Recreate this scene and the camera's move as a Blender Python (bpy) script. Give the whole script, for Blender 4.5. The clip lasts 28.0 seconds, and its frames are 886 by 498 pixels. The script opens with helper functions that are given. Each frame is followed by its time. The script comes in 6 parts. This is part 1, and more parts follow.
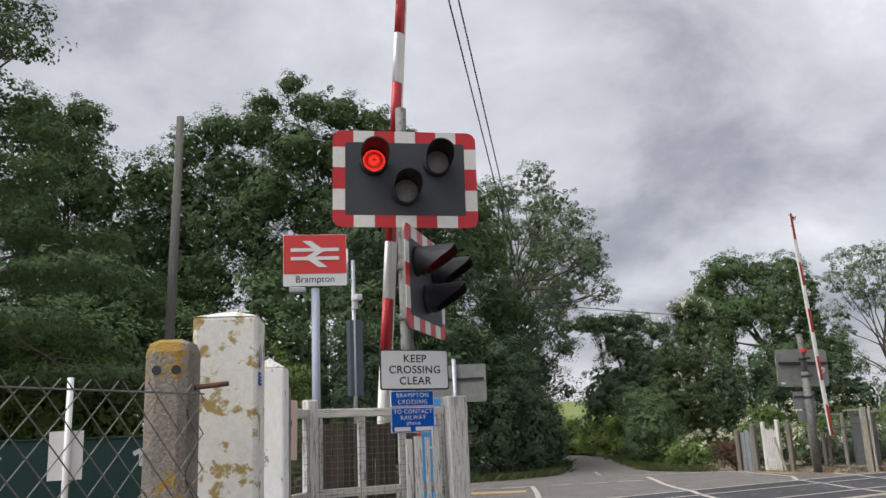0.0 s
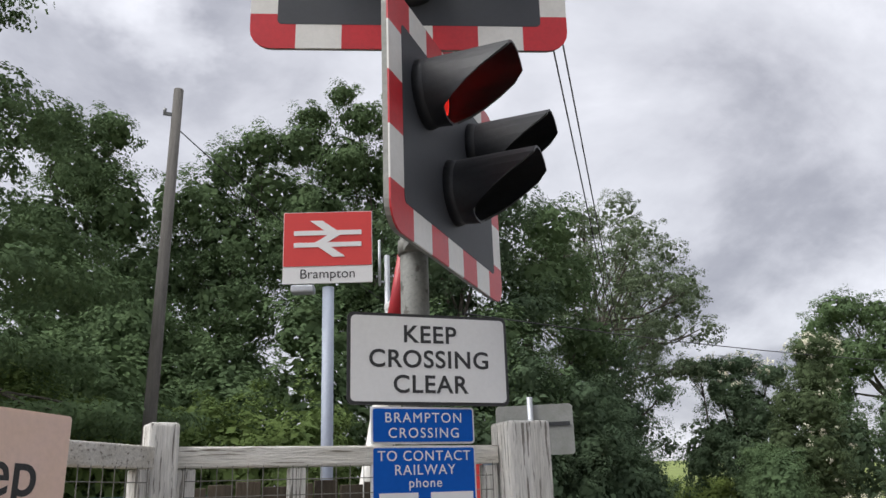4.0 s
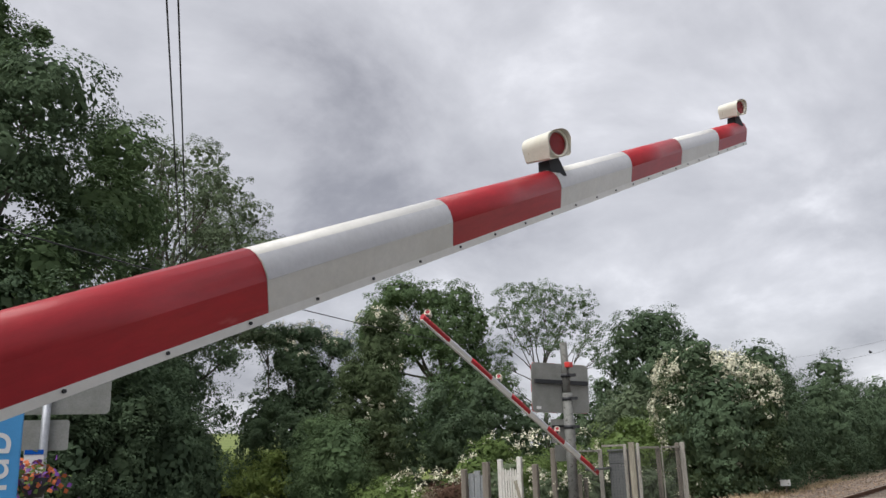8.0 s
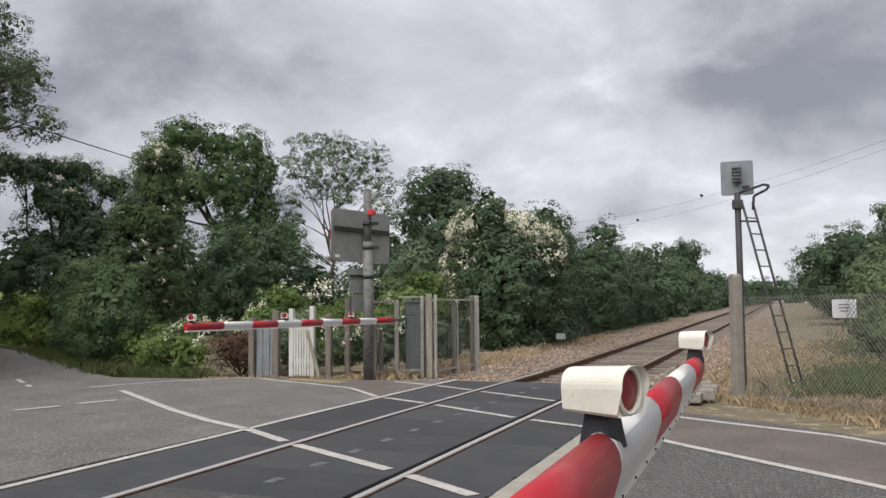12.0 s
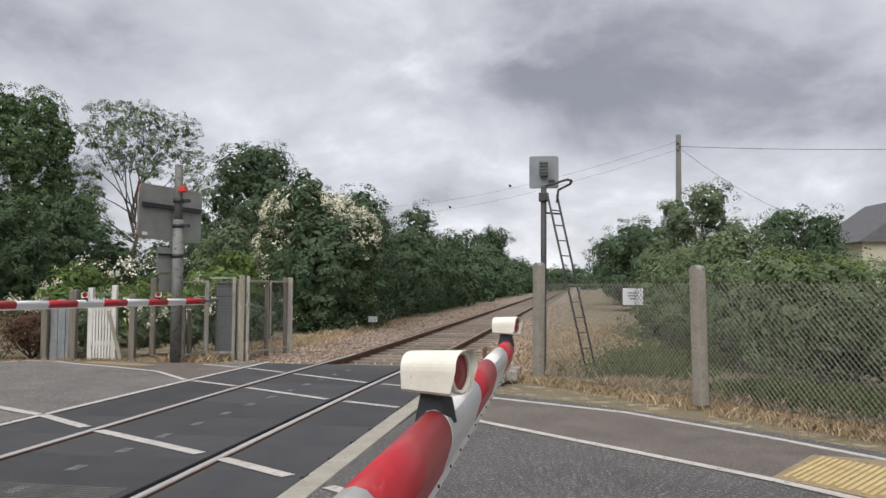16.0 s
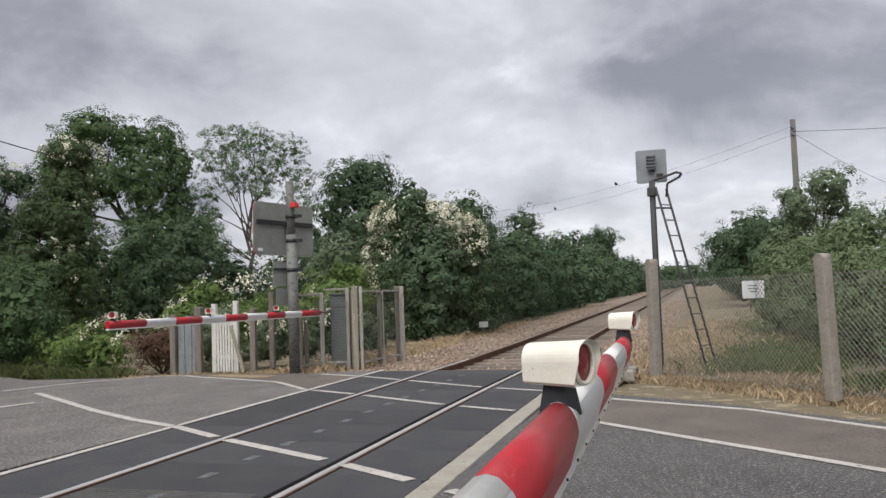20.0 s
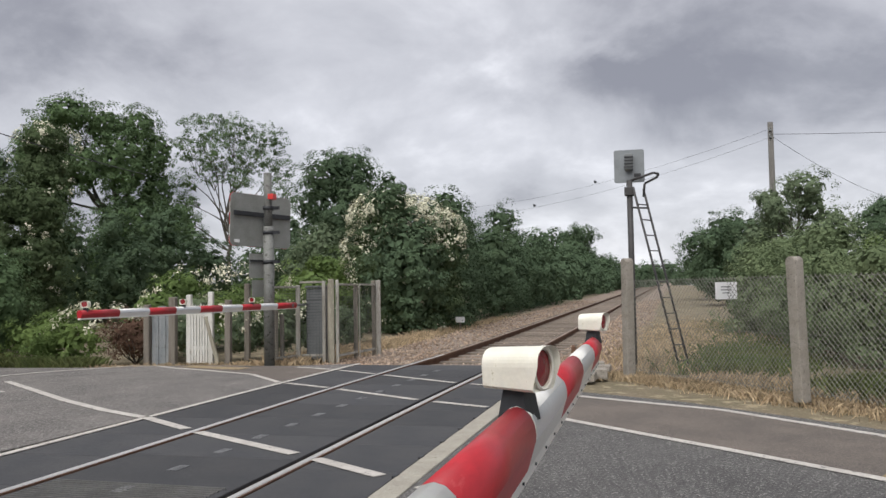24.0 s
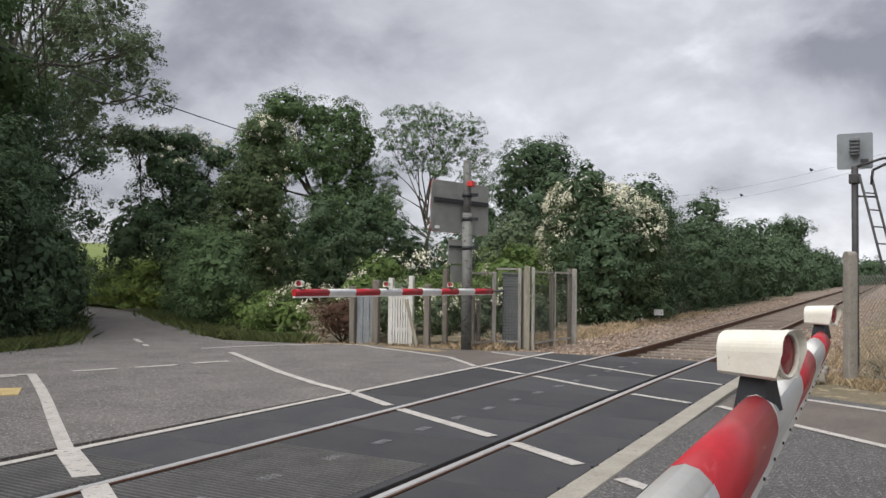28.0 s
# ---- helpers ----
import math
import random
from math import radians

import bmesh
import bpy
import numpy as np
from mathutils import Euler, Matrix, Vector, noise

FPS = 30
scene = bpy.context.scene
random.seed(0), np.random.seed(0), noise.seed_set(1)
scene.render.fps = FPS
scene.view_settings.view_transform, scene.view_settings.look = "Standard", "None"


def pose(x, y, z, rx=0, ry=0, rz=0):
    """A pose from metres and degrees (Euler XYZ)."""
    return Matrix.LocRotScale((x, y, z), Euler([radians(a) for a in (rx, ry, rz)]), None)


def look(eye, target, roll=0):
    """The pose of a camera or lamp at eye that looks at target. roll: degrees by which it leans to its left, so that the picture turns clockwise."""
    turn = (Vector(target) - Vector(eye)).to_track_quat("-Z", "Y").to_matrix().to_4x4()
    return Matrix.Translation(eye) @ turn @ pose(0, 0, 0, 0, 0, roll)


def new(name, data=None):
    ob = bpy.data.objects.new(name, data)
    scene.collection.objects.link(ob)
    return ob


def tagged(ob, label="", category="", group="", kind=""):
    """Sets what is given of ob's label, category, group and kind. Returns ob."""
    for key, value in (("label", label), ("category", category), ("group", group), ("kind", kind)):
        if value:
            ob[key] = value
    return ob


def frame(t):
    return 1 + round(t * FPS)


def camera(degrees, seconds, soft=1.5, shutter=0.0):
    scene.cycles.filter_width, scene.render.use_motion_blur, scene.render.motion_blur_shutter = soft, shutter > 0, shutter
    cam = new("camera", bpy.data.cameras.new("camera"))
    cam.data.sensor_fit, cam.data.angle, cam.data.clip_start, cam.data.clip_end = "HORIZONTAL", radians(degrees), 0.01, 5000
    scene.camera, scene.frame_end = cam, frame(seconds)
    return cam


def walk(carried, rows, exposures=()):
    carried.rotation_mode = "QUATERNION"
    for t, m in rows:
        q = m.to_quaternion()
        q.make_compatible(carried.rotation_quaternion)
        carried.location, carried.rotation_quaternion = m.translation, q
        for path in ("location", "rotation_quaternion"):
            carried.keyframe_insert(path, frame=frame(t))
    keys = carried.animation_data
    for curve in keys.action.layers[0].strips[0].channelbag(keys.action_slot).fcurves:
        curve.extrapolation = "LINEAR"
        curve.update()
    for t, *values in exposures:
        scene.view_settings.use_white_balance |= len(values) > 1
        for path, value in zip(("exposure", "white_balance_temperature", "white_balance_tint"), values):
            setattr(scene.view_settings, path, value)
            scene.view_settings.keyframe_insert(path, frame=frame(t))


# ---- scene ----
cam = camera(56.4, 28.0)
PATH = [
    (0, (-7.677, -6.73, 1.137), (-6.751, -5.013, 1.58), -2.5),
    (0.5, (-7.382, -6.366, 1.128), (-6.473, -4.644, 1.584), -2.7),
    (1, (-7.095, -5.968, 1.162), (-6.242, -4.218, 1.621), -2.7),
    (1.7, (-6.74, -5.343, 1.157), (-5.951, -3.567, 1.633), -2.3),
    (2, (-6.673, -5.046, 1.14), (-5.888, -3.274, 1.633), -2.1),
    (2.5, (-6.364, -4.574, 1.176), (-5.606, -2.792, 1.678), -1.6),
    (4.5, (-5.459, -2.677, 1.203), (-4.718, -0.928, 1.828), -2.1),
    (5, (-5.244, -2.276, 1.215), (-4.545, -0.528, 1.89), -2.2),
    (5.5, (-5.037, -1.829, 1.241), (-4.362, -0.093, 1.97), -2.2),
    (6, (-4.846, -1.518, 1.243), (-4.03, 0.155, 1.973), -2.5),
    (6.5, (-4.746, -1.324, 1.257), (-3.708, 0.232, 1.964), -2),
    (7, (-4.647, -1.202, 1.238), (-3.403, 0.221, 1.893), -1.3),
    (7.3, (-4.497, -1.108, 1.221), (-3.147, 0.236, 1.832), -0.6),
    (7.7, (-4.237, -0.905, 1.202), (-2.768, 0.337, 1.749), -1.5),
    (8, (-4.069, -0.718, 1.206), (-2.524, 0.454, 1.698), -1.8),
    (8.4, (-3.819, -0.507, 1.177), (-2.180, 0.566, 1.580), -1.41),
    (9, (-3.457, -0.208, 1.177), (-1.693, 0.688, 1.471), -1.65),
    (9.5, (-3.340, -0.071, 1.193), (-1.503, 0.685, 1.423), -1.62),
    (10, (-3.325, -0.048, 1.185), (-1.445, 0.609, 1.364), -1.41),
    (10.5, (-3.341, -0.027, 1.192), (-1.447, 0.599, 1.34), -1.28),
    (11, (-3.363, -0.019, 1.195), (-1.476, 0.631, 1.326), -1.15),
    (11.5, (-3.333, 0.023, 1.195), (-1.472, 0.743, 1.324), -1.08),
    (12, (-3.278, 0.055, 1.163), (-1.437, 0.823, 1.303), -0.59),
    (12.5, (-3.387, 0.11, 1.211), (-1.497, 0.747, 1.359), 0.05),
    (14.5, (-3.399, 0.09, 1.166), (-1.503, 0.718, 1.273), 0.47),
    (15, (-3.408, 0.074, 1.17), (-1.478, 0.585, 1.276), 0.51),
    (15.5, (-3.402, 0.08, 1.167), (-1.447, 0.488, 1.27), 0.51),
    (16, (-3.405, 0.075, 1.175), (-1.436, 0.412, 1.272), 0.4),
    (16.5, (-3.405, 0.081, 1.167), (-1.43, 0.387, 1.258), 0.27),
    (17, (-3.402, 0.08, 1.17), (-1.43, 0.4, 1.257), 0.02),
    (17.5, (-3.385, 0.071, 1.17), (-1.42, 0.434, 1.258), -0.3),
    (18, (-3.387, 0.065, 1.17), (-1.433, 0.482, 1.268), -0.74),
    (18.5, (-3.395, 0.058, 1.167), (-1.456, 0.535, 1.276), -1.16),
    (19, (-3.381, 0.075, 1.162), (-1.454, 0.602, 1.274), -1.31),
    (19.5, (-3.383, 0.085, 1.153), (-1.467, 0.647, 1.268), -1.63),
    (20, (-3.387, 0.094, 1.152), (-1.478, 0.681, 1.266), -2.09),
    (20.5, (-3.387, 0.075, 1.162), (-1.481, 0.672, 1.278), -2.63),
    (21, (-3.388, 0.063, 1.166), (-1.483, 0.659, 1.286), -3),
    (21.5, (-3.387, 0.062, 1.172), (-1.477, 0.643, 1.294), -2.92),
    (22, (-3.386, 0.061, 1.171), (-1.471, 0.625, 1.293), -2.6),
    (22.5, (-3.389, 0.061, 1.17), (-1.469, 0.608, 1.286), -2.09),
    (24.5, (-3.389, 0.069, 1.166), (-1.468, 0.617, 1.263), -0.69),
    (25, (-3.389, 0.073, 1.164), (-1.475, 0.644, 1.263), -0.58),
    (25.5, (-3.387, 0.076, 1.163), (-1.484, 0.684, 1.266), -0.55),
    (26, (-3.389, 0.088, 1.16), (-1.505, 0.751, 1.269), -0.54),
    (26.5, (-3.387, 0.091, 1.158), (-1.527, 0.818, 1.272), -0.38),
    (27, (-3.367, 0.114, 1.145), (-1.534, 0.905, 1.257), -0.24),
    (27.5, (-3.366, 0.125, 1.145), (-1.574, 1.006, 1.244), 0.15),
    (28, (-3.364, 0.129, 1.142), (-1.617, 1.1, 1.216), 0.66),
]
walk(cam, [(t, look(eye, target, roll)) for t, eye, target, roll in PATH],
     [(0, 0.50), (1.0, 0.53), (2.0, 0.62), (4.5, 0.70), (5.2, 0.68), (6.0, 0.40), (7.5, 0.35), (9.0, 0.35), (28.0, 0.35)])

# ---------- light ----------
SUN_AZ, SUN_EL = 172.0, 55.0          # degrees from +x, above the horizon
sun = new("sun", bpy.data.lights.new("sun", "SUN"))
sun.data.energy, sun.data.angle, sun.data.color = 3.0, radians(60), (1.0, 0.98, 0.96)
sun.matrix_world = look((0, 0, 30), (-30 * math.cos(radians(SUN_AZ)) * math.cos(radians(SUN_EL)), -30 * math.sin(radians(SUN_AZ)) * math.cos(radians(SUN_EL)), 30 - 30 * math.sin(radians(SUN_EL))))
world = bpy.data.worlds.new("overcast")
scene.world = world
world.use_nodes = True


def sky_nodes():
    nt = world.node_tree
    nt.nodes.clear()
    N, L = nt.nodes.new, nt.links.new
    geo = N("ShaderNodeTexCoord")
    sep = N("ShaderNodeSeparateXYZ")
    L(geo.outputs["Generated"], sep.inputs[0])

    def math_node(op, a, b=None):
        m = N("ShaderNodeMath")
        m.operation = op
        for i, v in enumerate((a, b)):
            if v is None:
                continue
            if isinstance(v, (int, float)):
                m.inputs[i].default_value = v
            else:
                L(v, m.inputs[i])
        return m.outputs[0]

    up = math_node("ADD", math_node("MAXIMUM", sep.outputs[2], 0.0), 0.42)
    comb = N("ShaderNodeCombineXYZ")
    L(math_node("DIVIDE", sep.outputs[0], up), comb.inputs[0])
    L(math_node("DIVIDE", sep.outputs[1], up), comb.inputs[1])
    comb.inputs[2].default_value = 3.7

    def cloud(scale, detail, rough, distort, offset):
        mp = N("ShaderNodeMapping")
        mp.inputs["Location"].default_value = offset
        L(comb.outputs[0], mp.inputs[0])
        n = N("ShaderNodeTexNoise")
        n.inputs["Scale"].default_value = scale
        n.inputs["Detail"].default_value = detail
        n.inputs["Roughness"].default_value = rough
        n.inputs["Distortion"].default_value = distort
        L(mp.outputs[0], n.inputs["Vector"])
        return n.outputs["Fac"]

    big = cloud(0.85, 2, 0.5, 0.0, (2.3, 0.4, 0))
    mid = cloud(2.6, 9, 0.56, 0.25, (5.1, 1.7, 0))
    warp = N("ShaderNodeTexNoise")
    warp.inputs["Scale"].default_value, warp.inputs["Detail"].default_value, warp.inputs["Roughness"].default_value = 6.0, 5, 0.6
    L(comb.outputs[0], warp.inputs["Vector"])
    bent = N("ShaderNodeMixRGB")
    bent.blend_type = "LINEAR_LIGHT"
    bent.inputs[0].default_value = 0.11
    L(comb.outputs[0], bent.inputs[1])
    L(warp.outputs["Color"], bent.inputs[2])

    def bank(cx, cy, turn, a, b, amount):
        """A cloud bank (amount below 0) or a thin place (above 0) at a place of the cloud layer."""
        mp = N("ShaderNodeMapping")
        mp.vector_type = "TEXTURE"
        mp.inputs["Location"].default_value = (cx, cy, 3.7)
        mp.inputs["Rotation"].default_value = (0, 0, radians(turn))
        mp.inputs["Scale"].default_value = (a, b, 50.0)
        L(bent.outputs[0], mp.inputs[0])
        ln = N("ShaderNodeVectorMath")
        ln.operation = "LENGTH"
        L(mp.outputs[0], ln.inputs[0])
        r = N("ShaderNodeMapRange")
        r.interpolation_type = "SMOOTHSTEP"
        r.inputs["From Min"].default_value, r.inputs["From Max"].default_value = 1.9, 0.1
        r.inputs["To Min"].default_value, r.inputs["To Max"].default_value = 0.0, amount
        L(ln.outputs["Value"], r.inputs["Value"])
        return r.outputs[0]

    low = math_node("MULTIPLY", math_node("SUBTRACT", 0.45, math_node("MAXIMUM", sep.outputs[2], 0.0)), 0.035)
    s = math_node("ADD", math_node("ADD", math_node("MULTIPLY", big, 0.42), math_node("MULTIPLY", mid, 0.56)), math_node("ADD", low, 0.012))
    for row in ((1.48, -0.11, -89, 0.19, 0.06, -0.046), (1.31, -0.03, -89, 0.22, 0.07, 0.045), (1.54, -0.36, -95, 0.16, 0.08, -0.03), (1.57, 0.45, -76, 0.14, 0.13, -0.035), (1.42, 0.26, -80, 0.06, 0.05, 0.075), (1.38, 0.13, -83, 0.08, 0.035, 0.075), (1.47, 0.16, -85, 0.05, 0.06, 0.03),
                (-0.02, 0.87, -15, 0.09, 0.045, 0.16), (0.05, 0.93, -15, 0.05, 0.05, 0.14), (0.83, 0.84, -45, 0.30, 0.16, -0.035), (1.24, 1.0, -38, 0.16, 0.07, 0.05), (0.95, 0.8, -40, 0.22, 0.14, -0.045), (1.17, 0.78, -64, 0.22, 0.10, -0.05)):
        s = math_node("ADD", s, bank(*row))
    ramp = N("ShaderNodeValToRGB")
    cr = ramp.color_ramp
    cr.elements[0].position, cr.elements[0].color = 0.38, (0.22, 0.222, 0.256, 1)
    cr.elements[1].position, cr.elements[1].color = 0.68, (0.74, 0.745, 0.79, 1)
    for pos, c in ((0.43, (0.265, 0.268, 0.302)), (0.47, (0.33, 0.333, 0.369)), (0.50, (0.385, 0.388, 0.425)), (0.53, (0.425, 0.43, 0.467)), (0.57, (0.475, 0.48, 0.518)), (0.61, (0.545, 0.55, 0.59))):
        e = cr.elements.new(pos)
        e.color = (*c, 1)
    L(s, ramp.inputs[0])
    sky = N("ShaderNodeTexSky")
    sky.sky_type = "NISHITA"
    sky.sun_disc = False
    sky.sun_elevation, sky.sun_rotation = radians(SUN_EL), radians(90 - SUN_AZ)
    mix = N("ShaderNodeMixRGB")
    mix.blend_type = "ADD"
    mix.inputs[0].default_value = 0.008
    L(ramp.outputs[0], mix.inputs[1])
    L(sky.outputs[0], mix.inputs[2])
    bg = N("ShaderNodeBackground")
    bg.inputs["Strength"].default_value = 1.0
    L(mix.outputs[0], bg.inputs[0])
    out = N("ShaderNodeOutputWorld")
    L(bg.outputs[0], out.inputs[0])


sky_nodes()

# ---------- materials ----------
def mat(name, base, rough=0.8, metal=0.0, var=0.25, scale=8.0, bump=0.3, bscale=60.0, second=None, spots=None, island=0.0, objvar=0.0, coat=0.0, stretch=(1, 1, 1), trans=0.0, thresh=0.58, sscale=0.0):
    """Principled material: base colour, broad variation towards `second`, small `spots`, fine bump."""
    m = bpy.data.materials.new(name)
    m.use_nodes = True
    nt = m.node_tree
    N, L = nt.nodes.new, nt.links.new
    b = nt.nodes["Principled BSDF"]
    b.inputs["Roughness"].default_value, b.inputs["Metallic"].default_value = rough, metal
    b.inputs["Coat Weight"].default_value = coat
    tc = N("ShaderNodeTexCoord")
    mp = N("ShaderNodeMapping")
    mp.inputs["Scale"].default_value = stretch
    L(tc.outputs["Object"], mp.inputs[0])

    def nz(sc, det=6, ro=0.6):
        n = N("ShaderNodeTexNoise")
        n.inputs["Scale"].default_value, n.inputs["Detail"].default_value, n.inputs["Roughness"].default_value = sc, det, ro
        L(mp.outputs[0], n.inputs["Vector"])
        return n.outputs["Fac"]

    def mixc(fac, a, c, blend="MIX"):
        x = N("ShaderNodeMixRGB")
        x.blend_type = blend
        for i, v in ((0, fac), (1, a), (2, c)):
            if isinstance(v, (int, float)):
                x.inputs[i].default_value = v
            elif isinstance(v, tuple):
                x.inputs[i].default_value = (*v, 1)
            else:
                L(v, x.inputs[i])
        return x.outputs[0]

    def ramp(f, lo, hi):
        r = N("ShaderNodeMapRange")
        r.inputs["From Min"].default_value, r.inputs["From Max"].default_value = lo, hi
        L(f, r.inputs["Value"])
        return r.outputs[0]

    second = second or tuple(c * (1 - var) for c in base)
    col = mixc(ramp(nz(scale), 0.35, 0.68), base, second)
    fine = nz(bscale, 4, 0.7)
    g = N("ShaderNodeMapRange")
    g.inputs["From Min"].default_value, g.inputs["From Max"].default_value = 0.3, 0.7
    g.inputs["To Min"].default_value, g.inputs["To Max"].default_value = 1 - var * 0.7, 1 + var * 0.5
    L(fine, g.inputs["Value"])
    col = mixc(1.0, col, g.outputs[0], "MULTIPLY")
    if spots:
        col = mixc(ramp(nz(sscale or scale * 4.3, 5, 0.65), thresh, thresh + 0.06), col, spots)
    for amount, node, sock in ((island, "ShaderNodeNewGeometry", "Random Per Island"), (objvar, "ShaderNodeObjectInfo", "Random")):
        if amount:
            q = N(node)
            r = N("ShaderNodeMapRange")
            r.inputs["To Min"].default_value, r.inputs["To Max"].default_value = 1 - amount, 1 + amount
            L(q.outputs[sock], r.inputs["Value"])
            col = mixc(1.0, col, r.outputs[0], "MULTIPLY")
    L(col, b.inputs["Base Color"])
    bp = N("ShaderNodeBump")
    bp.inputs["Strength"].default_value, bp.inputs["Distance"].default_value = bump, 0.01
    L(fine, bp.inputs["Height"])
    L(bp.outputs[0], b.inputs["Normal"])
    if trans:
        t = N("ShaderNodeBsdfTranslucent")
        L(col, t.inputs[0])
        mx = N("ShaderNodeMixShader")
        mx.inputs[0].default_value = trans
        L(b.outputs[0], mx.inputs[1])
        L(t.outputs[0], mx.inputs[2])
        L(mx.outputs[0], nt.nodes["Material Output"].inputs[0])
    return m


def leaf_mat(name, base, second, island=0.12):
    m = mat(name, base, rough=0.85, var=0.3, scale=0.9, bump=0.0, bscale=4.0, second=second, island=island, trans=0.25)
    m.node_tree.nodes["Principled BSDF"].inputs["Specular IOR Level"].default_value = 0.06
    return m


def glow(name, color, strength):
    m = bpy.data.materials.new(name)
    m.use_nodes = True
    nt = m.node_tree
    b = nt.nodes["Principled BSDF"]
    N, L = nt.nodes.new, nt.links.new
    tc, v, r = N("ShaderNodeTexCoord"), N("ShaderNodeTexVoronoi"), N("ShaderNodeMapRange")
    v.inputs["Scale"].default_value, v.inputs["Randomness"].default_value = 75.0, 0.0
    L(tc.outputs["Object"], v.inputs["Vector"])
    r.inputs["From Min"].default_value, r.inputs["From Max"].default_value = 0.2, 0.5
    r.inputs["To Min"].default_value, r.inputs["To Max"].default_value = strength, strength * 0.04
    L(v.outputs["Distance"], r.inputs["Value"])
    b.inputs["Base Color"].default_value = (*color, 1)
    b.inputs["Emission Color"].default_value = (*color, 1)
    L(r.outputs[0], b.inputs["Emission Strength"])
    return m


ASPHALT = mat("asphalt", (0.108, 0.103, 0.100), 0.95, var=0.9, scale=0.8, bump=1.0, bscale=60, second=(0.078, 0.075, 0.073), spots=(0.27, 0.26, 0.245), thresh=0.56, sscale=62)
ASPHALT_OLD = mat("old_asphalt", (0.185, 0.170, 0.158), 0.95, var=0.9, scale=1.3, bump=1.0, bscale=45, second=(0.112, 0.104, 0.099), spots=(0.34, 0.325, 0.30), thresh=0.56, sscale=42)
FOOTWAY = mat("footway", (0.165, 0.138, 0.118), 0.92, var=0.8, scale=1.6, bump=0.9, bscale=60, second=(0.105, 0.090, 0.079), spots=(0.28, 0.245, 0.21), thresh=0.58, sscale=95)
PANEL = mat("panel", (0.040, 0.041, 0.045), 0.82, var=0.3, scale=2.2, bump=0.35, bscale=55, second=(0.056, 0.055, 0.057), objvar=0.2)
RIB = mat("worn_rib", (0.13, 0.127, 0.122), 0.8, var=0.4, scale=3, bump=0.3)
PANEL_PATCH = mat("panel_patch", (0.21, 0.212, 0.215), 0.7, var=0.3, scale=14, bump=0.4, second=(0.10, 0.10, 0.105))
LINE = mat("line_paint", (0.54, 0.51, 0.47), 0.8, var=0.35, scale=5, bump=0.4, bscale=90, second=(0.42, 0.39, 0.355), spots=(0.19, 0.18, 0.17), thresh=0.58, sscale=18)
TACTILE_BASE = mat("tactile_base", (0.33, 0.25, 0.135), 0.9, var=0.4, scale=4, bump=0.6, bscale=70, second=(0.25, 0.20, 0.13), spots=(0.13, 0.10, 0.07), thresh=0.58, sscale=20)
YELLOW_LINE = mat("tactile_paint", (0.56, 0.44, 0.21), 0.85, var=0.3, scale=3, bump=0.4, bscale=60, second=(0.42, 0.31, 0.13), spots=(0.16, 0.12, 0.07), thresh=0.62)
BEAM = mat("concrete_beam", (0.37, 0.345, 0.29), 0.85, var=0.3, scale=4, bump=0.5, bscale=70, second=(0.30, 0.275, 0.23), spots=(0.2, 0.18, 0.15), thresh=0.62)
# worn rail head; the sky's reflection is put into its pale colour
RAIL_SKY_SHEEN = mat("rail_head", (0.74, 0.72, 0.70), 0.42, metal=0.65, var=0.2, scale=3, bump=0.05, stretch=(0.1, 1, 1))
RAIL_DULL = mat("dull_rail_head", (0.30, 0.235, 0.19), 0.5, metal=0.4, var=0.25, scale=3, bump=0.05, second=(0.22, 0.16, 0.12))
RUST = mat("rusty_steel", (0.16, 0.085, 0.05), 0.85, metal=0.1, var=0.4, scale=5, bump=0.4, second=(0.11, 0.055, 0.035))
STONE = mat("ballast", (0.35, 0.27, 0.205), 0.9, var=0.35, scale=1.2, bump=0.4, bscale=40, second=(0.27, 0.19, 0.135), island=0.45)
BALLAST_BED = mat("ballast_bed", (0.27, 0.20, 0.15), 0.95, var=0.5, scale=9, bump=1.0, bscale=26, second=(0.17, 0.135, 0.11), spots=(0.34, 0.30, 0.25), thresh=0.55)
SLEEPER = mat("sleeper", (0.23, 0.19, 0.155), 0.9, var=0.35, scale=3, bump=0.5, bscale=40, stretch=(1, 6, 1), objvar=0.2)
EARTH = mat("earth", (0.20, 0.16, 0.105), 0.95, var=0.5, scale=0.9, bump=1.0, bscale=20, second=(0.14, 0.12, 0.07), spots=(0.30, 0.25, 0.16), thresh=0.55)
CONCRETE = mat("concrete_post", (0.33, 0.30, 0.26), 0.92, var=0.35, scale=7, bump=0.8, bscale=90, second=(0.25, 0.225, 0.19), spots=(0.17, 0.15, 0.125), thresh=0.60)
LICHEN_CONCRETE = mat("lichen_concrete", (0.34, 0.30, 0.25), 0.95, var=0.5, scale=7, bump=1.0, bscale=110, second=(0.23, 0.20, 0.17), spots=(0.40, 0.25, 0.055), thresh=0.545, sscale=11)
WHITE_WOOD = mat("white_wood", (0.68, 0.67, 0.63), 0.8, var=0.22, scale=3.5, bump=0.7, bscale=34, second=(0.52, 0.50, 0.45), spots=(0.27, 0.25, 0.21), stretch=(2.4, 2.4, 0.35), thresh=0.62)
WORN_WOOD = mat("worn_wood", (0.80, 0.785, 0.75), 0.88, var=0.4, scale=6, bump=1.0, bscale=85, second=(0.64, 0.62, 0.575), spots=(0.20, 0.185, 0.16), stretch=(2.2, 2.2, 0.12), thresh=0.55, sscale=42)
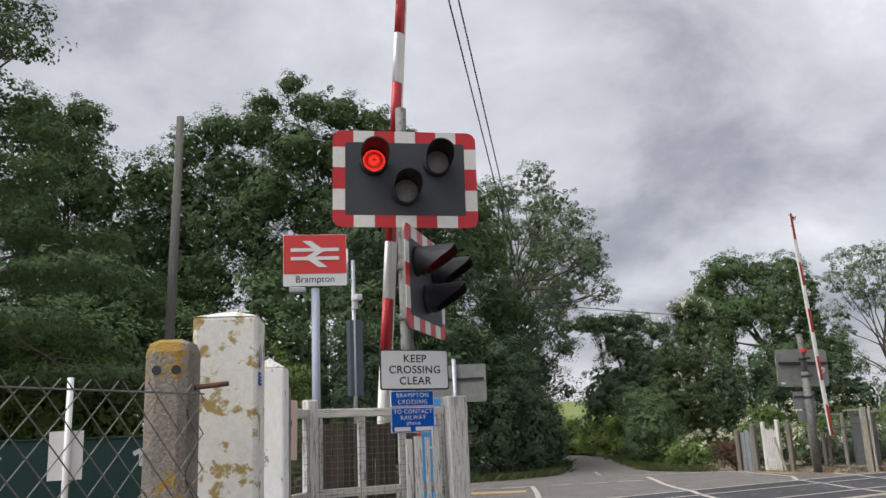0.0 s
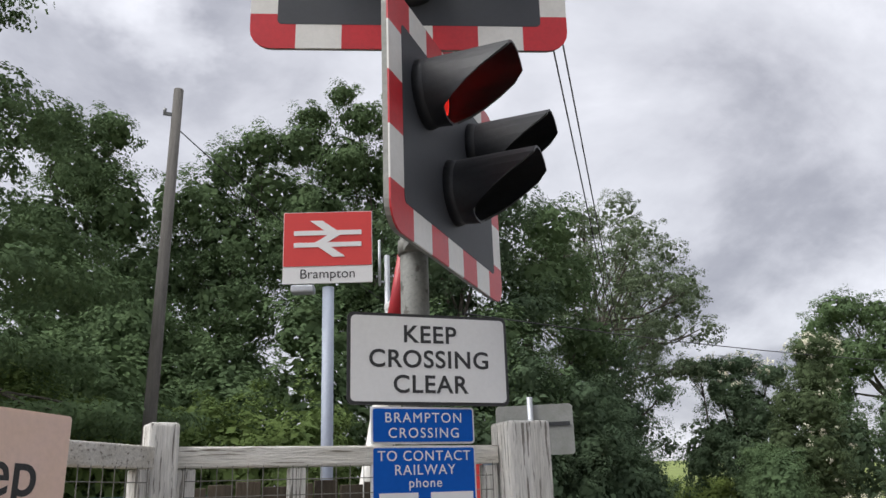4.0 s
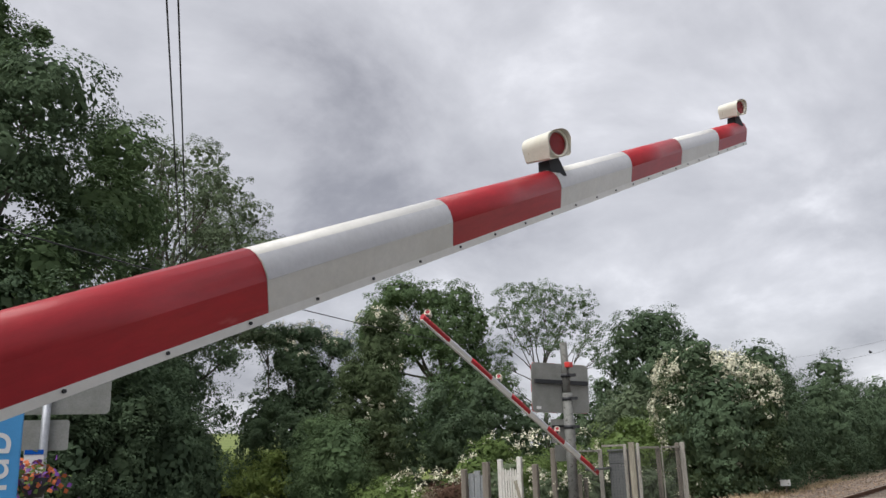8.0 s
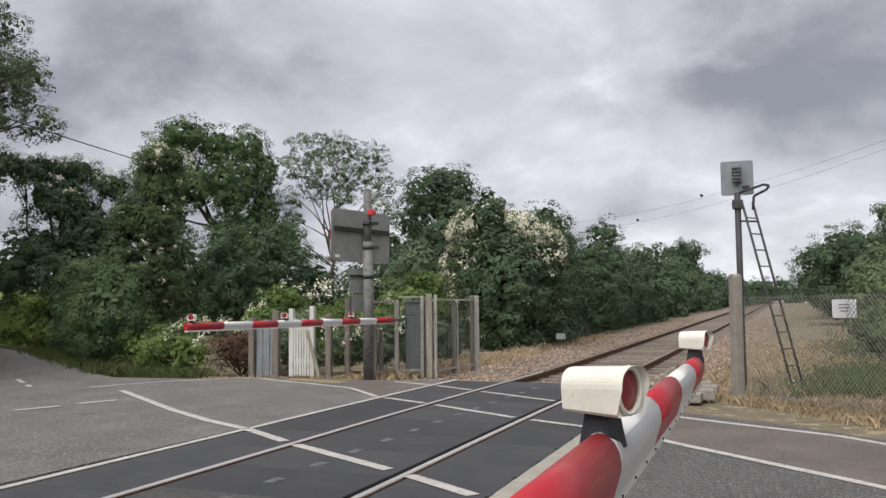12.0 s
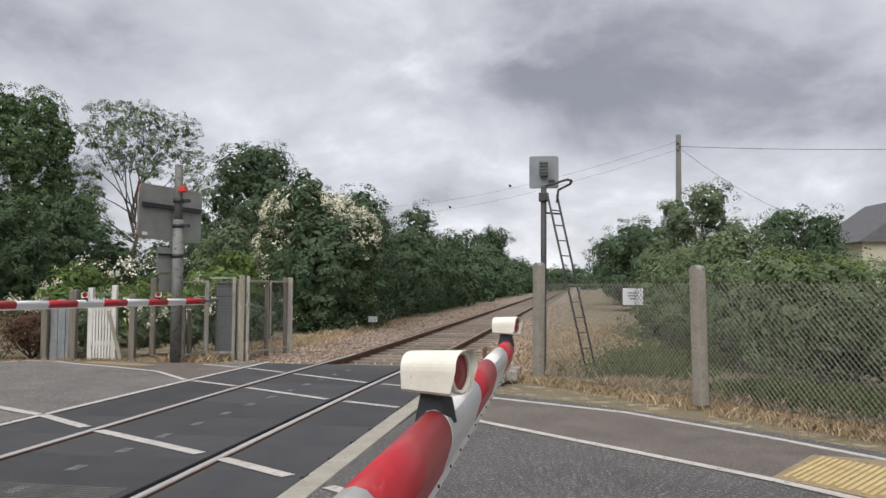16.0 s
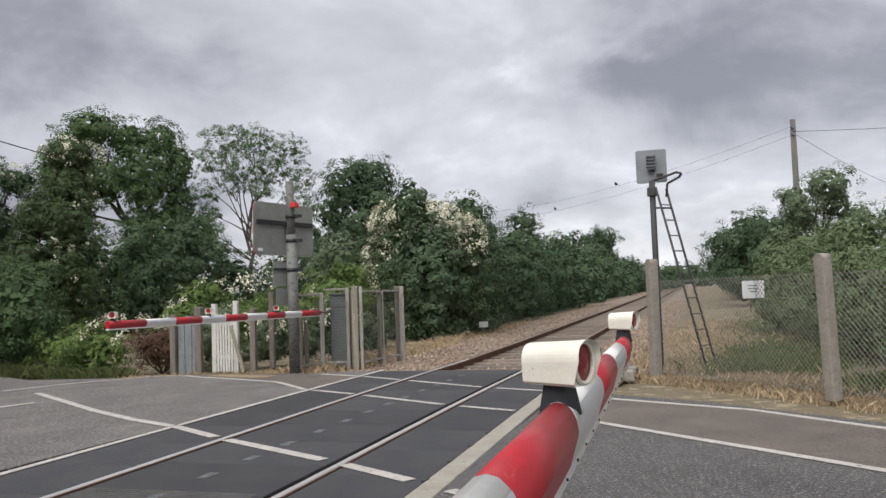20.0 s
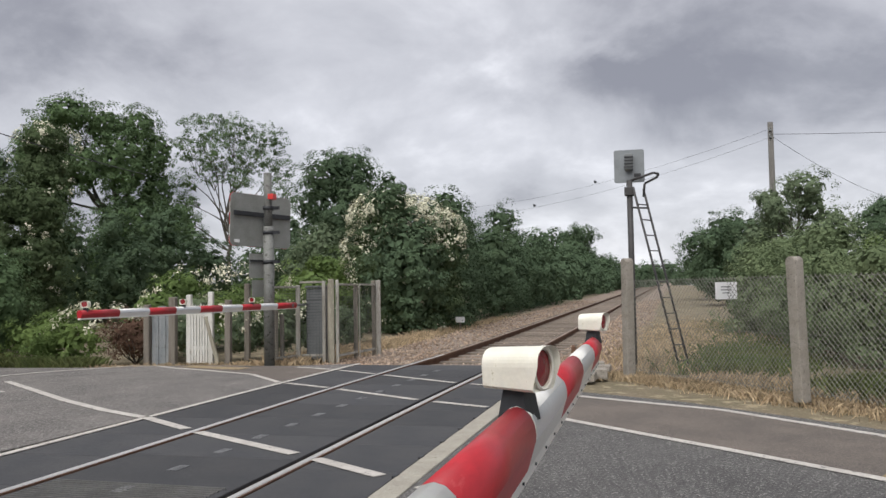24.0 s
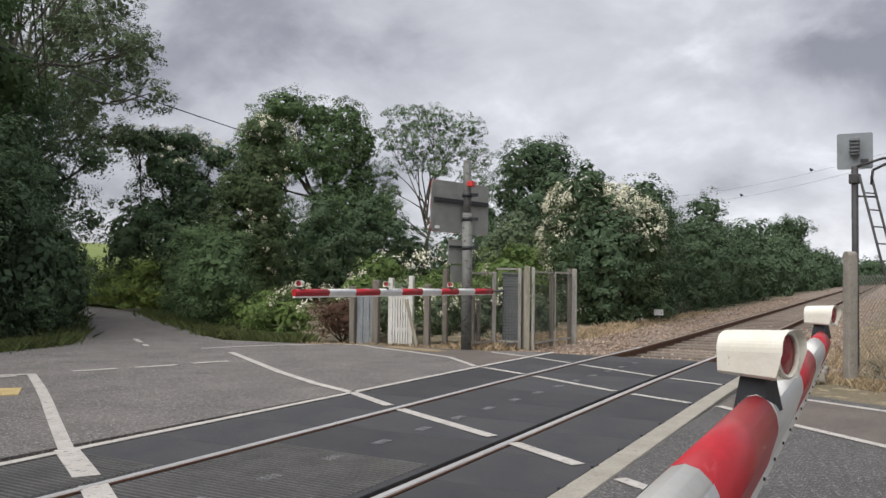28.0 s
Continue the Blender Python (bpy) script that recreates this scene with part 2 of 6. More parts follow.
WORN_RAIL = mat("worn_rail", (0.78, 0.76, 0.71), 0.88, var=0.4, scale=6, bump=0.9, bscale=80, second=(0.60, 0.57, 0.50), spots=(0.21, 0.19, 0.15), stretch=(0.14, 2.2, 2.2), thresh=0.575, sscale=40)
WHITE_POST = mat("lichen_white_post", (0.80, 0.785, 0.735), 0.82, var=0.15, scale=4, bump=0.2, bscale=60, second=(0.70, 0.68, 0.61), spots=(0.36, 0.26, 0.09), thresh=0.545, sscale=17)
CLEAN_POST = mat("white_post", (0.86, 0.855, 0.84), 0.75, var=0.1, scale=4, bump=0.12, bscale=60, second=(0.78, 0.77, 0.73), spots=(0.24, 0.21, 0.17), stretch=(1, 1, 0.4), thresh=0.615, sscale=34)
GREY_WOOD = mat("grey_wood", (0.24, 0.215, 0.18), 0.92, var=0.4, scale=5, bump=0.9, bscale=40, second=(0.16, 0.14, 0.115), stretch=(3, 3, 0.25))
BROWN_WOOD = mat("brown_wood", (0.105, 0.085, 0.060), 0.92, var=0.4, scale=5, bump=0.8, bscale=40, second=(0.065, 0.052, 0.038), stretch=(3, 3, 0.25), objvar=0.3)
FADED_WOOD = mat("faded_wood", (0.43, 0.41, 0.37), 0.9, var=0.4, scale=5, bump=0.8, bscale=60, second=(0.28, 0.26, 0.22), spots=(0.15, 0.135, 0.11), stretch=(2.2, 2.2, 0.2), thresh=0.57, sscale=30)
SLATE_PAINT = mat("slate_paint", (0.085, 0.10, 0.13), 0.6, var=0.15, scale=5, bump=0.05)
WIRE_DARK = mat("dark_mesh_wire", (0.075, 0.075, 0.07), 0.6, metal=0.2, var=0.3, scale=20)
DARK_STEEL = mat("dark_steel", (0.055, 0.052, 0.052), 0.65, metal=0.1, var=0.3, scale=9)
LICHEN_WOOD = mat("lichen_wood", (0.36, 0.33, 0.26), 0.9, var=0.4, scale=5, bump=0.9, bscale=40, second=(0.22, 0.20, 0.155), spots=(0.42, 0.42, 0.32), stretch=(3, 3, 0.25), thresh=0.56)
GALV = mat("galvanised", (0.46, 0.48, 0.51), 0.5, metal=0.6, var=0.2, scale=9, bump=0.1)
DULL_GALV = mat("dull_galvanised", (0.20, 0.205, 0.195), 0.7, metal=0.2, var=0.35, scale=5, bump=0.2, second=(0.13, 0.13, 0.115), spots=(0.07, 0.068, 0.058), thresh=0.56, sscale=14)
BLUE_GREY = mat("blue_grey_paint", (0.33, 0.37, 0.45), 0.55, var=0.1, scale=5, bump=0.05)
SIGN_BACK = mat("sign_back", (0.27, 0.275, 0.26), 0.6, metal=0.2, var=0.25, scale=3, bump=0.1, second=(0.20, 0.205, 0.185))
BLACK = mat("matt_black", (0.024, 0.026, 0.030), 0.55, var=0.3, scale=9, bump=0.1)
BOARD_GREY = mat("board_grey", (0.040, 0.044, 0.052), 0.6, var=0.12, scale=4, bump=0.08)
LENS_DARK = mat("dark_lens", (0.30, 0.285, 0.29), 0.3, var=0.25, scale=30, bump=0.4, bscale=300)
RED = mat("red_foil", (0.55, 0.022, 0.03), 0.42, var=0.14, scale=6, bump=0.05, second=(0.46, 0.02, 0.027))
WHITE = mat("white_foil", (0.70, 0.69, 0.66), 0.42, var=0.08, scale=6, bump=0.05, second=(0.64, 0.63, 0.60))
BOOM_RED = mat("boom_red", (0.46, 0.017, 0.027), 0.46, var=0.2, scale=7, bump=0.05, second=(0.38, 0.015, 0.023), spots=(0.50, 0.08, 0.08), thresh=0.68, sscale=16, coat=0.12, stretch=(0.25, 1, 1))
BOOM_WHITE = mat("boom_white", (0.80, 0.79, 0.745), 0.35, var=0.08, scale=5, bump=0.04, second=(0.72, 0.71, 0.66), coat=0.2)
BOOM_FOIL = mat("boom_reflective", (0.62, 0.63, 0.65), 0.35, var=0.1, scale=5, bump=0.04, second=(0.56, 0.57, 0.59), coat=0.3)
CREAM = mat("cream_plastic", (0.82, 0.80, 0.70), 0.45, var=0.1, scale=14, bump=0.06, second=(0.75, 0.72, 0.59), spots=(0.42, 0.38, 0.22), thresh=0.64)
RED_LENS = mat("red_lens", (0.30, 0.012, 0.018), 0.18, var=0.25, scale=40, bump=0.5, bscale=260)
SIGN_WHITE = mat("sign_white", (0.70, 0.70, 0.70), 0.4, var=0.05, scale=5, bump=0.03)
SIGN_BLUE = mat("sign_blue", (0.004, 0.090, 0.42), 0.6, var=0.08, scale=5, bump=0.03)
SIGN_BLUE.node_tree.nodes["Principled BSDF"].inputs["Specular IOR Level"].default_value = 0.12
SIGN_RED = mat("sign_red", (0.60, 0.045, 0.04), 0.4, var=0.07, scale=5, bump=0.03)
INK = mat("black_ink", (0.022, 0.022, 0.024), 0.5, var=0.1, scale=30)
PINK_BOARD = mat("faded_board", (0.76, 0.56, 0.48), 0.6, var=0.08, scale=4, bump=0.05, second=(0.74, 0.54, 0.42))
CABINET = mat("cabinet_grey", (0.19, 0.20, 0.20), 0.6, metal=0.1, var=0.2, scale=4, bump=0.1)
GREEN_HUT = mat("green_hut", (0.012, 0.055, 0.045), 0.6, var=0.2, scale=4, bump=0.2)
HUB_BLUE = mat("hub_blue", (0.06, 0.30, 0.62), 0.5, var=0.08, scale=4)
LED = glow("lit_red_led", (1.0, 0.03, 0.02), 1.7)
BARK = mat("bark", (0.13, 0.115, 0.095), 0.95, var=0.4, scale=8, bump=1.0, bscale=40, stretch=(3, 3, 0.5))
POLE_WOOD = mat("pole_wood", (0.150, 0.142, 0.130), 0.9, var=0.3, scale=6, bump=0.7, bscale=40, stretch=(4, 4, 0.25))
WIRE = mat("wire_black", (0.03, 0.03, 0.034), 0.6)
WIRE_GALV = mat("chainlink_wire", (0.23, 0.225, 0.20), 0.6, metal=0.3, var=0.3, scale=20)
LEAF_DARK = leaf_mat("leaf_dark", (0.113, 0.162, 0.091), (0.087, 0.130, 0.078))
LEAF_MID = leaf_mat("leaf_mid", (0.130, 0.192, 0.088), (0.100, 0.152, 0.077))
LEAF_IVY = leaf_mat("leaf_ivy", (0.118, 0.158, 0.080), (0.086, 0.120, 0.058))
LEAF_PALE = leaf_mat("leaf_pale", (0.180, 0.225, 0.118), (0.125, 0.168, 0.090))
LEAF_FIELD = leaf_mat("leaf_field", (0.243, 0.315, 0.090), (0.171, 0.234, 0.077))
LEAF_LIGHT = leaf_mat("leaf_light", (0.175, 0.243, 0.077), (0.122, 0.180, 0.065))
LEAF_GREY = leaf_mat("leaf_grey", (0.175, 0.220, 0.130), (0.130, 0.172, 0.105))
LEAF_RED = leaf_mat("leaf_brown", (0.145, 0.088, 0.062), (0.095, 0.060, 0.045))
BLOSSOM = mat("blossom", (0.68, 0.66, 0.50), 0.7, var=0.2, scale=3, island=0.3)
DRY_GRASS = mat("dry_grass", (0.47, 0.355, 0.225), 0.9, var=0.3, scale=0.8, bump=0, second=(0.33, 0.255, 0.155), island=0.45)
GREEN_GRASS = mat("green_grass", (0.085, 0.125, 0.035), 0.85, var=0.3, scale=0.8, bump=0, second=(0.12, 0.13, 0.045), island=0.4, trans=0.2)
RENDER_WALL = mat("cream_render", (0.50, 0.47, 0.36), 0.85, var=0.1, scale=1)
SLATE = mat("slate_roof", (0.12, 0.12, 0.125), 0.7, var=0.25, scale=2, stretch=(1, 1, 4))
GLASS = mat("window_dark", (0.03, 0.035, 0.04), 0.1, var=0.1)

# ---------- mesh helpers ----------
def part(name, bm, material, parent=None, label="", m=None):
    me = bpy.data.meshes.new(name)
    bm.to_mesh(me)
    bm.free()
    for one in material if isinstance(material, (list, tuple)) else [material]:
        me.materials.append(one)
    ob = new(name, me)
    if parent:
        ob.parent = parent
    if m is not None:
        ob.matrix_basis = m
    if label:
        ob["label"] = label
    return ob


def empty(name, m, label, category, group="", kind=""):
    ob = new(name)
    ob.empty_display_size = 0.1
    ob.matrix_basis = m
    return tagged(ob, label, category, group, kind)


def box(bm, c, s, m=None, bevel=0.0, mi=0):
    r = bmesh.ops.create_cube(bm, size=1.0)
    t = Matrix.Translation(c) @ Matrix.Diagonal((*s, 1))
    bmesh.ops.transform(bm, matrix=(m @ t) if m is not None else t, verts=r["verts"])
    faces = {f for v in r["verts"] for f in v.link_faces}
    if bevel:
        edges = list({e for v in r["verts"] for e in v.link_edges})
        out = bmesh.ops.bevel(bm, geom=edges, offset=bevel, segments=2, profile=0.5, affect="EDGES")
        faces = {f for f in faces if f.is_valid} | set(out["faces"])
    for f in faces:
        f.material_index = mi
    return bm


def tube(bm, p0, p1, r0, r1=None, seg=12, mi=0, caps=True):
    p0, p1 = Vector(p0), Vector(p1)
    r1 = r0 if r1 is None else r1
    q = (p1 - p0).to_track_quat("Z", "Y").to_matrix()
    rings = []
    for p, r in ((p0, r0), (p1, r1)):
        rings.append([bm.verts.new(p + q @ Vector((r * math.cos(2 * math.pi * k / seg), r * math.sin(2 * math.pi * k / seg), 0))) for k in range(seg)])
    for k in range(seg):
        f = bm.faces.new((rings[0][k], rings[0][(k + 1) % seg], rings[1][(k + 1) % seg], rings[1][k]))
        f.smooth, f.material_index = seg > 6, mi
    if caps:
        bm.faces.new(rings[0][::-1]).material_index = mi
        bm.faces.new(rings[1]).material_index = mi
    return bm


def prism(bm, pts, axis_len, m=None, mi=0, smooth=False):
    """Extrudes the outline pts (x, z) along y from 0 to axis_len."""
    m = m if m is not None else Matrix()
    a = [bm.verts.new(m @ Vector((x, 0, z))) for x, z in pts]
    b = [bm.verts.new(m @ Vector((x, axis_len, z))) for x, z in pts]
    n = len(pts)
    for k in range(n):
        f = bm.faces.new((a[k], a[(k + 1) % n], b[(k + 1) % n], b[k]))
        f.material_index, f.smooth = mi, smooth
    bm.faces.new(a[::-1]).material_index = mi
    bm.faces.new(b).material_index = mi
    bmesh.ops.recalc_face_normals(bm, faces=bm.faces[:])
    return bm


def B():
    return bmesh.new()


def rounded(w, h, r, n=5):
    pts = []
    for cx, cz, a0 in ((w / 2 - r, h / 2 - r, 0), (-w / 2 + r, h / 2 - r, 90), (-w / 2 + r, -h / 2 + r, 180), (w / 2 - r, -h / 2 + r, 270)):
        for k in range(n + 1):
            a = radians(a0 + 90 * k / n)
            pts.append((cx + r * math.cos(a), cz + r * math.sin(a)))
    return pts


def words(name, text, size, material, parent, m, align="CENTER", label="", spacing=1.0, wide=1.0, bold=0.0):
    cu = bpy.data.curves.new(name, "FONT")
    cu.body, cu.size, cu.extrude, cu.align_x, cu.align_y = text, size, 0.0004, align, "CENTER"
    cu.space_character, cu.offset = spacing, bold
    tmp = bpy.data.objects.new(name, cu)
    me = bpy.data.meshes.new_from_object(tmp)
    bpy.data.objects.remove(tmp)
    me.name = name
    me.transform(Matrix.Diagonal((wide, 1, 1, 1)))
    me.materials.clear()
    me.materials.append(material)
    ob = new(name, me)
    ob.parent, ob.matrix_basis = parent, m
    if label:
        ob["label"] = label
    return ob


def mesh_from(name, verts, faces_per, nfaces, material):
    """Mesh from a flat array of vertices whose faces take faces_per consecutive vertices each."""
    me = bpy.data.meshes.new(name)
    nv = len(verts)
    me.vertices.add(nv)
    me.vertices.foreach_set("co", np.asarray(verts, np.float32).ravel())
    me.loops.add(nv)
    me.loops.foreach_set("vertex_index", np.arange(nv, dtype=np.int32))
    me.polygons.add(nfaces)
    me.polygons.foreach_set("loop_start", np.arange(0, nv, faces_per, dtype=np.int32))
    me.polygons.foreach_set("loop_total", np.full(nfaces, faces_per, np.int32))
    me.update(calc_edges=True)
    me.materials.append(material)
    return me


def unit(v):
    return v / (np.linalg.norm(v, axis=1)[:, None] + 1e-9)


def crown_points(blobs, leaf, clump, cover, seed, inner=0.1, gap=1.15, core=1.0, ox=0.0, oy=0.0):
    """Places, outward directions and sizes of leaves that sit in clumps on the skins of ellipsoids (cx, cy, cz, rx, ry, rz)."""
    g = np.random.default_rng(seed)
    P, D, S = [], [], []
    leaf *= 0.62
    m = max(5, int(cover * 1.02 * math.pi * clump ** 2 / (leaf ** 2 * 0.33)))
    for cx, cy, cz, rx, ry, rz in blobs:
        area = 4 * math.pi * (((rx * ry) ** 1.6 + (rx * rz) ** 1.6 + (ry * rz) ** 1.6) / 3) ** (1 / 1.6)
        k = max(3, int(area * gap / (math.pi * clump ** 2)))
        d = unit(g.normal(size=(k, 3)))
        away = np.array([cx + ox + 3.0, cy + oy, 0.0])
        d = d[(d @ away / (np.linalg.norm(away) + 1e-9) < 0.3) | (g.random(k) < 0.12)]
        k = len(d)
        R = np.array([rx, ry, rz])
        rad = np.where(g.random(k) < inner, g.uniform(0.35, 0.8, k), g.uniform(0.8, 1.08, k))
        wave = 1 + 0.13 * np.sin(d[:, 0] * 5 + cx) * np.sin(d[:, 2] * 6 + cy) + 0.08 * np.sin(d[:, 1] * 9 + cz)
        c = np.array([cx, cy, cz]) + d * (rad * wave)[:, None] * R
        r = np.repeat(clump * g.uniform(0.55, 1.4, k), m)
        dd = np.repeat(d, m, 0)
        e = unit(g.normal(size=(k * m, 3)) + dd * 0.7 + np.array([0, 0, 0.35]))
        P.append(np.repeat(c, m, 0) + e * (r * g.uniform(0.5, 1.15, k * m))[:, None] * np.array([1, 1, 0.75]))
        D.append(unit(e * 0.55 + dd * 0.45 + np.array([0, 0, 0.5]) + g.normal(size=(k * m, 3)) * 0.26))
        S.append(leaf * g.uniform(0.6, 1.3, k * m))
        if core:
            big = min(0.34, 0.5 * min(rx, ry, rz), 3.2 * leaf)
            n = max(12, int(core * 26.0 * (rx * ry + rx * rz + ry * rz) / (3 * big * big)))
            d = unit(g.normal(size=(n, 3)))
            P.append(np.array([cx, cy, cz]) + d * g.uniform(0.5, 0.8, n)[:, None] * R)
            D.append(unit(d + g.normal(size=(n, 3)) * 0.3))
            S.append(np.full(n, big))
    P, D, S = np.concatenate(P), np.concatenate(D), np.concatenate(S)
    keep = P[:, 2] > 0.04
    return P[keep], D[keep], S[keep]


def leaves(name, points, material, seed, slim=0.62, droop=0.35):
    g = np.random.default_rng(seed)
    c, nrm, s = points
    n = len(c)
    t = g.normal(size=(n, 3)) - np.array([0, 0, droop])
    a = unit(t - nrm * np.sum(t * nrm, 1)[:, None])
    b = np.cross(nrm, a)
    s = s[:, None]
    fold = nrm * s * 0.08
    v = np.stack([c - a * s * 0.5, c + b * s * slim * 0.5 + fold - a * s * 0.08, c + a * s * 0.5, c - b * s * slim * 0.5 + fold - a * s * 0.08], 1)
    return mesh_from(name, v.reshape(-1, 3), 4, n, material)


def limb(bm, p0, p1, r0, r1, seed, steps=4, wob=0.1):
    g = random.Random(seed)
    p0, p1 = Vector(p0), Vector(p1)
    last, lr = p0, r0
    for k in range(1, steps + 1):
        f = k / steps
        q = p0.lerp(p1, f)
        if k < steps:
            q += Vector((g.uniform(-wob, wob), g.uniform(-wob, wob), g.uniform(-wob, wob))) * (p1 - p0).length * 0.5
        r = r0 + (r1 - r0) * f
        tube(bm, last, q, lr, r, 8, caps=False)
        last, lr = q, r


def tree(label, x, y, height, blobs, material, leaf=0.15, clump=0.34, cover=0.55, trunk=0.16, seed=0, inner=0.1, name="tree", base=-0.1, lean=(0, 0), fork=0.3, core=1.0, gap=1.15, twigs=3):
    """blobs are relative to the foot of the tree."""
    t = empty(name, Matrix.Translation((x, y, base)), label, "tree")
    bm = B()
    top = Vector((lean[0], lean[1], height * 0.72))
    f = Vector((lean[0] * fork, lean[1] * fork, height * fork))
    limb(bm, (0, 0, -0.05), f, trunk, trunk * 0.75, seed, 3, 0.05)
    limb(bm, f, top, trunk * 0.75, trunk * 0.16, seed + 1, 5, 0.08)
    for k, b in enumerate(blobs):
        s = f.lerp(top, 0.1 + 0.6 * ((k * 0.37) % 1))
        if s.z > b[2]:
            s = f.lerp(top, 0.05)
        limb(bm, s, (b[0], b[1], b[2] + b[5] * 0.25), trunk * 0.34, trunk * 0.06, seed + 5 + k, 4, 0.1)
        for j in range(twigs):
            g = random.Random(seed * 7 + k * 3 + j)
            limb(bm, (b[0] * 0.7 + s.x * 0.3, b[1] * 0.7 + s.y * 0.3, b[2] * 0.7 + s.z * 0.3), (b[0] + g.uniform(-0.7, 0.7) * b[3], b[1] + g.uniform(-0.7, 0.7) * b[4], b[2] + g.uniform(-0.2, 0.8) * b[5]), trunk * 0.13, trunk * 0.03, seed + 50 + k * 3 + j, 3, 0.12)
    part("trunk", bm, BARK, t)
    ob = new("crown", leaves("crown", crown_points(blobs, leaf, clump, cover, seed, inner, gap, core, x, y), material, seed + 3))
    ob.parent = t
    return t


def stuff(name, me, label, category):
    return tagged(new(name, me), label, category, kind="stuff")


def hedge(name, label, line, height, depth, material, leaf=0.12, seed=0, step=1.0, clump=0.28, cover=0.55, gap=1.0, ragged=1.0):
    """A run of bushes along the points of line (x, y)."""
    g = random.Random(seed)
    blobs = []
    for (x0, y0), (x1, y1) in zip(line, line[1:]):
        n = max(1, int(math.hypot(x1 - x0, y1 - y0) / step))
        for k in range(n):
            f = (k + g.random() * 0.6) / n
            h = height * (1 + ragged * g.uniform(-0.18, 0.1))
            x, y = x0 + (x1 - x0) * f + g.uniform(-0.2, 0.2) * depth, y0 + (y1 - y0) * f + g.uniform(-0.25, 0.25) * depth
            blobs.append((x, y, h * 0.42, step * g.uniform(0.7, 1.0), depth * g.uniform(0.4, 0.6), h * 0.5))
            if g.random() < 0.6:
                blobs.append((x + g.uniform(-0.5, 0.5), y + g.uniform(-0.3, 0.3) * depth, h * 0.85, step * g.uniform(0.35, 0.6), depth * 0.3, h * g.uniform(0.1, 0.1 + 0.12 * ragged)))
    return stuff(name, leaves(name, crown_points(blobs, leaf, clump, cover, seed, 0.05, gap), material, seed + 1), label, "hedge"), blobs


def strip(bm, pts, w, z, h=0.004, mi=0):
    """A painted line along pts (x, y), w wide, from z up by h."""
    left, right = [], []
    for i, p in enumerate(pts):
        a, b = Vector(pts[max(0, i - 1)]), Vector(pts[min(len(pts) - 1, i + 1)])
        d = (b - a).normalized()
        n = Vector((-d.y, d.x)) * w / 2
        left.append((p[0] + n.x, p[1] + n.y))
        right.append((p[0] - n.x, p[1] - n.y))
    for k in range(len(pts) - 1):
        q = (left[k], right[k], right[k + 1], left[k + 1])
        lo = [bm.verts.new((*p, z)) for p in q]
        hi = [bm.verts.new((*p, z + h)) for p in q]
        bm.faces.new(hi)
        for i in range(4):
            bm.faces.new((lo[i], lo[(i + 1) % 4], hi[(i + 1) % 4], hi[i]))
    bmesh.ops.recalc_face_normals(bm, faces=bm.faces[:])
    return bm


def slab(bm, pts, z0, z1):
    lo = [bm.verts.new((*p, z0)) for p in pts]
    hi = [bm.verts.new((*p, z1)) for p in pts]
    bm.faces.new(hi)
    bm.faces.new(lo[::-1])
    n = len(pts)
    for i in range(n):
        bm.faces.new((lo[i], lo[(i + 1) % n], hi[(i + 1) % n], hi[i]))
    bmesh.ops.recalc_face_normals(bm, faces=bm.faces[:])
    return bm

# ---------- ground, road, railway ----------
ROAD_U = Vector((0.55, 0.835))


def ground_sheet():
    def axis(near, lo, hi, fine):
        v = sorted(set([lo, lo / 2, lo / 4] + [round(near[0] + k * fine, 3) for k in range(int((near[1] - near[0]) / fine) + 1)] + [hi / 4, hi / 2, hi]))
        return [a for a in v if lo <= a <= hi]
    xs = axis((-30, 120), -1500, 2500, 1.0)
    ys = sorted(set(axis((-30, 60), -1500, 2500, 1.0) + [1.0, 1.35, 5.35, 5.7]))
    bm = B()
    grid = []
    for y in ys:
        row = []
        for x in xs:
            z = -0.09 + 0.03 * noise.noise((x * 0.35, y * 0.35, 0))
            if 1.2 < y < 5.5 and (x > 9.2 or x < -6.5):
                z = -0.26
            if x > 12 and y < 14:
                z += 0.012 * (x - 12) * min(1.0, (14 - y) / 6.0)
            if abs(x) > 190 or abs(y) > 65:
                z = -0.1
            row.append(bm.verts.new((x, y, z)))
        grid.append(row)
    for j in range(len(ys) - 1):
        for i in range(len(xs) - 1):
            bm.faces.new((grid[j][i], grid[j][i + 1], grid[j + 1][i + 1], grid[j + 1][i]))
    return tagged(part("ground", bm, EARTH), "bare earth with dry and green grass beside the railway", "ground", kind="structure")


def bend(x):
    """The crossing is turned slightly from the line beyond it."""
    return 0.0 if x > 8 else -0.022 * (8 - x) ** 2 / 8 if x > 4 else -0.022 * (6 - x)


ground_sheet()
NEAR_ROAD = [(-5.6, 1.66), (7.6, 1.66), (6.15, 1.3), (5.35, 0.0), (4.1, -1.35), (2.6, -2.6), (-2.5, -7.2), (-9, -14), (-15, -20), (-22, -20), (-12, -9), (-6.4, -3.4), (-5.2, -0.3)]
FAR_ROAD = [(-20, 6.2), (-6.4, 5.06), (9.2, 5.06), (8.75, 6.0), (8.6, 8.0), (8.1, 9.6), (7.95, 11.0), (8.45, 11.9), (11.25, 16.0), (14.3, 20.5), (16.8, 25.5), (17.4, 30), (15.6, 37), (12.3, 37), (14.0, 30), (13.4, 23.6), (10.9, 18.7), (8.7, 15.9), (7.1, 13.75), (5.8, 12.3), (4.1, 11.75), (2, 11.8), (-6, 12.2), (-20, 13.5)]
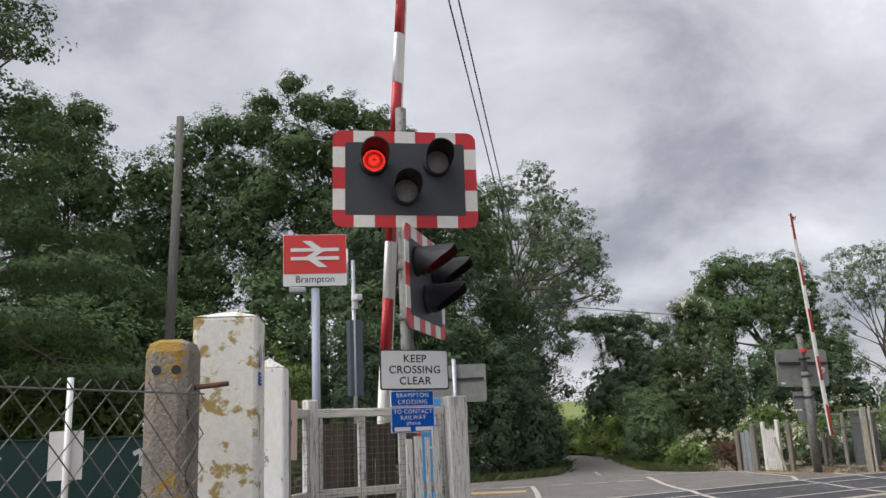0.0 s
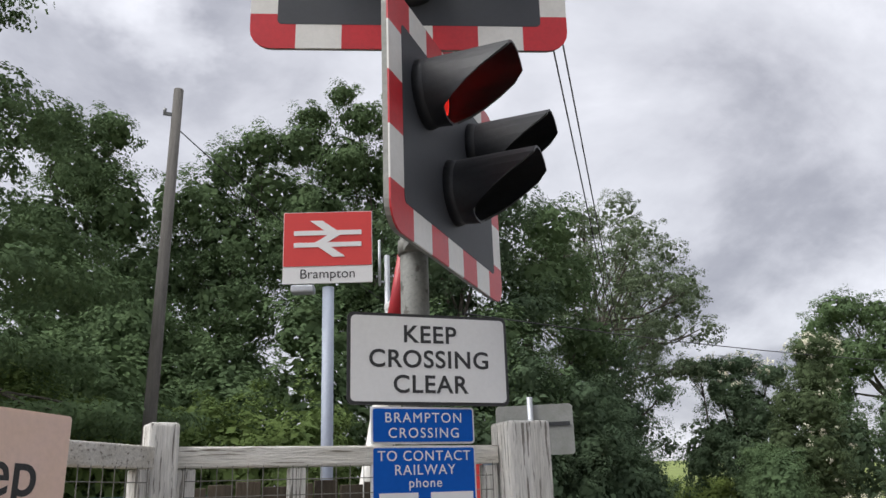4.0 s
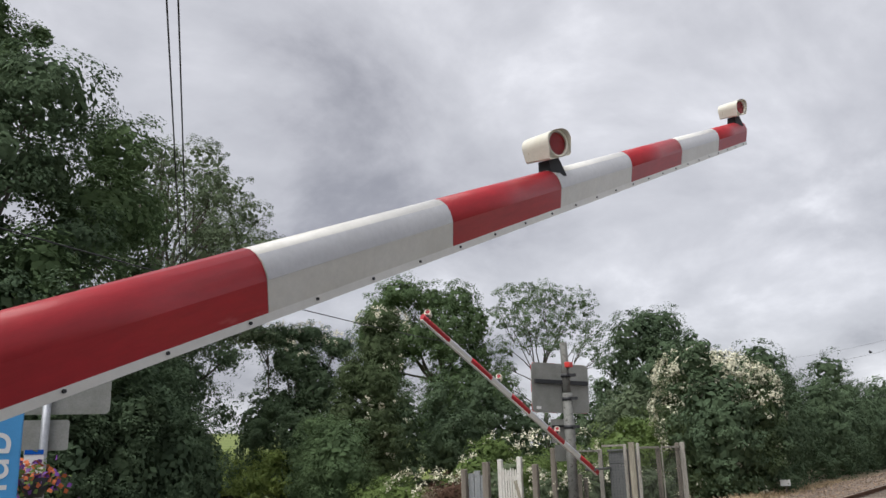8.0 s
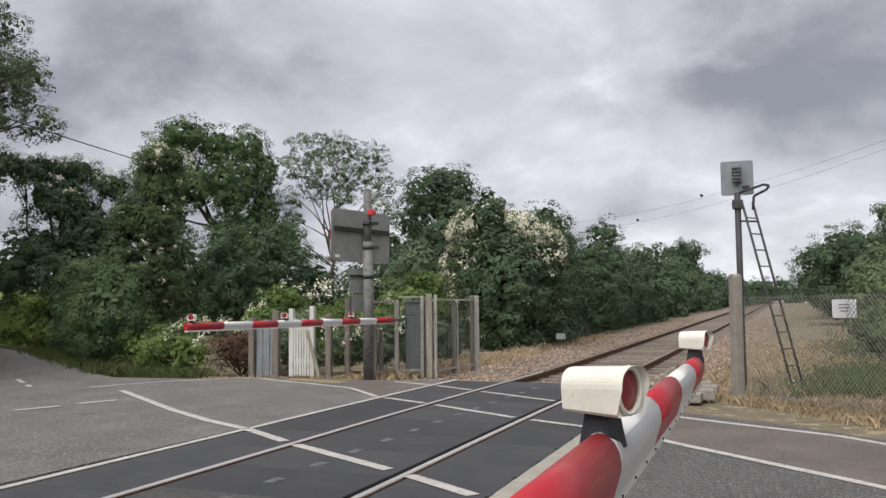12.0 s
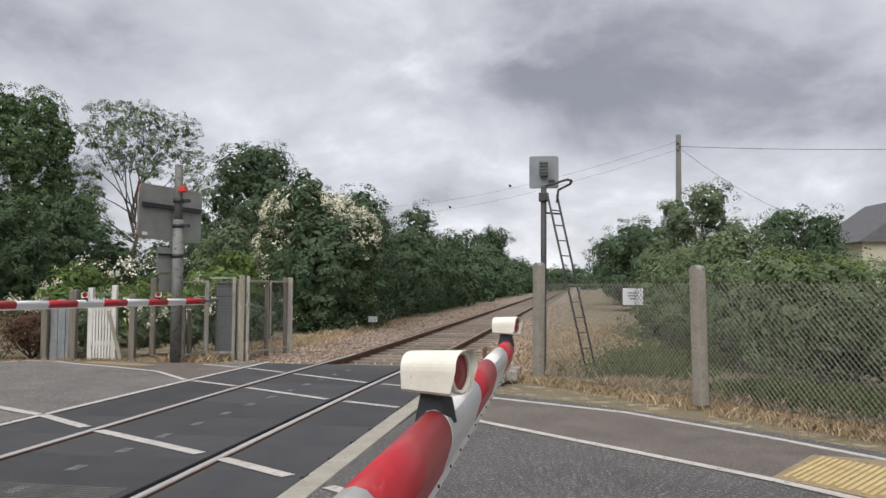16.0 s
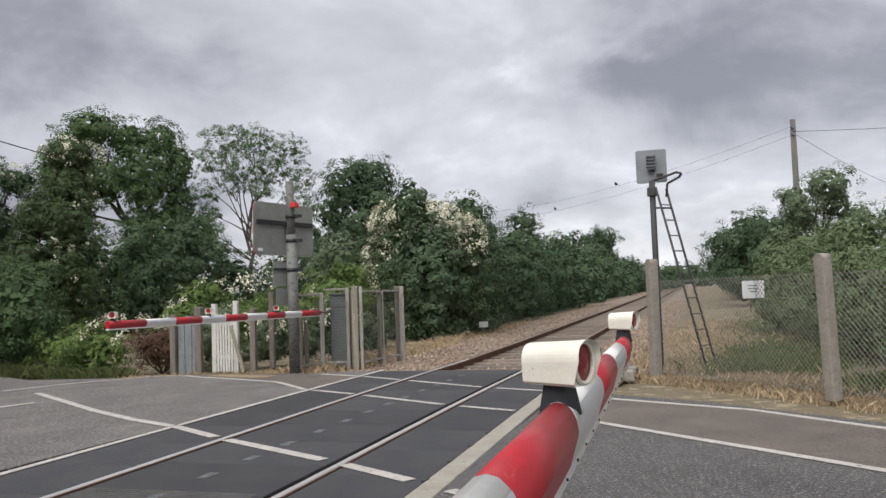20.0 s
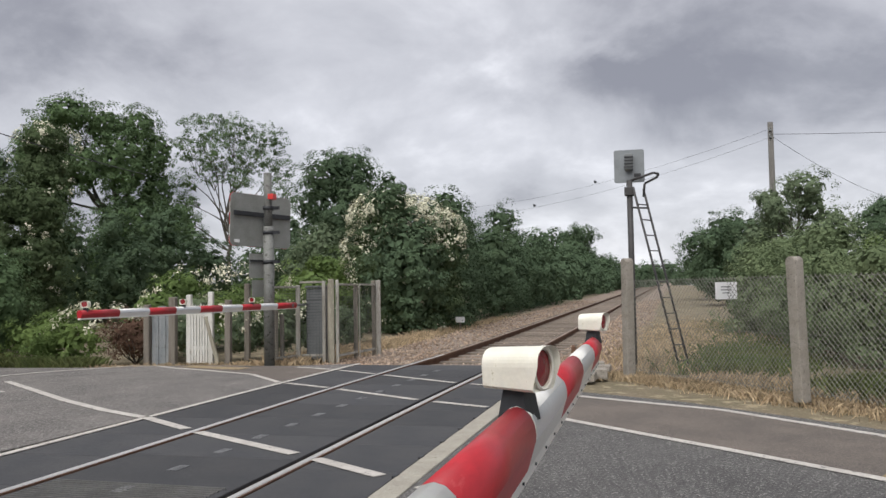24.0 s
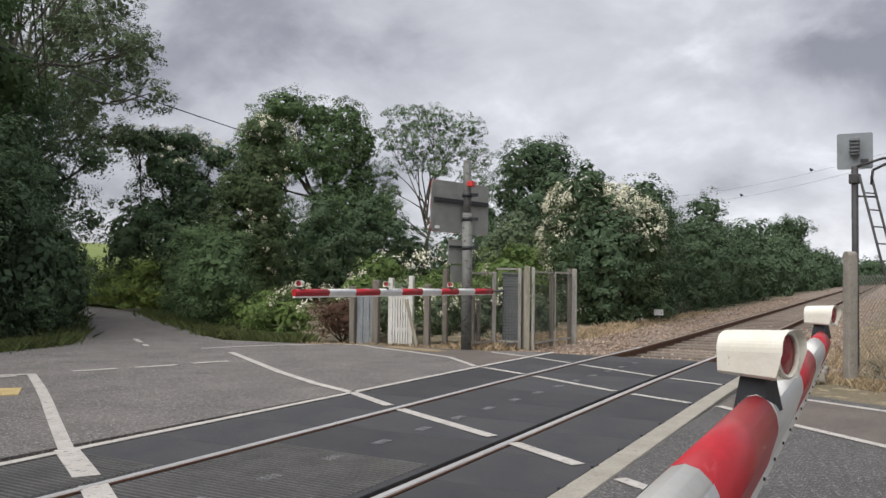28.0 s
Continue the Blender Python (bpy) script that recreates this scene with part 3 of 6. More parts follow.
tagged(part("road", slab(B(), NEAR_ROAD, -0.2, -0.006), ASPHALT), "worn grey asphalt road up to the level crossing", "road", kind="structure")
tagged(part("road_far", slab(B(), FAR_ROAD, -0.2, -0.006), ASPHALT_OLD), "worn grey asphalt road and lane beyond the railway", "road", kind="structure")
E_LINE = [(4.62, 1.62), (3.97, 0.98), (2.89, -0.22), (2.14, -1.04), (1.5, -1.62), (-0.6, -3.6), (-6, -9.4)]
A_LINE = [(4.66, 1.9), (5.09, 2.78), (6.02, 4.24), (6.47, 5.08), (7.38, 5.97), (7.82, 6.9), (8.19, 7.83), (8.45, 8.25), (8.42, 8.75), (7.32, 9.56), (6.35, 9.9)]
C_LINE = [(6.3, 1.9), (6.7, 2.8), (7.67, 4.26), (8.2, 5.1), (8.5, 5.8)]
D_LINE = [(6.0, 1.6), (5.6, 1.06), (4.82, -0.31), (3.7, -1.36), (2.84, -2.06), (0.4, -4.4), (-5, -10.2)]
B_LINE = [(6.1, 9.05), (4.46, 6.7), (3.86, 5.72), (3.49, 4.97), (2.97, 4.19), (2.33, 3.18), (2.12, 2.72), (1.56, 1.86), (1.37, 1.57), (0.7, 0.6)]
F_LINE = [(2.70, 8.9), (2.07, 7.85), (1.56, 7.03), (0.88, 5.97), (0.22, 4.93), (-0.37, 3.88), (-1.1, 2.70), (-1.62, 1.88)]
tagged(part("footway", slab(B(), E_LINE + [(-5.2, -10.2)] + D_LINE[::-1], -0.1, -0.002), FOOTWAY), "brownish worn asphalt footway beside the road", "pavement", kind="structure")
tagged(part("footway_far", slab(B(), A_LINE[3:7] + [(8.62, 8.0), (8.7, 6.9), (8.55, 5.8), (8.2, 5.1)], -0.1, -0.002), FOOTWAY), "brownish worn asphalt footway beyond the railway", "pavement", kind="structure")


def painted():
    def cut(line, y0, y1):
        return [p for p in line if y0 <= p[1] <= y1]
    n = [0]
    def one(pts, w, z=-0.001, label="worn off-white painted line on the road"):
        n[0] += 1
        tagged(part("road_line", strip(B(), pts, w, z), LINE), label, "road marking", "road markings", kind="structure")
    one(E_LINE[0:], 0.085)
    one(D_LINE[0:], 0.08)
    one(A_LINE[3:], 0.08)
    one(C_LINE[3:], 0.07)
    one(B_LINE[:4], 0.10)
    one(B_LINE[8:], 0.09)
    one(F_LINE[:5], 0.10)
    # lines over the crossing deck, broken at the rails
    def over(line, w):
        def at_y(y):
            for p, q in zip(line, line[1:]):
                if min(p[1], q[1]) <= y <= max(p[1], q[1]) and p[1] != q[1]:
                    f = (y - p[1]) / (q[1] - p[1])
                    return (p[0] + (q[0] - p[0]) * f, y)
            return None
        for y0, y1 in ((1.90, 2.53), (2.76, 3.99), (4.19, 4.93)):
            p, q = at_y(y0), at_y(y1)
            if p and q:
                one([p, q], w, 0.0005)
    for line, w in ((A_LINE, 0.075), (C_LINE, 0.065), (B_LINE, 0.10), (F_LINE, 0.15)):
        over(line, w)
    one([(x, 5.02 + bend(x)) for x in (-6.3, -3, 0, 2, 4, 5, 6, 7, 8, 9.15)], 0.075, label="off-white painted edge line along the crossing deck")
    for x, y in ((3.14, 8.77), (3.86, 8.52), (4.60, 8.33), (-0.2, 9.9), (0.9, 9.4), (2.0, 9.05)):
        one([(x, y), (x + 0.50, y - 0.17)], 0.10, label="white give way dash on the road")
    for a, b in (((7.10, 12.33), (6.62, 11.62)), ((6.35, 11.22), (6.15, 10.93))):
        one([a, b], 0.085, label="short worn centre dash on the lane")
    one([(2.70, 8.9), (2.4, 9.08), (1.2, 9.55)], 0.10)
    for pts in ([(2.97, -1.54), (2.86, -2.0), (0.9, -3.75), (1.62, -1.62), (2.15, -1.09)], [(1.92, 7.92), (1.6, 7.5), (0.6, 8.2), (0.95, 8.65)], [(8.02, 6.55), (8.34, 6.5), (8.55, 7.7), (8.32, 7.75)]):
        t = empty("tactile_strip", Matrix(), "worn yellow ribbed tactile paving on the footway", "tactile paving", kind="structure")
        part("base", slab(B(), pts, -0.02, 0.004), YELLOW_LINE if pts[0][0] == 1.92 else TACTILE_BASE, t)
        a, b = Vector(pts[0]), Vector(pts[1])
        if pts[0][0] == 2.97:
            for k in range(56):
                f = k / 55
                p = Vector((2.92, -1.62)).lerp(Vector((1.05, -3.5)), f)
                q = Vector((2.12, -1.14)).lerp(Vector((0.3, -2.9)), f)
                part("rib", strip(B(), [tuple(p.lerp(q, 0.04)), tuple(p.lerp(q, 0.94 - 0.05 * (k % 3 == 1)))], 0.028, 0.004, 0.005), YELLOW_LINE, t)


painted()


def curve_y(x):
    return bend(x)


def rise(x):
    """The line climbs gently away from the crossing."""
    return 0.012 * max(0.0, x - 12)


def railway():
    track = empty("railway_track", Matrix(), "single railway track with rusty sided rails and stone ballast", "railway track", kind="structure")
    xs = [-60, -30, -12] + [-8 + k for k in range(20)] + [15, 20, 25, 30, 35] + list(range(40, 181, 5))
    for y in (2.655, 4.125):
        for nm, prof, m, lab in (("rail", [(-0.036, 0), (0.036, 0), (0.036, -0.03), (0.012, -0.045), (0.012, -0.125), (0.07, -0.14), (0.07, -0.155), (-0.07, -0.155), (-0.07, -0.14), (-0.012, -0.125), (-0.012, -0.045), (-0.036, -0.03)], RUST, ""), ("rail_head", [(-0.021, 0.006), (0.021, 0.006), (0.024, -0.001), (-0.024, -0.001)], RAIL_SKY_SHEEN, "worn running surface, sky reflection put into its pale colour"), ("rail_head", [(-0.021, 0.006), (0.021, 0.006), (0.024, -0.001), (-0.024, -0.001)], RAIL_DULL, "dull brown running surface")):
            bm = B()
            # heads up to x = 11 carry the painted sky reflection, brown beyond
            run = xs if m == RUST else [x for x in xs if x <= 11] if m == RAIL_SKY_SHEEN else [x for x in xs if x >= 11]
            rings = [[bm.verts.new((x, y + curve_y(x) + a, b + rise(x))) for a, b in prof] for x in run]
            k = len(prof)
            for r, s in zip(rings, rings[1:]):
                for i in range(k):
                    bm.faces.new((r[i], r[(i + 1) % k], s[(i + 1) % k], s[i]))
            bm.faces.new(rings[0])
            bm.faces.new(rings[-1][::-1])
            bmesh.ops.recalc_face_normals(bm, faces=bm.faces[:])
            part(nm, bm, m, track, lab)
    bm = B()
    yy = [0.75, 1.25, 2.1, 2.35, 3.36, 4.4, 4.65, 5.5, 6.1]
    zz = [-0.10, -0.07, -0.13, -0.16, -0.15, -0.16, -0.13, -0.06, -0.10]
    for x0, x1 in ((9.05, 180), (-60, -6.4)):
        n = int((x1 - x0) / 0.6)
        rows = []
        for i in range(n + 1):
            x = x0 + (x1 - x0) * i / n
            rows.append([bm.verts.new((x, y + curve_y(x), z + rise(x) + 0.03 * noise.noise((x * 1.5, y * 1.5, 4)))) for y, z in zip(yy, zz)])
        for r, s in zip(rows, rows[1:]):
            for i in range(len(yy) - 1):
                bm.faces.new((r[i], r[i + 1], s[i + 1], s[i]))
    part("ballast_bed", bm, BALLAST_BED, track, "brown grey crushed stone")
    proto = None
    for k in range(60):
        x = 9.45 + k * 0.66
        if proto is None:
            proto = part("sleeper", box(B(), (0, 0, 0), (0.25, 2.5, 0.13), bevel=0.012), SLEEPER, track).data
            ob = bpy.data.objects["sleeper"]
        else:
            ob = new("sleeper", proto)
            ob.parent = track
        ob.location = (x, 3.36 + curve_y(x), -0.165 + rise(x))
    for k in range(4):
        x = -6.9 - k * 0.66
        ob = new("sleeper", proto)
        ob.parent = track
        ob.location = (x, 3.36, -0.185)
    bm = B()
    for k in range(120):
        x = 9.45 + (60 + k) * 0.66
        box(bm, (x, 3.36 + curve_y(x), -0.165 + rise(x)), (0.25, 2.5, 0.13))
    tagged(part("far_sleepers", bm, SLEEPER, track), kind="stuff")
    # loose stones
    g = np.random.default_rng(11)
    n = 11000
    x = 9.1 + 38 * g.random(n) ** 1.9
    y = g.uniform(0.85, 6.0, n)
    y += np.array([curve_y(v) for v in x])
    z = np.interp(y, yy, zz) + 0.012 + 0.012 * np.maximum(0, x - 12)
    s = g.uniform(0.018, 0.042, n)
    base = np.array([(1, 0, 0), (0, 1, 0), (-1, 0, 0), (0, -1, 0), (0, 0, 0.8), (0, 0, -0.8)])
    tri = [(0, 1, 4), (1, 2, 4), (2, 3, 4), (3, 0, 4), (1, 0, 5), (2, 1, 5), (3, 2, 5), (0, 3, 5)]
    jit = base[None] * g.uniform(0.6, 1.4, (n, 6, 1)) + g.normal(size=(n, 6, 3)) * 0.15
    a = g.uniform(0, 6.28, n)
    c, sn = np.cos(a), np.sin(a)
    vx = jit[..., 0] * c[:, None] - jit[..., 1] * sn[:, None]
    vy = jit[..., 0] * sn[:, None] + jit[..., 1] * c[:, None]
    v = np.stack([vx * s[:, None] + x[:, None], vy * s[:, None] + y[:, None], jit[..., 2] * s[:, None] + z[:, None]], -1)
    me = bpy.data.meshes.new("ballast_stones")
    faces = (np.array(tri)[None] + 6 * np.arange(n)[:, None, None]).reshape(-1, 3)
    me.vertices.add(6 * n)
    me.vertices.foreach_set("co", v.astype(np.float32).ravel())
    me.loops.add(len(faces) * 3)
    me.loops.foreach_set("vertex_index", faces.astype(np.int32).ravel())
    me.polygons.add(len(faces))
    me.polygons.foreach_set("loop_start", np.arange(0, len(faces) * 3, 3, dtype=np.int32))
    me.polygons.foreach_set("loop_total", np.full(len(faces), 3, np.int32))
    me.update(calc_edges=True)
    me.materials.append(STONE)
    stuff("ballast_stones", me, "loose brown and grey ballast stones between the sleepers", "ballast")


railway()


def deck():
    d = empty("crossing_deck", Matrix(), "dark rubber level crossing panels between and beside the rails", "crossing deck", kind="structure")
    protos = {}
    for row, (y0, y1) in enumerate(((1.90, 2.605), (2.755, 4.06), (4.175, 4.97))):
        x = -6.4 + (0, 0.25, 0.1)[row]
        while x < 9.0:
            w = min(0.9, 9.05 - x)
            key = (row, round(w, 2))
            if key not in protos:
                bm = B()
                box(bm, (0, 0, 0), (w - 0.006, y1 - y0, 0.16), bevel=0.006)
                ob = part("deck_panel", bm, PANEL, d)
                protos[key] = ob.data
            else:
                ob = new("deck_panel", protos[key])
                ob.parent = d
            ob.matrix_basis = pose(x + w / 2, (y0 + y1) / 2 + bend(x + w / 2), -0.084, 0, 0, math.degrees(math.atan2(bend(x + w) - bend(x), w)))
            x += 0.9
    bm = B()
    for y0, y1 in ((2.80, 4.03), (4.2, 4.95)):
        x = -6.2
        while x < 1.1 - (0.9 if y0 > 4 else 0.0):
            box(bm, (x, (y0 + y1) / 2 + bend(x), -0.001), (0.014, y1 - y0 - 0.02, 0.007))
            x += 0.045
    tagged(part("tread_ribs", bm, RIB, d), kind="stuff")
    for k in range(24):
        x = -5.65 + k * 0.6
        for n in range(3):
            part("panel_patch", box(B(), (x, 3.43 + bend(x) + (n - 1) * 0.027, -0.0022), (0.165 - 0.01 * (k % 2), 0.019, 0.006)), PANEL_PATCH, d)
    for k in range(22):
        x = -6.3 + k * 0.72
        if x + 0.72 > 9.5:
            break
        part("edge_beam", box(B(), (0, 0, 0), (0.712, 0.165, 0.15), pose(x + 0.36, 1.805 + bend(x + 0.36), -0.07, 0, 0, 1.2 if x < 5 else 0.4), 0.008), BEAM, d)
    for k in range(25):
        part("fixing_clip", box(B(), (-5.55 + k * 0.595, 1.893 + bend(-5.55 + k * 0.595), 0.004), (0.075, 0.03, 0.014), bevel=0.004), BLACK, d)


deck()

# ---------- level crossing signals ----------
def hood(bm, c, r, long, mi=0, seg=20):
    """A lamp hood about the point c that looks along -y, long above and short below."""
    for rr, flip in ((r, False), (r * 0.93, True)):
        a, b = [], []
        for k in range(seg):
            t = 2 * math.pi * k / seg
            x, z = rr * math.cos(t), rr * math.sin(t)
            l = long * (0.18 + 0.82 * min(1.0, max(0.0, 0.62 + 0.75 * math.sin(t))))
            a.append(bm.verts.new((c[0] + x, c[1], c[2] + z)))
            b.append(bm.verts.new((c[0] + x * 1.03, c[1] - l, c[2] + z * 1.03)))
        for k in range(seg):
            q = (a[k], a[(k + 1) % seg], b[(k + 1) % seg], b[k])
            f = bm.faces.new(q if flip else q[::-1])
            f.smooth, f.material_index = True, mi
        if not flip:
            outer = b
        else:
            for k in range(seg):
                bm.faces.new((outer[k], outer[(k + 1) % seg], b[(k + 1) % seg], b[k])).material_index = mi
    return bm


def disc(bm, c, r, seg=24, dome=0.02):
    """A lens that looks along -y."""
    mid = bm.verts.new((c[0], c[1] - dome, c[2]))
    ring = [bm.verts.new((c[0] + r * math.cos(2 * math.pi * k / seg), c[1], c[2] + r * math.sin(2 * math.pi * k / seg))) for k in range(seg)]
    for k in range(seg):
        bm.faces.new((mid, ring[(k + 1) % seg], ring[k])).smooth = True
    return bm


LAMPS = ((-0.285, 0.15), (0.0, -0.125), (0.285, 0.15))


def signal_board(parent, m, w=1.30, h=0.90, worn=False):
    """A lamp board that looks along local -y."""
    bm = B()
    prism(bm, rounded(w - 0.01, h - 0.01, 0.085), 0.02, Matrix.Translation((0, 0, 0)))
    board = part("board", bm, [SIGN_BACK], parent, "back of the lamp board, dull grey sheet", m)
    part("face", prism(B(), rounded(w - 0.22, h - 0.22, 0.02), 0.004, Matrix.Translation((0, -0.0075, 0))), BOARD_GREY, board, "dark grey face")
    bw = 0.115
    def piece(x0, x1, z0, z1, red, corner=None):
        bm = B()
        if corner:
            sx, sz = corner
            r, n = 0.085, 5
            cx, cz = (x0 if sx < 0 else x1) - sx * r, (z0 if sz < 0 else z1) - sz * r
            pts = []
            arc = [(cx + sx * r * math.cos(radians(90 * k / n)), cz + sz * r * math.sin(radians(90 * k / n))) for k in range(n + 1)]
            inx, inz = (x1 if sx < 0 else x0), (z1 if sz < 0 else z0)
            pts = [((x0 if sx < 0 else x1), inz)] + arc + [(inx, (z0 if sz < 0 else z1)), (inx, inz)]
            prism(bm, pts, 0.006, Matrix.Translation((0, -0.0065, 0)))
        else:
            box(bm, ((x0 + x1) / 2, -0.0035, (z0 + z1) / 2), (x1 - x0, 0.006, z1 - z0))
        part("stripe", bm, RED if red else WHITE, board, "red reflective stripe" if red else "white reflective stripe")
    n = 7
    ws = (w - 2 * 0.185) / 5
    for z0, z1, sz in ((h / 2 - bw, h / 2, 1), (-h / 2, -h / 2 + bw, -1)):
        piece(-w / 2, -w / 2 + 0.185, z0, z1, True, (-1, sz))
        piece(w / 2 - 0.185, w / 2, z0, z1, True, (1, sz))
        for k in range(5):
            x = -w / 2 + 0.185 + k * ws
            piece(x, x + ws, z0, z1, k % 2 == 1)
    hs = (h - 2 * bw) / 4
    for x0, x1 in ((-w / 2, -w / 2 + bw), (w / 2 - bw, w / 2)):
        zs = [-h / 2 + bw, -h / 2 + bw + hs * 0.25, -h / 2 + bw + hs * 1.4, -h / 2 + bw + hs * 2.6, -h / 2 + bw + hs * 3.75, h / 2 - bw]
        for k in range(5):
            piece(x0, x1, zs[k], zs[k + 1], k % 2 == 0)
    for x, z in LAMPS:
        bm = B()
        tube(bm, (x, -0.008, z), (x, -0.055, z), 0.128, 0.118, 24)
        part("lamp_housing", bm, BLACK, board)
        part("lens", disc(B(), (x, -0.058, z), 0.104), LENS_DARK, board, "unlit dark lamp lens")
        part("hood", hood(B(), (x, -0.045, z), 0.122, 0.30), BLACK, board, "long black lamp hood")
    return board


def clamp(bm, x, y, z, r):
    tube(bm, (x, y, z - 0.03), (x, y, z + 0.03), r + 0.012, seg=14)
    box(bm, (x, y - r - 0.05, z), (0.05, 0.12, 0.05))


POST = (-4.485, -0.06)
near_signal = empty("crossing_signal", pose(*POST, 0), "level crossing signal with two red lamp boards on a grey post", "crossing signal")
bm = B()
tube(bm, (0, 0, -0.05), (0, 0, 3.1), 0.058, seg=20)
tube(bm, (0, 0, 3.1), (0.01, 0.0, 4.2), 0.052, seg=20)
part("post", bm, DULL_GALV, near_signal, "mottled grey steel post")
ang = math.degrees(math.atan2(-0.45, 1.255))
front = signal_board(near_signal, Matrix.Translation((-4.575 - POST[0], -0.325 - POST[1], 3.41)) @ pose(0, 0, 0, 0, 0.9, ang))
side = signal_board(near_signal, Matrix.Translation((-4.472 - POST[0], -0.444 - POST[1], 2.428)) @ pose(0, 0, 0, 0, 0, 47.4), w=1.20, h=0.865)
for z in (3.2, 3.65, 2.2, 2.66):
    bm = B()
    clamp(bm, 0, 0, z, 0.055)
    if z > 3:
        box(bm, (-0.03, -0.12, z), (0.05, 0.22, 0.05))
    else:
        box(bm, (-0.03, -0.22, z), (0.045, 0.40, 0.045), pose(0, 0, 0, 0, 0, -8))
    part("bracket", bm, DULL_GALV, near_signal)

lit = []
def led_disc(board, owner, x, z):
    ob = part("lit_lamp", disc(B(), (0, 0, 0), 0.098), LED)
    tagged(ob, "glowing red lamp of the level crossing signal", "lamp")
    lit.append((ob, owner.matrix_basis @ board.matrix_basis))
    return ob
led_disc(front, near_signal, 0, 0)
led_disc(side, near_signal, 0, 0)


def plate_sign(name, label, m, w, h, face, edge, r=0.02, border=0.0):
    t = empty(name, m, label, "sign")
    part("backing", prism(B(), rounded(w, h, r + 0.004), 0.012), edge, t)
    part("face", prism(B(), rounded(w - 2 * border, h - 2 * border, r), 0.003, Matrix.Translation((0, -0.0035, 0))), face, t)
    return t


UPRIGHT = pose(0, 0, 0, 90, 0, 0)
def text_at(x, z):
    return Matrix.Translation((x, -0.0045, z)) @ UPRIGHT


kcc = plate_sign("keep_crossing_clear_sign", "white rectangular sign with black capital letters on the signal post", pose(-4.47, -0.166, 1.722, 0, 0.3, -3.6), 0.648, 0.350, SIGN_WHITE, INK, 0.018, 0.012)
for txt, z in (("KEEP", 0.092), ("CROSSING", -0.004), ("CLEAR", -0.100)):
    words("lettering", txt, 0.094, INK, kcc, text_at(0.0, z), spacing=1.08, wide=1.02, bold=0.0016)
blue_top = plate_sign("crossing_name_sign", "small blue sign with white lettering under a larger sign", pose(-4.50, -0.16, 1.473, 0, 0, 0), 0.415, 0.135, SIGN_BLUE, SIGN_WHITE, 0.008, 0.007)
words("lettering", "BRAMPTON", 0.052, SIGN_WHITE, blue_top, text_at(0, 0.026), spacing=1.2)
words("lettering", "CROSSING", 0.052, SIGN_WHITE, blue_top, text_at(0, -0.030), spacing=1.2)
blue_low = plate_sign("telephone_sign", "small blue sign with white lettering and a telephone line of print", pose(-4.50, -0.16, 1.290, 0, 0, 0), 0.415, 0.215, SIGN_BLUE, SIGN_WHITE, 0.008, 0.007)
for txt, z, s in (("TO CONTACT", 0.070, 0.052), ("RAILWAY", 0.020, 0.052), ("phone", -0.026, 0.048)):
    words("lettering", txt, s, SIGN_WHITE, blue_low, text_at(0, z), spacing=1.12)
for k, (x, w) in enumerate(((-0.105, 0.15), (0.105, 0.17))):
    part("print_bar", box(B(), (x, -0.005, -0.076), (w, 0.002, 0.034)), SIGN_WHITE, blue_low, "line of white print")

# ---------- barriers ----------
def boom_outline(hw, hh):
    """Section of the boom: rounded top, widest above the middle, flat flanks that close to a narrow foot; (y, z) about the axis."""
    pts = [(-hw * 0.45, -hh * 0.88), (-hw * 0.97, hh * 0.02)]
    for k in range(9):
        a = math.pi - math.pi * k / 8
        pts.append((hw * math.cos(a), hh * 0.2 + hh * 0.74 * math.sin(a)))
    return pts + [(hw * 0.97, hh * 0.02), (hw * 0.45, -hh * 0.88)]


def boom_piece(bm, s0, s1, hw0, hh0, hw1, hh1, lift, keep=None):
    a = [bm.verts.new((s0, y, z + lift)) for y, z in boom_outline(hw0, hh0)]
    b = [bm.verts.new((s1, y, z + lift)) for y, z in boom_outline(hw1, hh1)]
    n = len(a)
    for k in range(n):
        f = bm.faces.new((a[k], b[k], b[(k + 1) % n], a[(k + 1) % n]))
        f.smooth = 1 <= k <= 10
    bm.faces.new(a)
    bm.faces.new(b[::-1])
    bmesh.ops.recalc_face_normals(bm, faces=bm.faces[:])


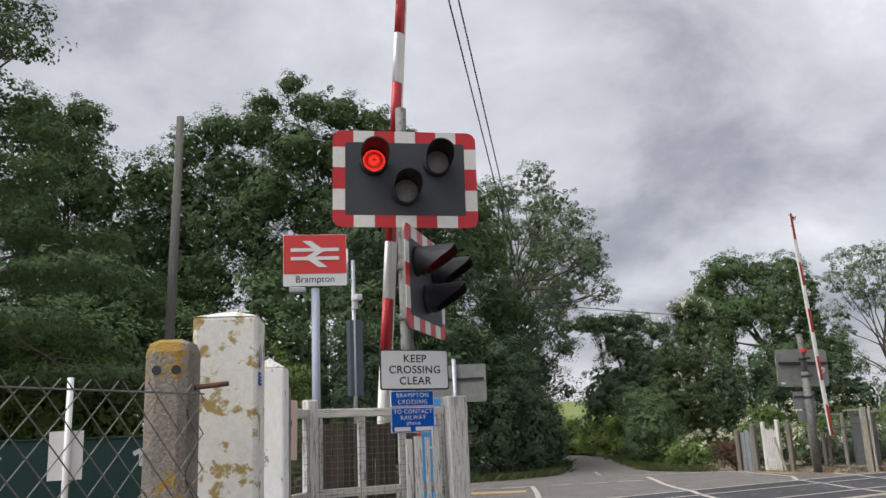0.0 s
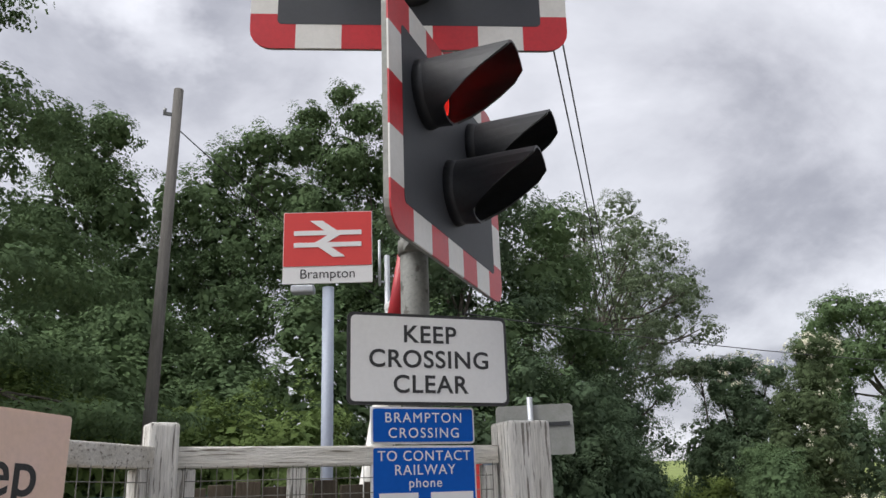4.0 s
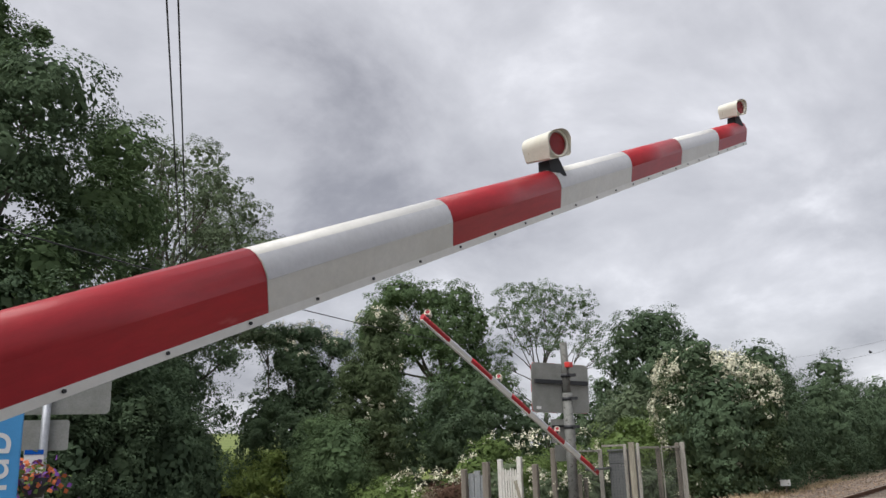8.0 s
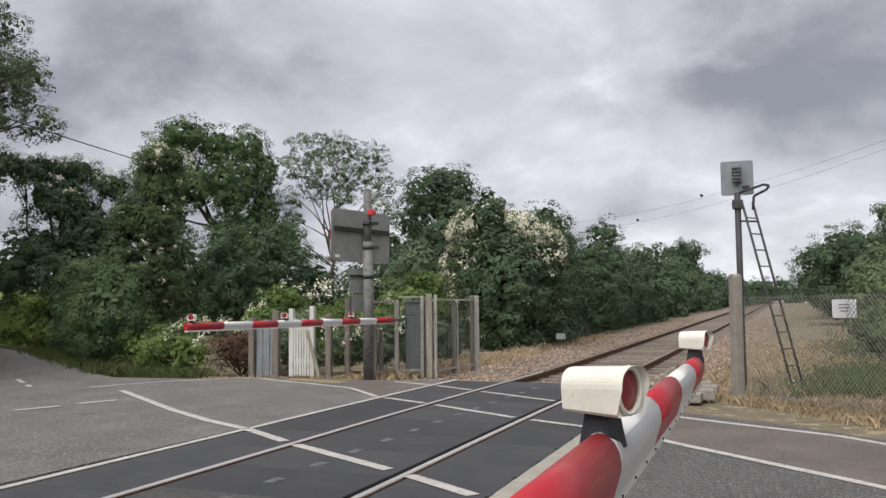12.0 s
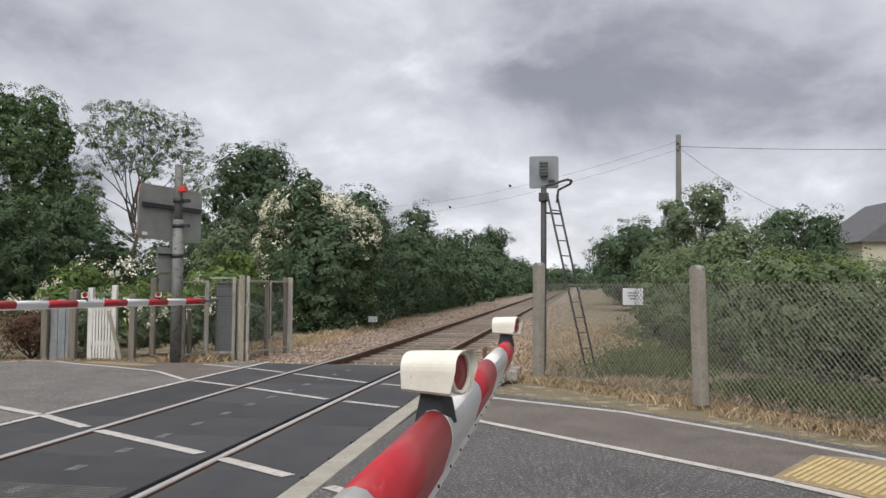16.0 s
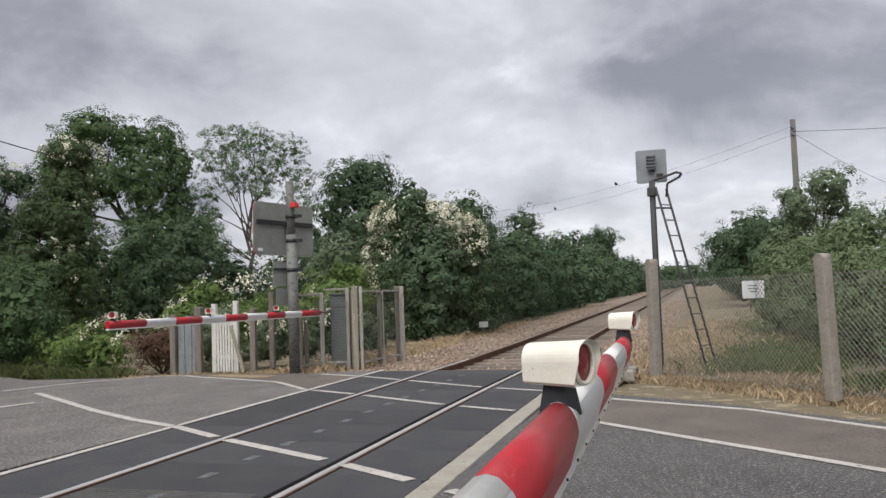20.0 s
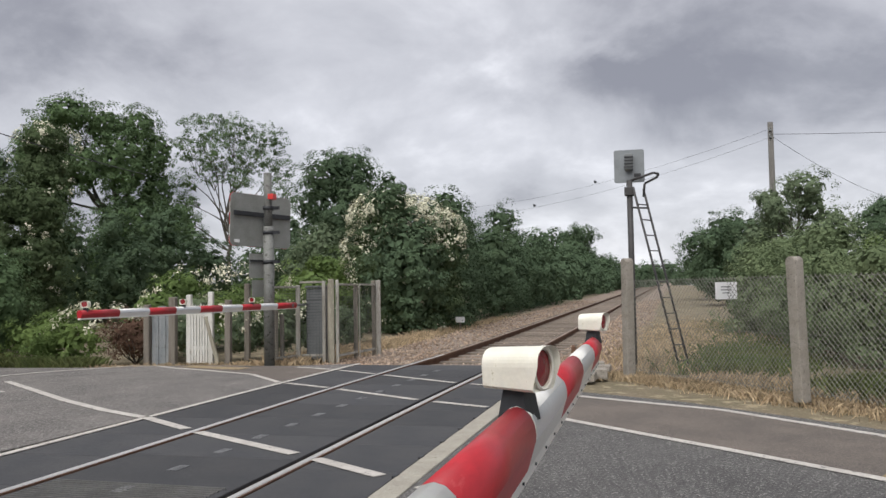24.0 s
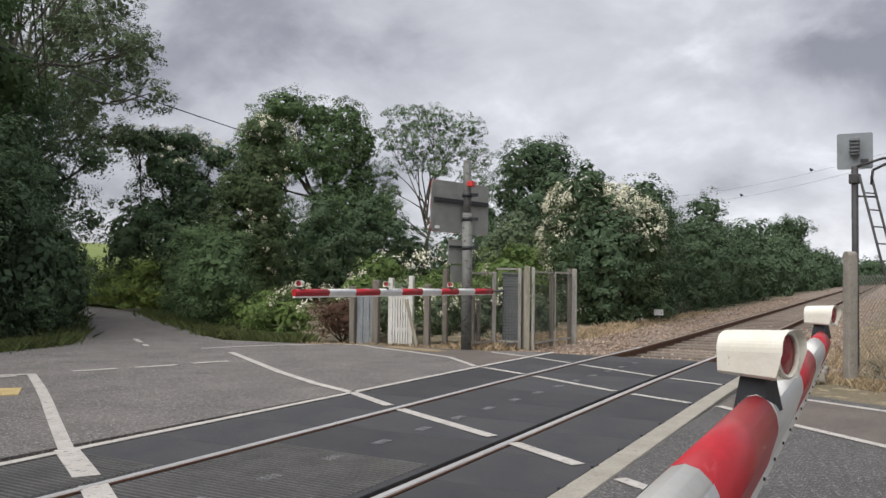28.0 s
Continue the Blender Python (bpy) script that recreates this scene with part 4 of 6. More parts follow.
def barrier(name, m, label, edges, hw, hh, lift, lamps, first_white, turn, lamp_scale=1.0, lamp_mat=None):
    """The boom lies along local +x from the pivot; edges are where the stripes change."""
    t = empty(name, m, label, "barrier")
    def size(s):
        f = s / edges[-1]
        return hw * (1 - 0.10 * f), hh * (1 - 0.06 * f)
    white = first_white
    for s0, s1 in zip(edges, edges[1:]):
        bm = B()
        boom_piece(bm, s0 + 0.0006, s1 - 0.0006, *size(s0), *size(s1), lift)
        part("boom_section", bm, BOOM_WHITE if white else BOOM_RED, t, "white boom section" if white else "red boom section")
        if white and s0 > 0:
            bm = B()
            for sg in (-1, 1):
                rows = []
                for u in (s0 + 0.002, s1 - 0.002):
                    w, h = size(u)
                    arc = [(w * 0.97, h * 0.02)] + [(w * math.cos(radians(a)), h * 0.2 + h * 0.74 * math.sin(radians(a))) for a in (0, 15, 30, 42)]
                    rows.append([bm.verts.new((u, sg * (y + 0.0012), z + lift + 0.0004)) for y, z in arc])
                for k in range(4):
                    bm.faces.new((rows[0][k], rows[1][k], rows[1][k + 1], rows[0][k + 1])).smooth = True
            bmesh.ops.recalc_face_normals(bm, faces=bm.faces[:])
            part("reflective_band", bm, BOOM_FOIL, t, "silvery reflective band")
        white = not white
    foot, fz = hw * 0.45 + 0.0015, lift - hh * 0.88
    part("flange", prism(B(), [(-foot, -0.006), (foot, -0.006), (foot, 0.010), (-foot, 0.010)], edges[-1] - edges[0], Matrix.Translation((edges[0], 0, fz)) @ pose(0, 0, 0, 0, 0, -90)), BOOM_WHITE, t, "white foot flange")
    s = edges[0] + 0.1
    while s < edges[-1]:
        bm = B()
        tube(bm, (s, -foot + 0.004, fz + 0.002), (s, -foot - 0.003, fz + 0.002), 0.0027, seg=8)
        part("bolt", bm, BLACK, t)
        s += 0.155
    for s in lamps:
        w, h = size(s)
        top = lift + h * 0.94
        k = lamp_scale
        lamp = part("lamp_body", lamp_body(k), lamp_mat or CREAM, t, "cream plastic boom lamp", Matrix.Translation((s, 0, top - 0.016 * k)) @ pose(0, 0, 0, 0, 0, turn))
        bm = B()
        foot = [bm.verts.new((x * w * k, y * w * k, z * k)) for z, w in ((-0.012, 0.029), (0.044, 0.021)) for x, y in ((-1, -1), (1, -1), (1, 1), (-1, 1))]
        for q in ((3, 2, 1, 0), (4, 5, 6, 7), (0, 1, 5, 4), (1, 2, 6, 5), (2, 3, 7, 6), (3, 0, 4, 7)):
            bm.faces.new([foot[n] for n in q])
        part("lamp_foot", bm, BLACK, lamp)
        part("red_lens", disc(B(), (0, -0.047 * k, 0.083 * k), 0.033 * k, 20, 0.008 * k), RED_LENS, lamp, "dark red lens")
        bm = B()
        for n in range(20):
            a0, a1 = 2 * math.pi * n / 20, 2 * math.pi * (n + 1) / 20
            tube(bm, (0.037 * k * math.cos(a0), -0.05 * k, 0.083 * k + 0.037 * k * math.sin(a0)), (0.037 * k * math.cos(a1), -0.05 * k, 0.083 * k + 0.037 * k * math.sin(a1)), 0.004 * k, seg=6, caps=False)
        part("lens_rim", bm, CREAM, lamp)
    return t


def lamp_body(k):
    bm = B()
    out = []
    for a in range(0, 181, 9):
        out.append((0.047 * math.copysign(abs(math.cos(radians(a))) ** 0.7, math.cos(radians(a))), 0.088 + 0.035 * math.sin(radians(a)) ** 0.8))
    out += [(-0.044, 0.048), (-0.039, 0.043), (0.039, 0.043), (0.044, 0.048)]
    a = [bm.verts.new((x * k, -0.062 * k if z > 0.06 else -0.05 * k, z * k)) for x, z in out]
    b = [bm.verts.new((x * k * 0.90, 0.052 * k, (z * 0.96 + (0.006 if z < 0.06 else 0.0)) * k)) for x, z in out]
    c = [bm.verts.new((x * k * 0.86, -0.046 * k, (0.083 + (z - 0.083) * 0.86) * k)) for x, z in out]
    n = len(out)
    for i in range(n):
        j = (i + 1) % n
        f = bm.faces.new((a[i], b[i], b[j], a[j]))
        f.smooth = False
        bm.faces.new((a[i], a[j], c[j], c[i]))
    bm.faces.new(b)
    bm.faces.new(c[::-1])
    bmesh.ops.recalc_face_normals(bm, faces=bm.faces[:])
    return bm


PIVOT = (-4.632, 0.232, 0.919)
EDGES = [-0.35] + [0.945 + 0.552 * k for k in range(7)] + [4.79]
near_arm = barrier("level_crossing_barrier", pose(*PIVOT), "red and white striped barrier arm with lamps on top", EDGES, 0.034, 0.0635, 0.0065, (2.63, 4.71), True, -19.0, 0.93)
far_edges = [-0.15] + [0.53 + 0.555 * k for k in range(8)] + [5.05]
far_arm = barrier("level_crossing_barrier", pose(9.12, 6.2, 0.95, 0, 0, 180), "red and white striped barrier arm across the far road", far_edges, 0.038, 0.054, 0.0, (1.31, 3.11, 4.95), False, 112.0, 0.95)


def machine(x, y, turn, label, k=1.0):
    t = empty("barrier_machine", pose(x, y, -0.02, 0, 0, turn), label, "barrier machine")
    part("cabinet", box(B(), (0, 0, 0.5 * k), (0.38, 0.46, 1.0 * k), bevel=0.02), CABINET, t, "grey steel cabinet")
    part("door", box(B(), (0, -0.236, 0.5 * k), (0.33, 0.012, 0.88 * k), bevel=0.004), CABINET, t)
    part("lid", box(B(), (0, 0, 1.02 * k), (0.42, 0.50, 0.04), bevel=0.012), CABINET, t)
    part("door_handle", box(B(), (0.13, -0.25, 0.55 * k), (0.02, 0.02, 0.09), bevel=0.004), BLACK, t)
    part("door_seam", box(B(), (0, -0.2425, 0.84 * k), (0.32, 0.004, 0.008)), BLACK, t)
    return t


near_machine = machine(-4.95, 0.62, 0, "grey steel barrier machine behind the white gate")
bm = B()
box(bm, (-4.84, 0.36, 0.905), (0.14, 0.30, 0.17), bevel=0.01)
tube(bm, (-4.84, 0.17, 0.905), (-4.84, 0.32, 0.905), 0.05, seg=14)
tube(bm, (-4.632, 0.20, 0.919), (-4.632, 0.50, 0.919), 0.03, seg=14)
box(bm, (-4.72, 0.46, 0.919), (0.26, 0.10, 0.12), bevel=0.01)
part("pivot_housing", bm, CABINET, near_machine, m=near_machine.matrix_basis.inverted())
far_machine = machine(10.24, 6.17, -84, "grey steel barrier machine inside a mesh cage", 1.25)
bm = B()
tube(bm, (9.12, 6.16, 0.95), (9.12, 6.34, 0.95), 0.03, seg=14)
tube(bm, (9.10, 6.31, 0.95), (10.06, 6.31, 0.95), 0.02, seg=10)
part("pivot_housing", bm, CABINET, far_machine, m=far_machine.matrix_basis.inverted())

# ---------- near fence and gates ----------
def post(name, label, x, y, top, w, material, cap=0.0, turn=0.0, d=None, lean=(0, 0), round_by=0.012, cap_material=None):
    t = empty(name, pose(x, y, -0.05, lean[0], lean[1], turn), label, "post")
    d = d or w
    bm = B()
    h = top + 0.05
    box(bm, (0, 0, h / 2 - cap / 2), (w, d, h - cap), bevel=round_by)
    part("shaft", bm, material, t)
    if cap:
        bm = B()
        base = [bm.verts.new((sx * w * 0.5, sy * d * 0.5, h - cap - 0.004)) for sx, sy in ((-1, -1), (1, -1), (1, 1), (-1, 1))]
        mid = bm.verts.new((0, 0, h))
        for k in range(4):
            bm.faces.new((base[k], base[(k + 1) % 4], mid))
        bm.faces.new(base[::-1])
        part("cap", bm, cap_material or material, t)
    return t


def mesh_panel(bm, p0, p1, z0, z1, pitch=0.05, r=0.0016):
    a, b = Vector((*p0, 0)), Vector((*p1, 0))
    n = int((b - a).length / pitch)
    for k in range(n + 1):
        p = a.lerp(b, k / max(1, n))
        tube(bm, (p.x, p.y, z0), (p.x, p.y, z1), r, seg=4, caps=False)
    m = int((z1 - z0) / pitch)
    for k in range(m + 1):
        z = z0 + (z1 - z0) * k / m
        tube(bm, (a.x, a.y, z), (b.x, b.y, z), r, seg=4, caps=False)


def gate_panel(name, label, p0, p1, top, mats=(WORN_RAIL, WORN_WOOD), mids=1, foot=0.08):
    t = empty(name, Matrix(), label, "gate")
    a, b = Vector(p0), Vector(p1)
    d = (b - a)
    turn = math.degrees(math.atan2(d.y, d.x))
    m = Matrix.Translation((a.x, a.y, 0)) @ pose(0, 0, 0, 0, 0, turn)
    L = d.length
    part("top_rail", box(B(), (L / 2, 0, top - 0.035), (L, 0.055, 0.07), m, 0.006), mats[0], t)
    part("middle_rail", box(B(), (L / 2, 0, top * 0.52), (L, 0.045, 0.07), m, 0.006), mats[0], t)
    part("bottom_rail", box(B(), (L / 2, 0, foot + 0.04), (L, 0.05, 0.08), m, 0.006), mats[0], t)
    for k in range(mids + 2):
        f = k / (mids + 1)
        x = 0.035 + (L - 0.07) * f
        part("stile", box(B(), (x, 0.002, (top - 0.07 + foot) / 2), (0.06, 0.045, top - 0.075 - foot), m, 0.006), mats[1], t)
    bm = B()
    q0, q1 = m @ Vector((0.03, -0.026, 0)), m @ Vector((L - 0.03, -0.026, 0))
    mesh_panel(bm, (q0.x, q0.y), (q1.x, q1.y), foot + 0.06, top - 0.06)
    part("wire_mesh", bm, WIRE_GALV, t, "galvanised square wire mesh")
    return t


post("gate_post", "thick weathered white timber gate post beside the barrier", -4.095, -0.16, 1.486, 0.178, WORN_WOOD, turn=-2)
post("gate_post", "weathered white timber post beside the wire mesh gate", -5.44, -0.19, 1.474, 0.10, WORN_WOOD, turn=10)
post("gate_post", "weathered white timber post at the end of the wire mesh gate", -6.40, -1.34, 1.50, 0.09, WORN_WOOD, turn=-30)
gate_panel("mesh_gate", "weathered white timber gate filled with wire mesh", (-5.385, -0.14), (-4.19, -0.13), 1.40, mids=2)
gate_panel("mesh_gate", "weathered white timber gate filled with wire mesh", (-6.35, -1.27), (-5.48, -0.25), 1.395, mids=1)
screen = empty("timber_screen", pose(0, 0, -0.02), "brown weathered board screen behind the wire mesh gate", "fence")
for k in range(8):
    part("board", box(B(), (-5.30 + k * 0.098, 0.08 + 0.006 * (k % 2), 0.66), (0.09, 0.018, 1.26 + 0.02 * (k % 3)), bevel=0.003), BROWN_WOOD, screen)
for z in (0.35, 1.05):
    part("rail", box(B(), (-4.96, 0.115, z), (0.8, 0.03, 0.07), bevel=0.004), BROWN_WOOD, screen)
pale = empty("board_fence", pose(0, 0, -0.02), "white weathered vertical boards under the blue sign", "fence")
for x, w, h in ((-4.56, 0.062, 1.15), (-4.475, 0.075, 1.17), (-4.385, 0.04, 1.16), (-4.30, 0.075, 1.22)):
    part("board", box(B(), (x, -0.185, h / 2), (w, 0.022, h), bevel=0.004), WORN_WOOD, pale)
part("rail", box(B(), (-4.43, -0.165, 0.42), (0.36, 0.018, 0.06), bevel=0.003), WORN_WOOD, pale)
kc = plate_sign("keep_clear_sign", "faded pink board with black lettering tied to the wire gate", pose(-5.89, -0.875, 1.238, 0, 1.5, 48.0), 0.55, 0.43, PINK_BOARD, PINK_BOARD, 0.006, 0.004)
words("lettering", "Keep", 0.165, INK, kc, text_at(0, 0.06), wide=1.02, bold=0.0012)
words("lettering", "clear", 0.165, INK, kc, text_at(0, -0.085), wide=1.02, bold=0.0012)
lichen_post = post("timber_post", "tall white timber post spotted with yellow lichen", -7.13, -4.47, 1.498, 0.17, WHITE_POST, cap=0.022, turn=-22)
post("timber_post", "white painted timber post with a worn pyramid top", -6.704, -3.383, 1.482, 0.142, CLEAN_POST, cap=0.04, turn=-24, cap_material=WORN_WOOD)
cpost = post("concrete_post", "old concrete fence post with lichen and bolt holes", -7.32, -4.71, 1.385, 0.112, LICHEN_CONCRETE, turn=-26, round_by=0.03)
c2 = post("concrete_post", "brown weathered concrete fence post behind a white post", -6.602, -3.19, 1.378, 0.088, LICHEN_CONCRETE, turn=-24)
for dx in (-0.022, 0.022):
    bm = B()
    tube(bm, (dx, -0.0575, 1.362), (dx, -0.050, 1.362), 0.0105, seg=14)
    part("bolt_hole", bm, BLACK, cpost)
bm = B()
tube(bm, (0.05, -0.02, 1.322), (0.135, -0.03, 1.328), 0.006, seg=8)
part("iron_pin", bm, RUST, cpost)
part("blue_plate", box(B(), (0.0865, -0.05, 1.357), (0.003, 0.05, 0.034), bevel=0.001), SIGN_BLUE, lichen_post, "small blue plate")
for z in (1.366, 1.357, 1.348):
    part("print_bar", box(B(), (0.0885, -0.05, z), (0.002, 0.034, 0.003)), SIGN_WHITE, lichen_post, "line of small white print")
bm = B()
for n in range(18):
    a0, a1 = 2 * math.pi * n / 18, 2 * math.pi * (n + 1) / 18
    tube(bm, (0.086, -0.05 + 0.017 * math.cos(a0), 1.415 + 0.026 * math.sin(a0)), (0.086, -0.05 + 0.017 * math.cos(a1), 1.415 + 0.026 * math.sin(a1)), 0.0035, seg=6, caps=False)
part("iron_ring", bm, GALV, lichen_post)


def chain_link(name, label, p0, p1, z0, z1, pitch=0.055, r=0.0017, off=0.0):
    a, b = Vector((*p0, 0)), Vector((*p1, 0))
    L, H = (b - a).length, z1 - z0
    bm = B()
    d = (b - a).normalized()
    nrm = Vector((-d.y, d.x, 0))
    for sg in (-1, 1):
        u = -H
        while u < L + H:
            s0, s1 = (u, u + H * 0.9) if sg > 0 else (u + H * 0.9, u)
            za, zb = z0, z1
            lo, hi = 0.0, L
            def clip(sa, za, sb, zb):
                if sa == sb:
                    return None
                t0, t1 = 0.0, 1.0
                for lim, side in ((0.0, 1), (L, -1)):
                    fa, fb = side * (sa - lim), side * (sb - lim)
                    if fa < 0 and fb < 0:
                        return None
                    if fa < 0:
                        t0 = max(t0, fa / (fa - fb))
                    elif fb < 0:
                        t1 = min(t1, fa / (fa - fb))
                if t1 - t0 < 0.02:
                    return None
                return sa + (sb - sa) * t0, za + (zb - za) * t0, sa + (sb - sa) * t1, za + (zb - za) * t1
            c = clip(s0, za, s1, zb)
            if c:
                p = a + d * c[0] + nrm * (off + sg * r * 0.6)
                q = a + d * c[2] + nrm * (off + sg * r * 0.6)
                tube(bm, (p.x, p.y, c[1]), (q.x, q.y, c[3]), r, seg=4, caps=False)
            u += pitch
    t = empty(name, Matrix(), label, "fence")
    part("diamond_mesh", bm, WIRE_GALV, t, "diamond wire mesh")
    for z in (z0 + 0.03, (z0 + z1) / 2, z1 - 0.02):
        p, q = a + nrm * off, b + nrm * off
        part("line_wire", tube(B(), (p.x, p.y, z), (q.x, q.y, z), 0.0022, seg=6), WIRE_GALV, t)
    return t


chain_link("chain_link_fence", "old diamond wire fence fixed to a concrete post", (-9.6, -6.4), (-7.272, -4.782), 0.0, 1.275, 0.068, 0.0017, -0.012)
bm = B()
for k in range(60):
    a0, a1 = k * 0.9, (k + 1) * 0.9
    z0, z1 = 0.05 + k * 0.0205, 0.05 + (k + 1) * 0.0205
    tube(bm, (0.062 + 0.012 * math.cos(a0), -0.06 + 0.012 * math.sin(a0), z0), (0.062 + 0.012 * math.cos(a1), -0.06 + 0.012 * math.sin(a1), z1), 0.002, seg=5, caps=False)
part("twisted_wire", bm, WIRE_DARK, cpost, "dark twisted wire end of the fence")
chain_link("chain_link_fence", "dark bent diamond wire fence behind the white posts", (-6.60, -3.13), (-6.43, -2.05), 0.0, 1.27, 0.05, 0.0024)
post("red_stake", "faded red painted timber stake beside the wire fence", -6.475, -1.868, 1.278, 0.052, BOOM_RED, turn=-20, lean=(0, 3))

# ---------- station side, left of the road beyond the railway ----------
station = empty("station_sign", pose(-3.35, 5.62, -0.08, 0, 0, -21.6), "red and white station name sign on a blue grey post", "sign")
bm = B()
tube(bm, (0.0, 0.02, 0), (0.0, 0.02, 3.6), 0.065, seg=16)
part("post", bm, BLUE_GREY, station)
part("backing", prism(B(), rounded(1.0, 0.835, 0.01), 0.03, Matrix.Translation((0, -0.06, 4.05))), SIGN_WHITE, station)
part("red_panel", box(B(), (0, -0.063, 4.145), (0.985, 0.008, 0.63)), SIGN_RED, station, "red panel")
bm = B()
for z in (4.215, 4.075):
    box(bm, (0, -0.0715, z), (0.76, 0.008, 0.055))
part("emblem", bm, SIGN_WHITE, station, "white double line emblem")
bm = B()
for pts in ([(-0.20, 4.36), (-0.06, 4.36), (0.16, 4.2), (0.02, 4.2)], [(-0.16, 4.09), (-0.02, 4.09), (0.16, 4.2), (0.02, 4.2)], [(-0.16, 4.09), (-0.02, 4.09), (0.20, 3.93), (0.06, 3.93)]):
    prism(bm, pts, 0.008, Matrix.Translation((0, -0.0765, 0)))
part("emblem_arrow", bm, SIGN_WHITE, station, "white arrow strokes")
words("lettering", "Brampton", 0.155, INK, station, Matrix.Translation((0, -0.064, 3.735)) @ UPRIGHT)
part("lamp_bracket", box(B(), (-0.28, 0.02, 3.58), (0.26, 0.16, 0.09), bevel=0.02), GALV, station)

cctv = empty("camera_mast", pose(-2.35, 6.5, -0.08), "grey steel mast with a small camera on top", "mast")
bm = B()
tube(bm, (0, 0, 0), (0, 0, 4.3), 0.035, seg=12)
tube(bm, (-0.10, 0, 3.9), (-0.10, 0, 4.5), 0.018, seg=8)
tube(bm, (-0.10, 0, 3.95), (0, 0, 3.95), 0.014, seg=8)
part("mast", bm, GALV, cctv)
bm = B()
box(bm, (0.02, -0.1, 3.62), (0.12, 0.26, 0.10), bevel=0.02)
box(bm, (0.0, -0.05, 3.5), (0.08, 0.08, 0.14), bevel=0.01)
part("camera_head", bm, SIGN_WHITE, cctv, "white camera head")
part("grey_box", box(B(), (0.03, 0.05, 2.6), (0.24, 0.16, 1.3), bevel=0.01), SLATE_PAINT, cctv, "dark slate control box")


def sign_backs():
    t = empty("road_sign", pose(0.63, 8.42, -0.08, 0, 0, -33.5), "back of two grey road signs on a galvanised post", "sign")
    bm = B()
    tube(bm, (0, 0, 0), (0, 0, 2.78), 0.045, seg=14)
    part("post", bm, GALV, t)
    part("upper_plate", prism(B(), rounded(1.2, 0.77, 0.06), 0.01, Matrix.Translation((0.05, 0.06, 2.28))), SIGN_BACK, t, "grey back of a sign plate")
    part("lower_plate", prism(B(), rounded(0.62, 0.33, 0.03), 0.01, Matrix.Translation((-0.07, 0.06, 1.67))), SIGN_BACK, t, "grey back of a smaller plate")
    part("channel", box(B(), (0.05, 0.045, 2.36), (1.1, 0.02, 0.06)), BLACK, t)
    part("notice", prism(B(), rounded(0.2, 0.3, 0.01), 0.006, Matrix.Translation((-0.08, -0.06, 1.36))), SIGN_WHITE, t, "small white and blue notice")
    part("notice_head", box(B(), (-0.08, -0.064, 1.49), (0.19, 0.004, 0.05)), SIGN_BLUE, t)
    return t


sign_backs()
g = np.random.default_rng(5)
pts = np.array([0.50, 8.28, 1.12]) + g.normal(size=(260, 3)) * [0.16, 0.12, 0.11]
basket = empty("hanging_basket", pose(0, 0, 0), "hanging basket with orange and purple flowers", "flowers")
for nm, mt, sl in (("foliage", LEAF_LIGHT, slice(0, 100)), ("orange_flowers", mat("orange_petals", (0.62, 0.16, 0.05), 0.6), slice(100, 180)), ("purple_flowers", mat("purple_petals", (0.20, 0.06, 0.34), 0.6), slice(180, 260))):
    n = len(pts[sl])
    ob = tagged(new(nm, leaves(nm, (pts[sl], unit(g.normal(size=(n, 3))), np.full(n, 0.07)), mt, 9, slim=0.9)), kind="stuff")
    ob.parent = basket
bm = B()
tube(bm, (0.50, 8.28, 0.94), (0.50, 8.28, 1.14), 0.08, 0.17, 14)
tube(bm, (0.50, 8.28, 1.10), (0.62, 8.42, 1.12), 0.012, seg=6)
part("bowl", bm, BLACK, basket)

hub = empty("information_hut", pose(-0.78, 6.78, -0.08, 0, 0, -25), "bright blue information board with white lettering", "information board")
part("panel", box(B(), (0, 0, 0.95), (0.66, 0.16, 1.9), bevel=0.015), HUB_BLUE, hub)
words("lettering", "n hub", 0.42, SIGN_WHITE, hub, Matrix.Translation((0.12, -0.084, 1.15)) @ pose(0, 0, 0, 90, -90, 0))
part("red_strip", box(B(), (-0.25, -0.083, 0.95), (0.10, 0.006, 1.8)), SIGN_RED, hub)

bank = empty("clothing_bank", pose(-7.26, 8.59, -0.1, 0, 0, 8), "dark green metal clothing bank with white shirt symbols", "clothing bank")
part("body", box(B(), (0, 0, 0.72), (6.0, 1.3, 1.44), bevel=0.02), GREEN_HUT, bank)
part("lid", box(B(), (0, 0, 1.455), (6.06, 1.36, 0.03), bevel=0.008), GREEN_HUT, bank)
for k in range(5):
    part("door", box(B(), (-2.36 + k * 1.18, -0.653, 0.68), (1.06, 0.01, 1.15), bevel=0.004), GREEN_HUT, bank)
for x in (-1.78, -0.62, 0.54, 1.72):
    bm = B()
    prism(bm, [(-0.09, -0.14), (0.09, -0.14), (0.09, 0.06), (0.17, 0.02), (0.2, 0.09), (0.08, 0.15), (-0.08, 0.15), (-0.2, 0.09), (-0.17, 0.02), (-0.09, 0.06)], 0.004, Matrix.Translation((x, -0.663, 1.12)))
    part("shirt_symbol", bm, SIGN_WHITE, bank, "white shirt symbol")
sg = empty("small_sign", pose(-7.2, 0.25, -0.08, 0, 0, -10), "white sign plate on a thin white pole", "sign")
bm = B()
tube(bm, (0, 0, 0), (0, 0, 1.78), 0.024, seg=10)
part("pole", bm, SIGN_WHITE, sg)
part("plate", box(B(), (-0.01, 0.03, 1.2), (0.24, 0.008, 0.36)), SIGN_WHITE, sg)
lampost = empty("lamp_post", pose(-7.95, 1.9, -0.08), "slim dark lamp post with a small round lamp", "lamp post")
bm = B()
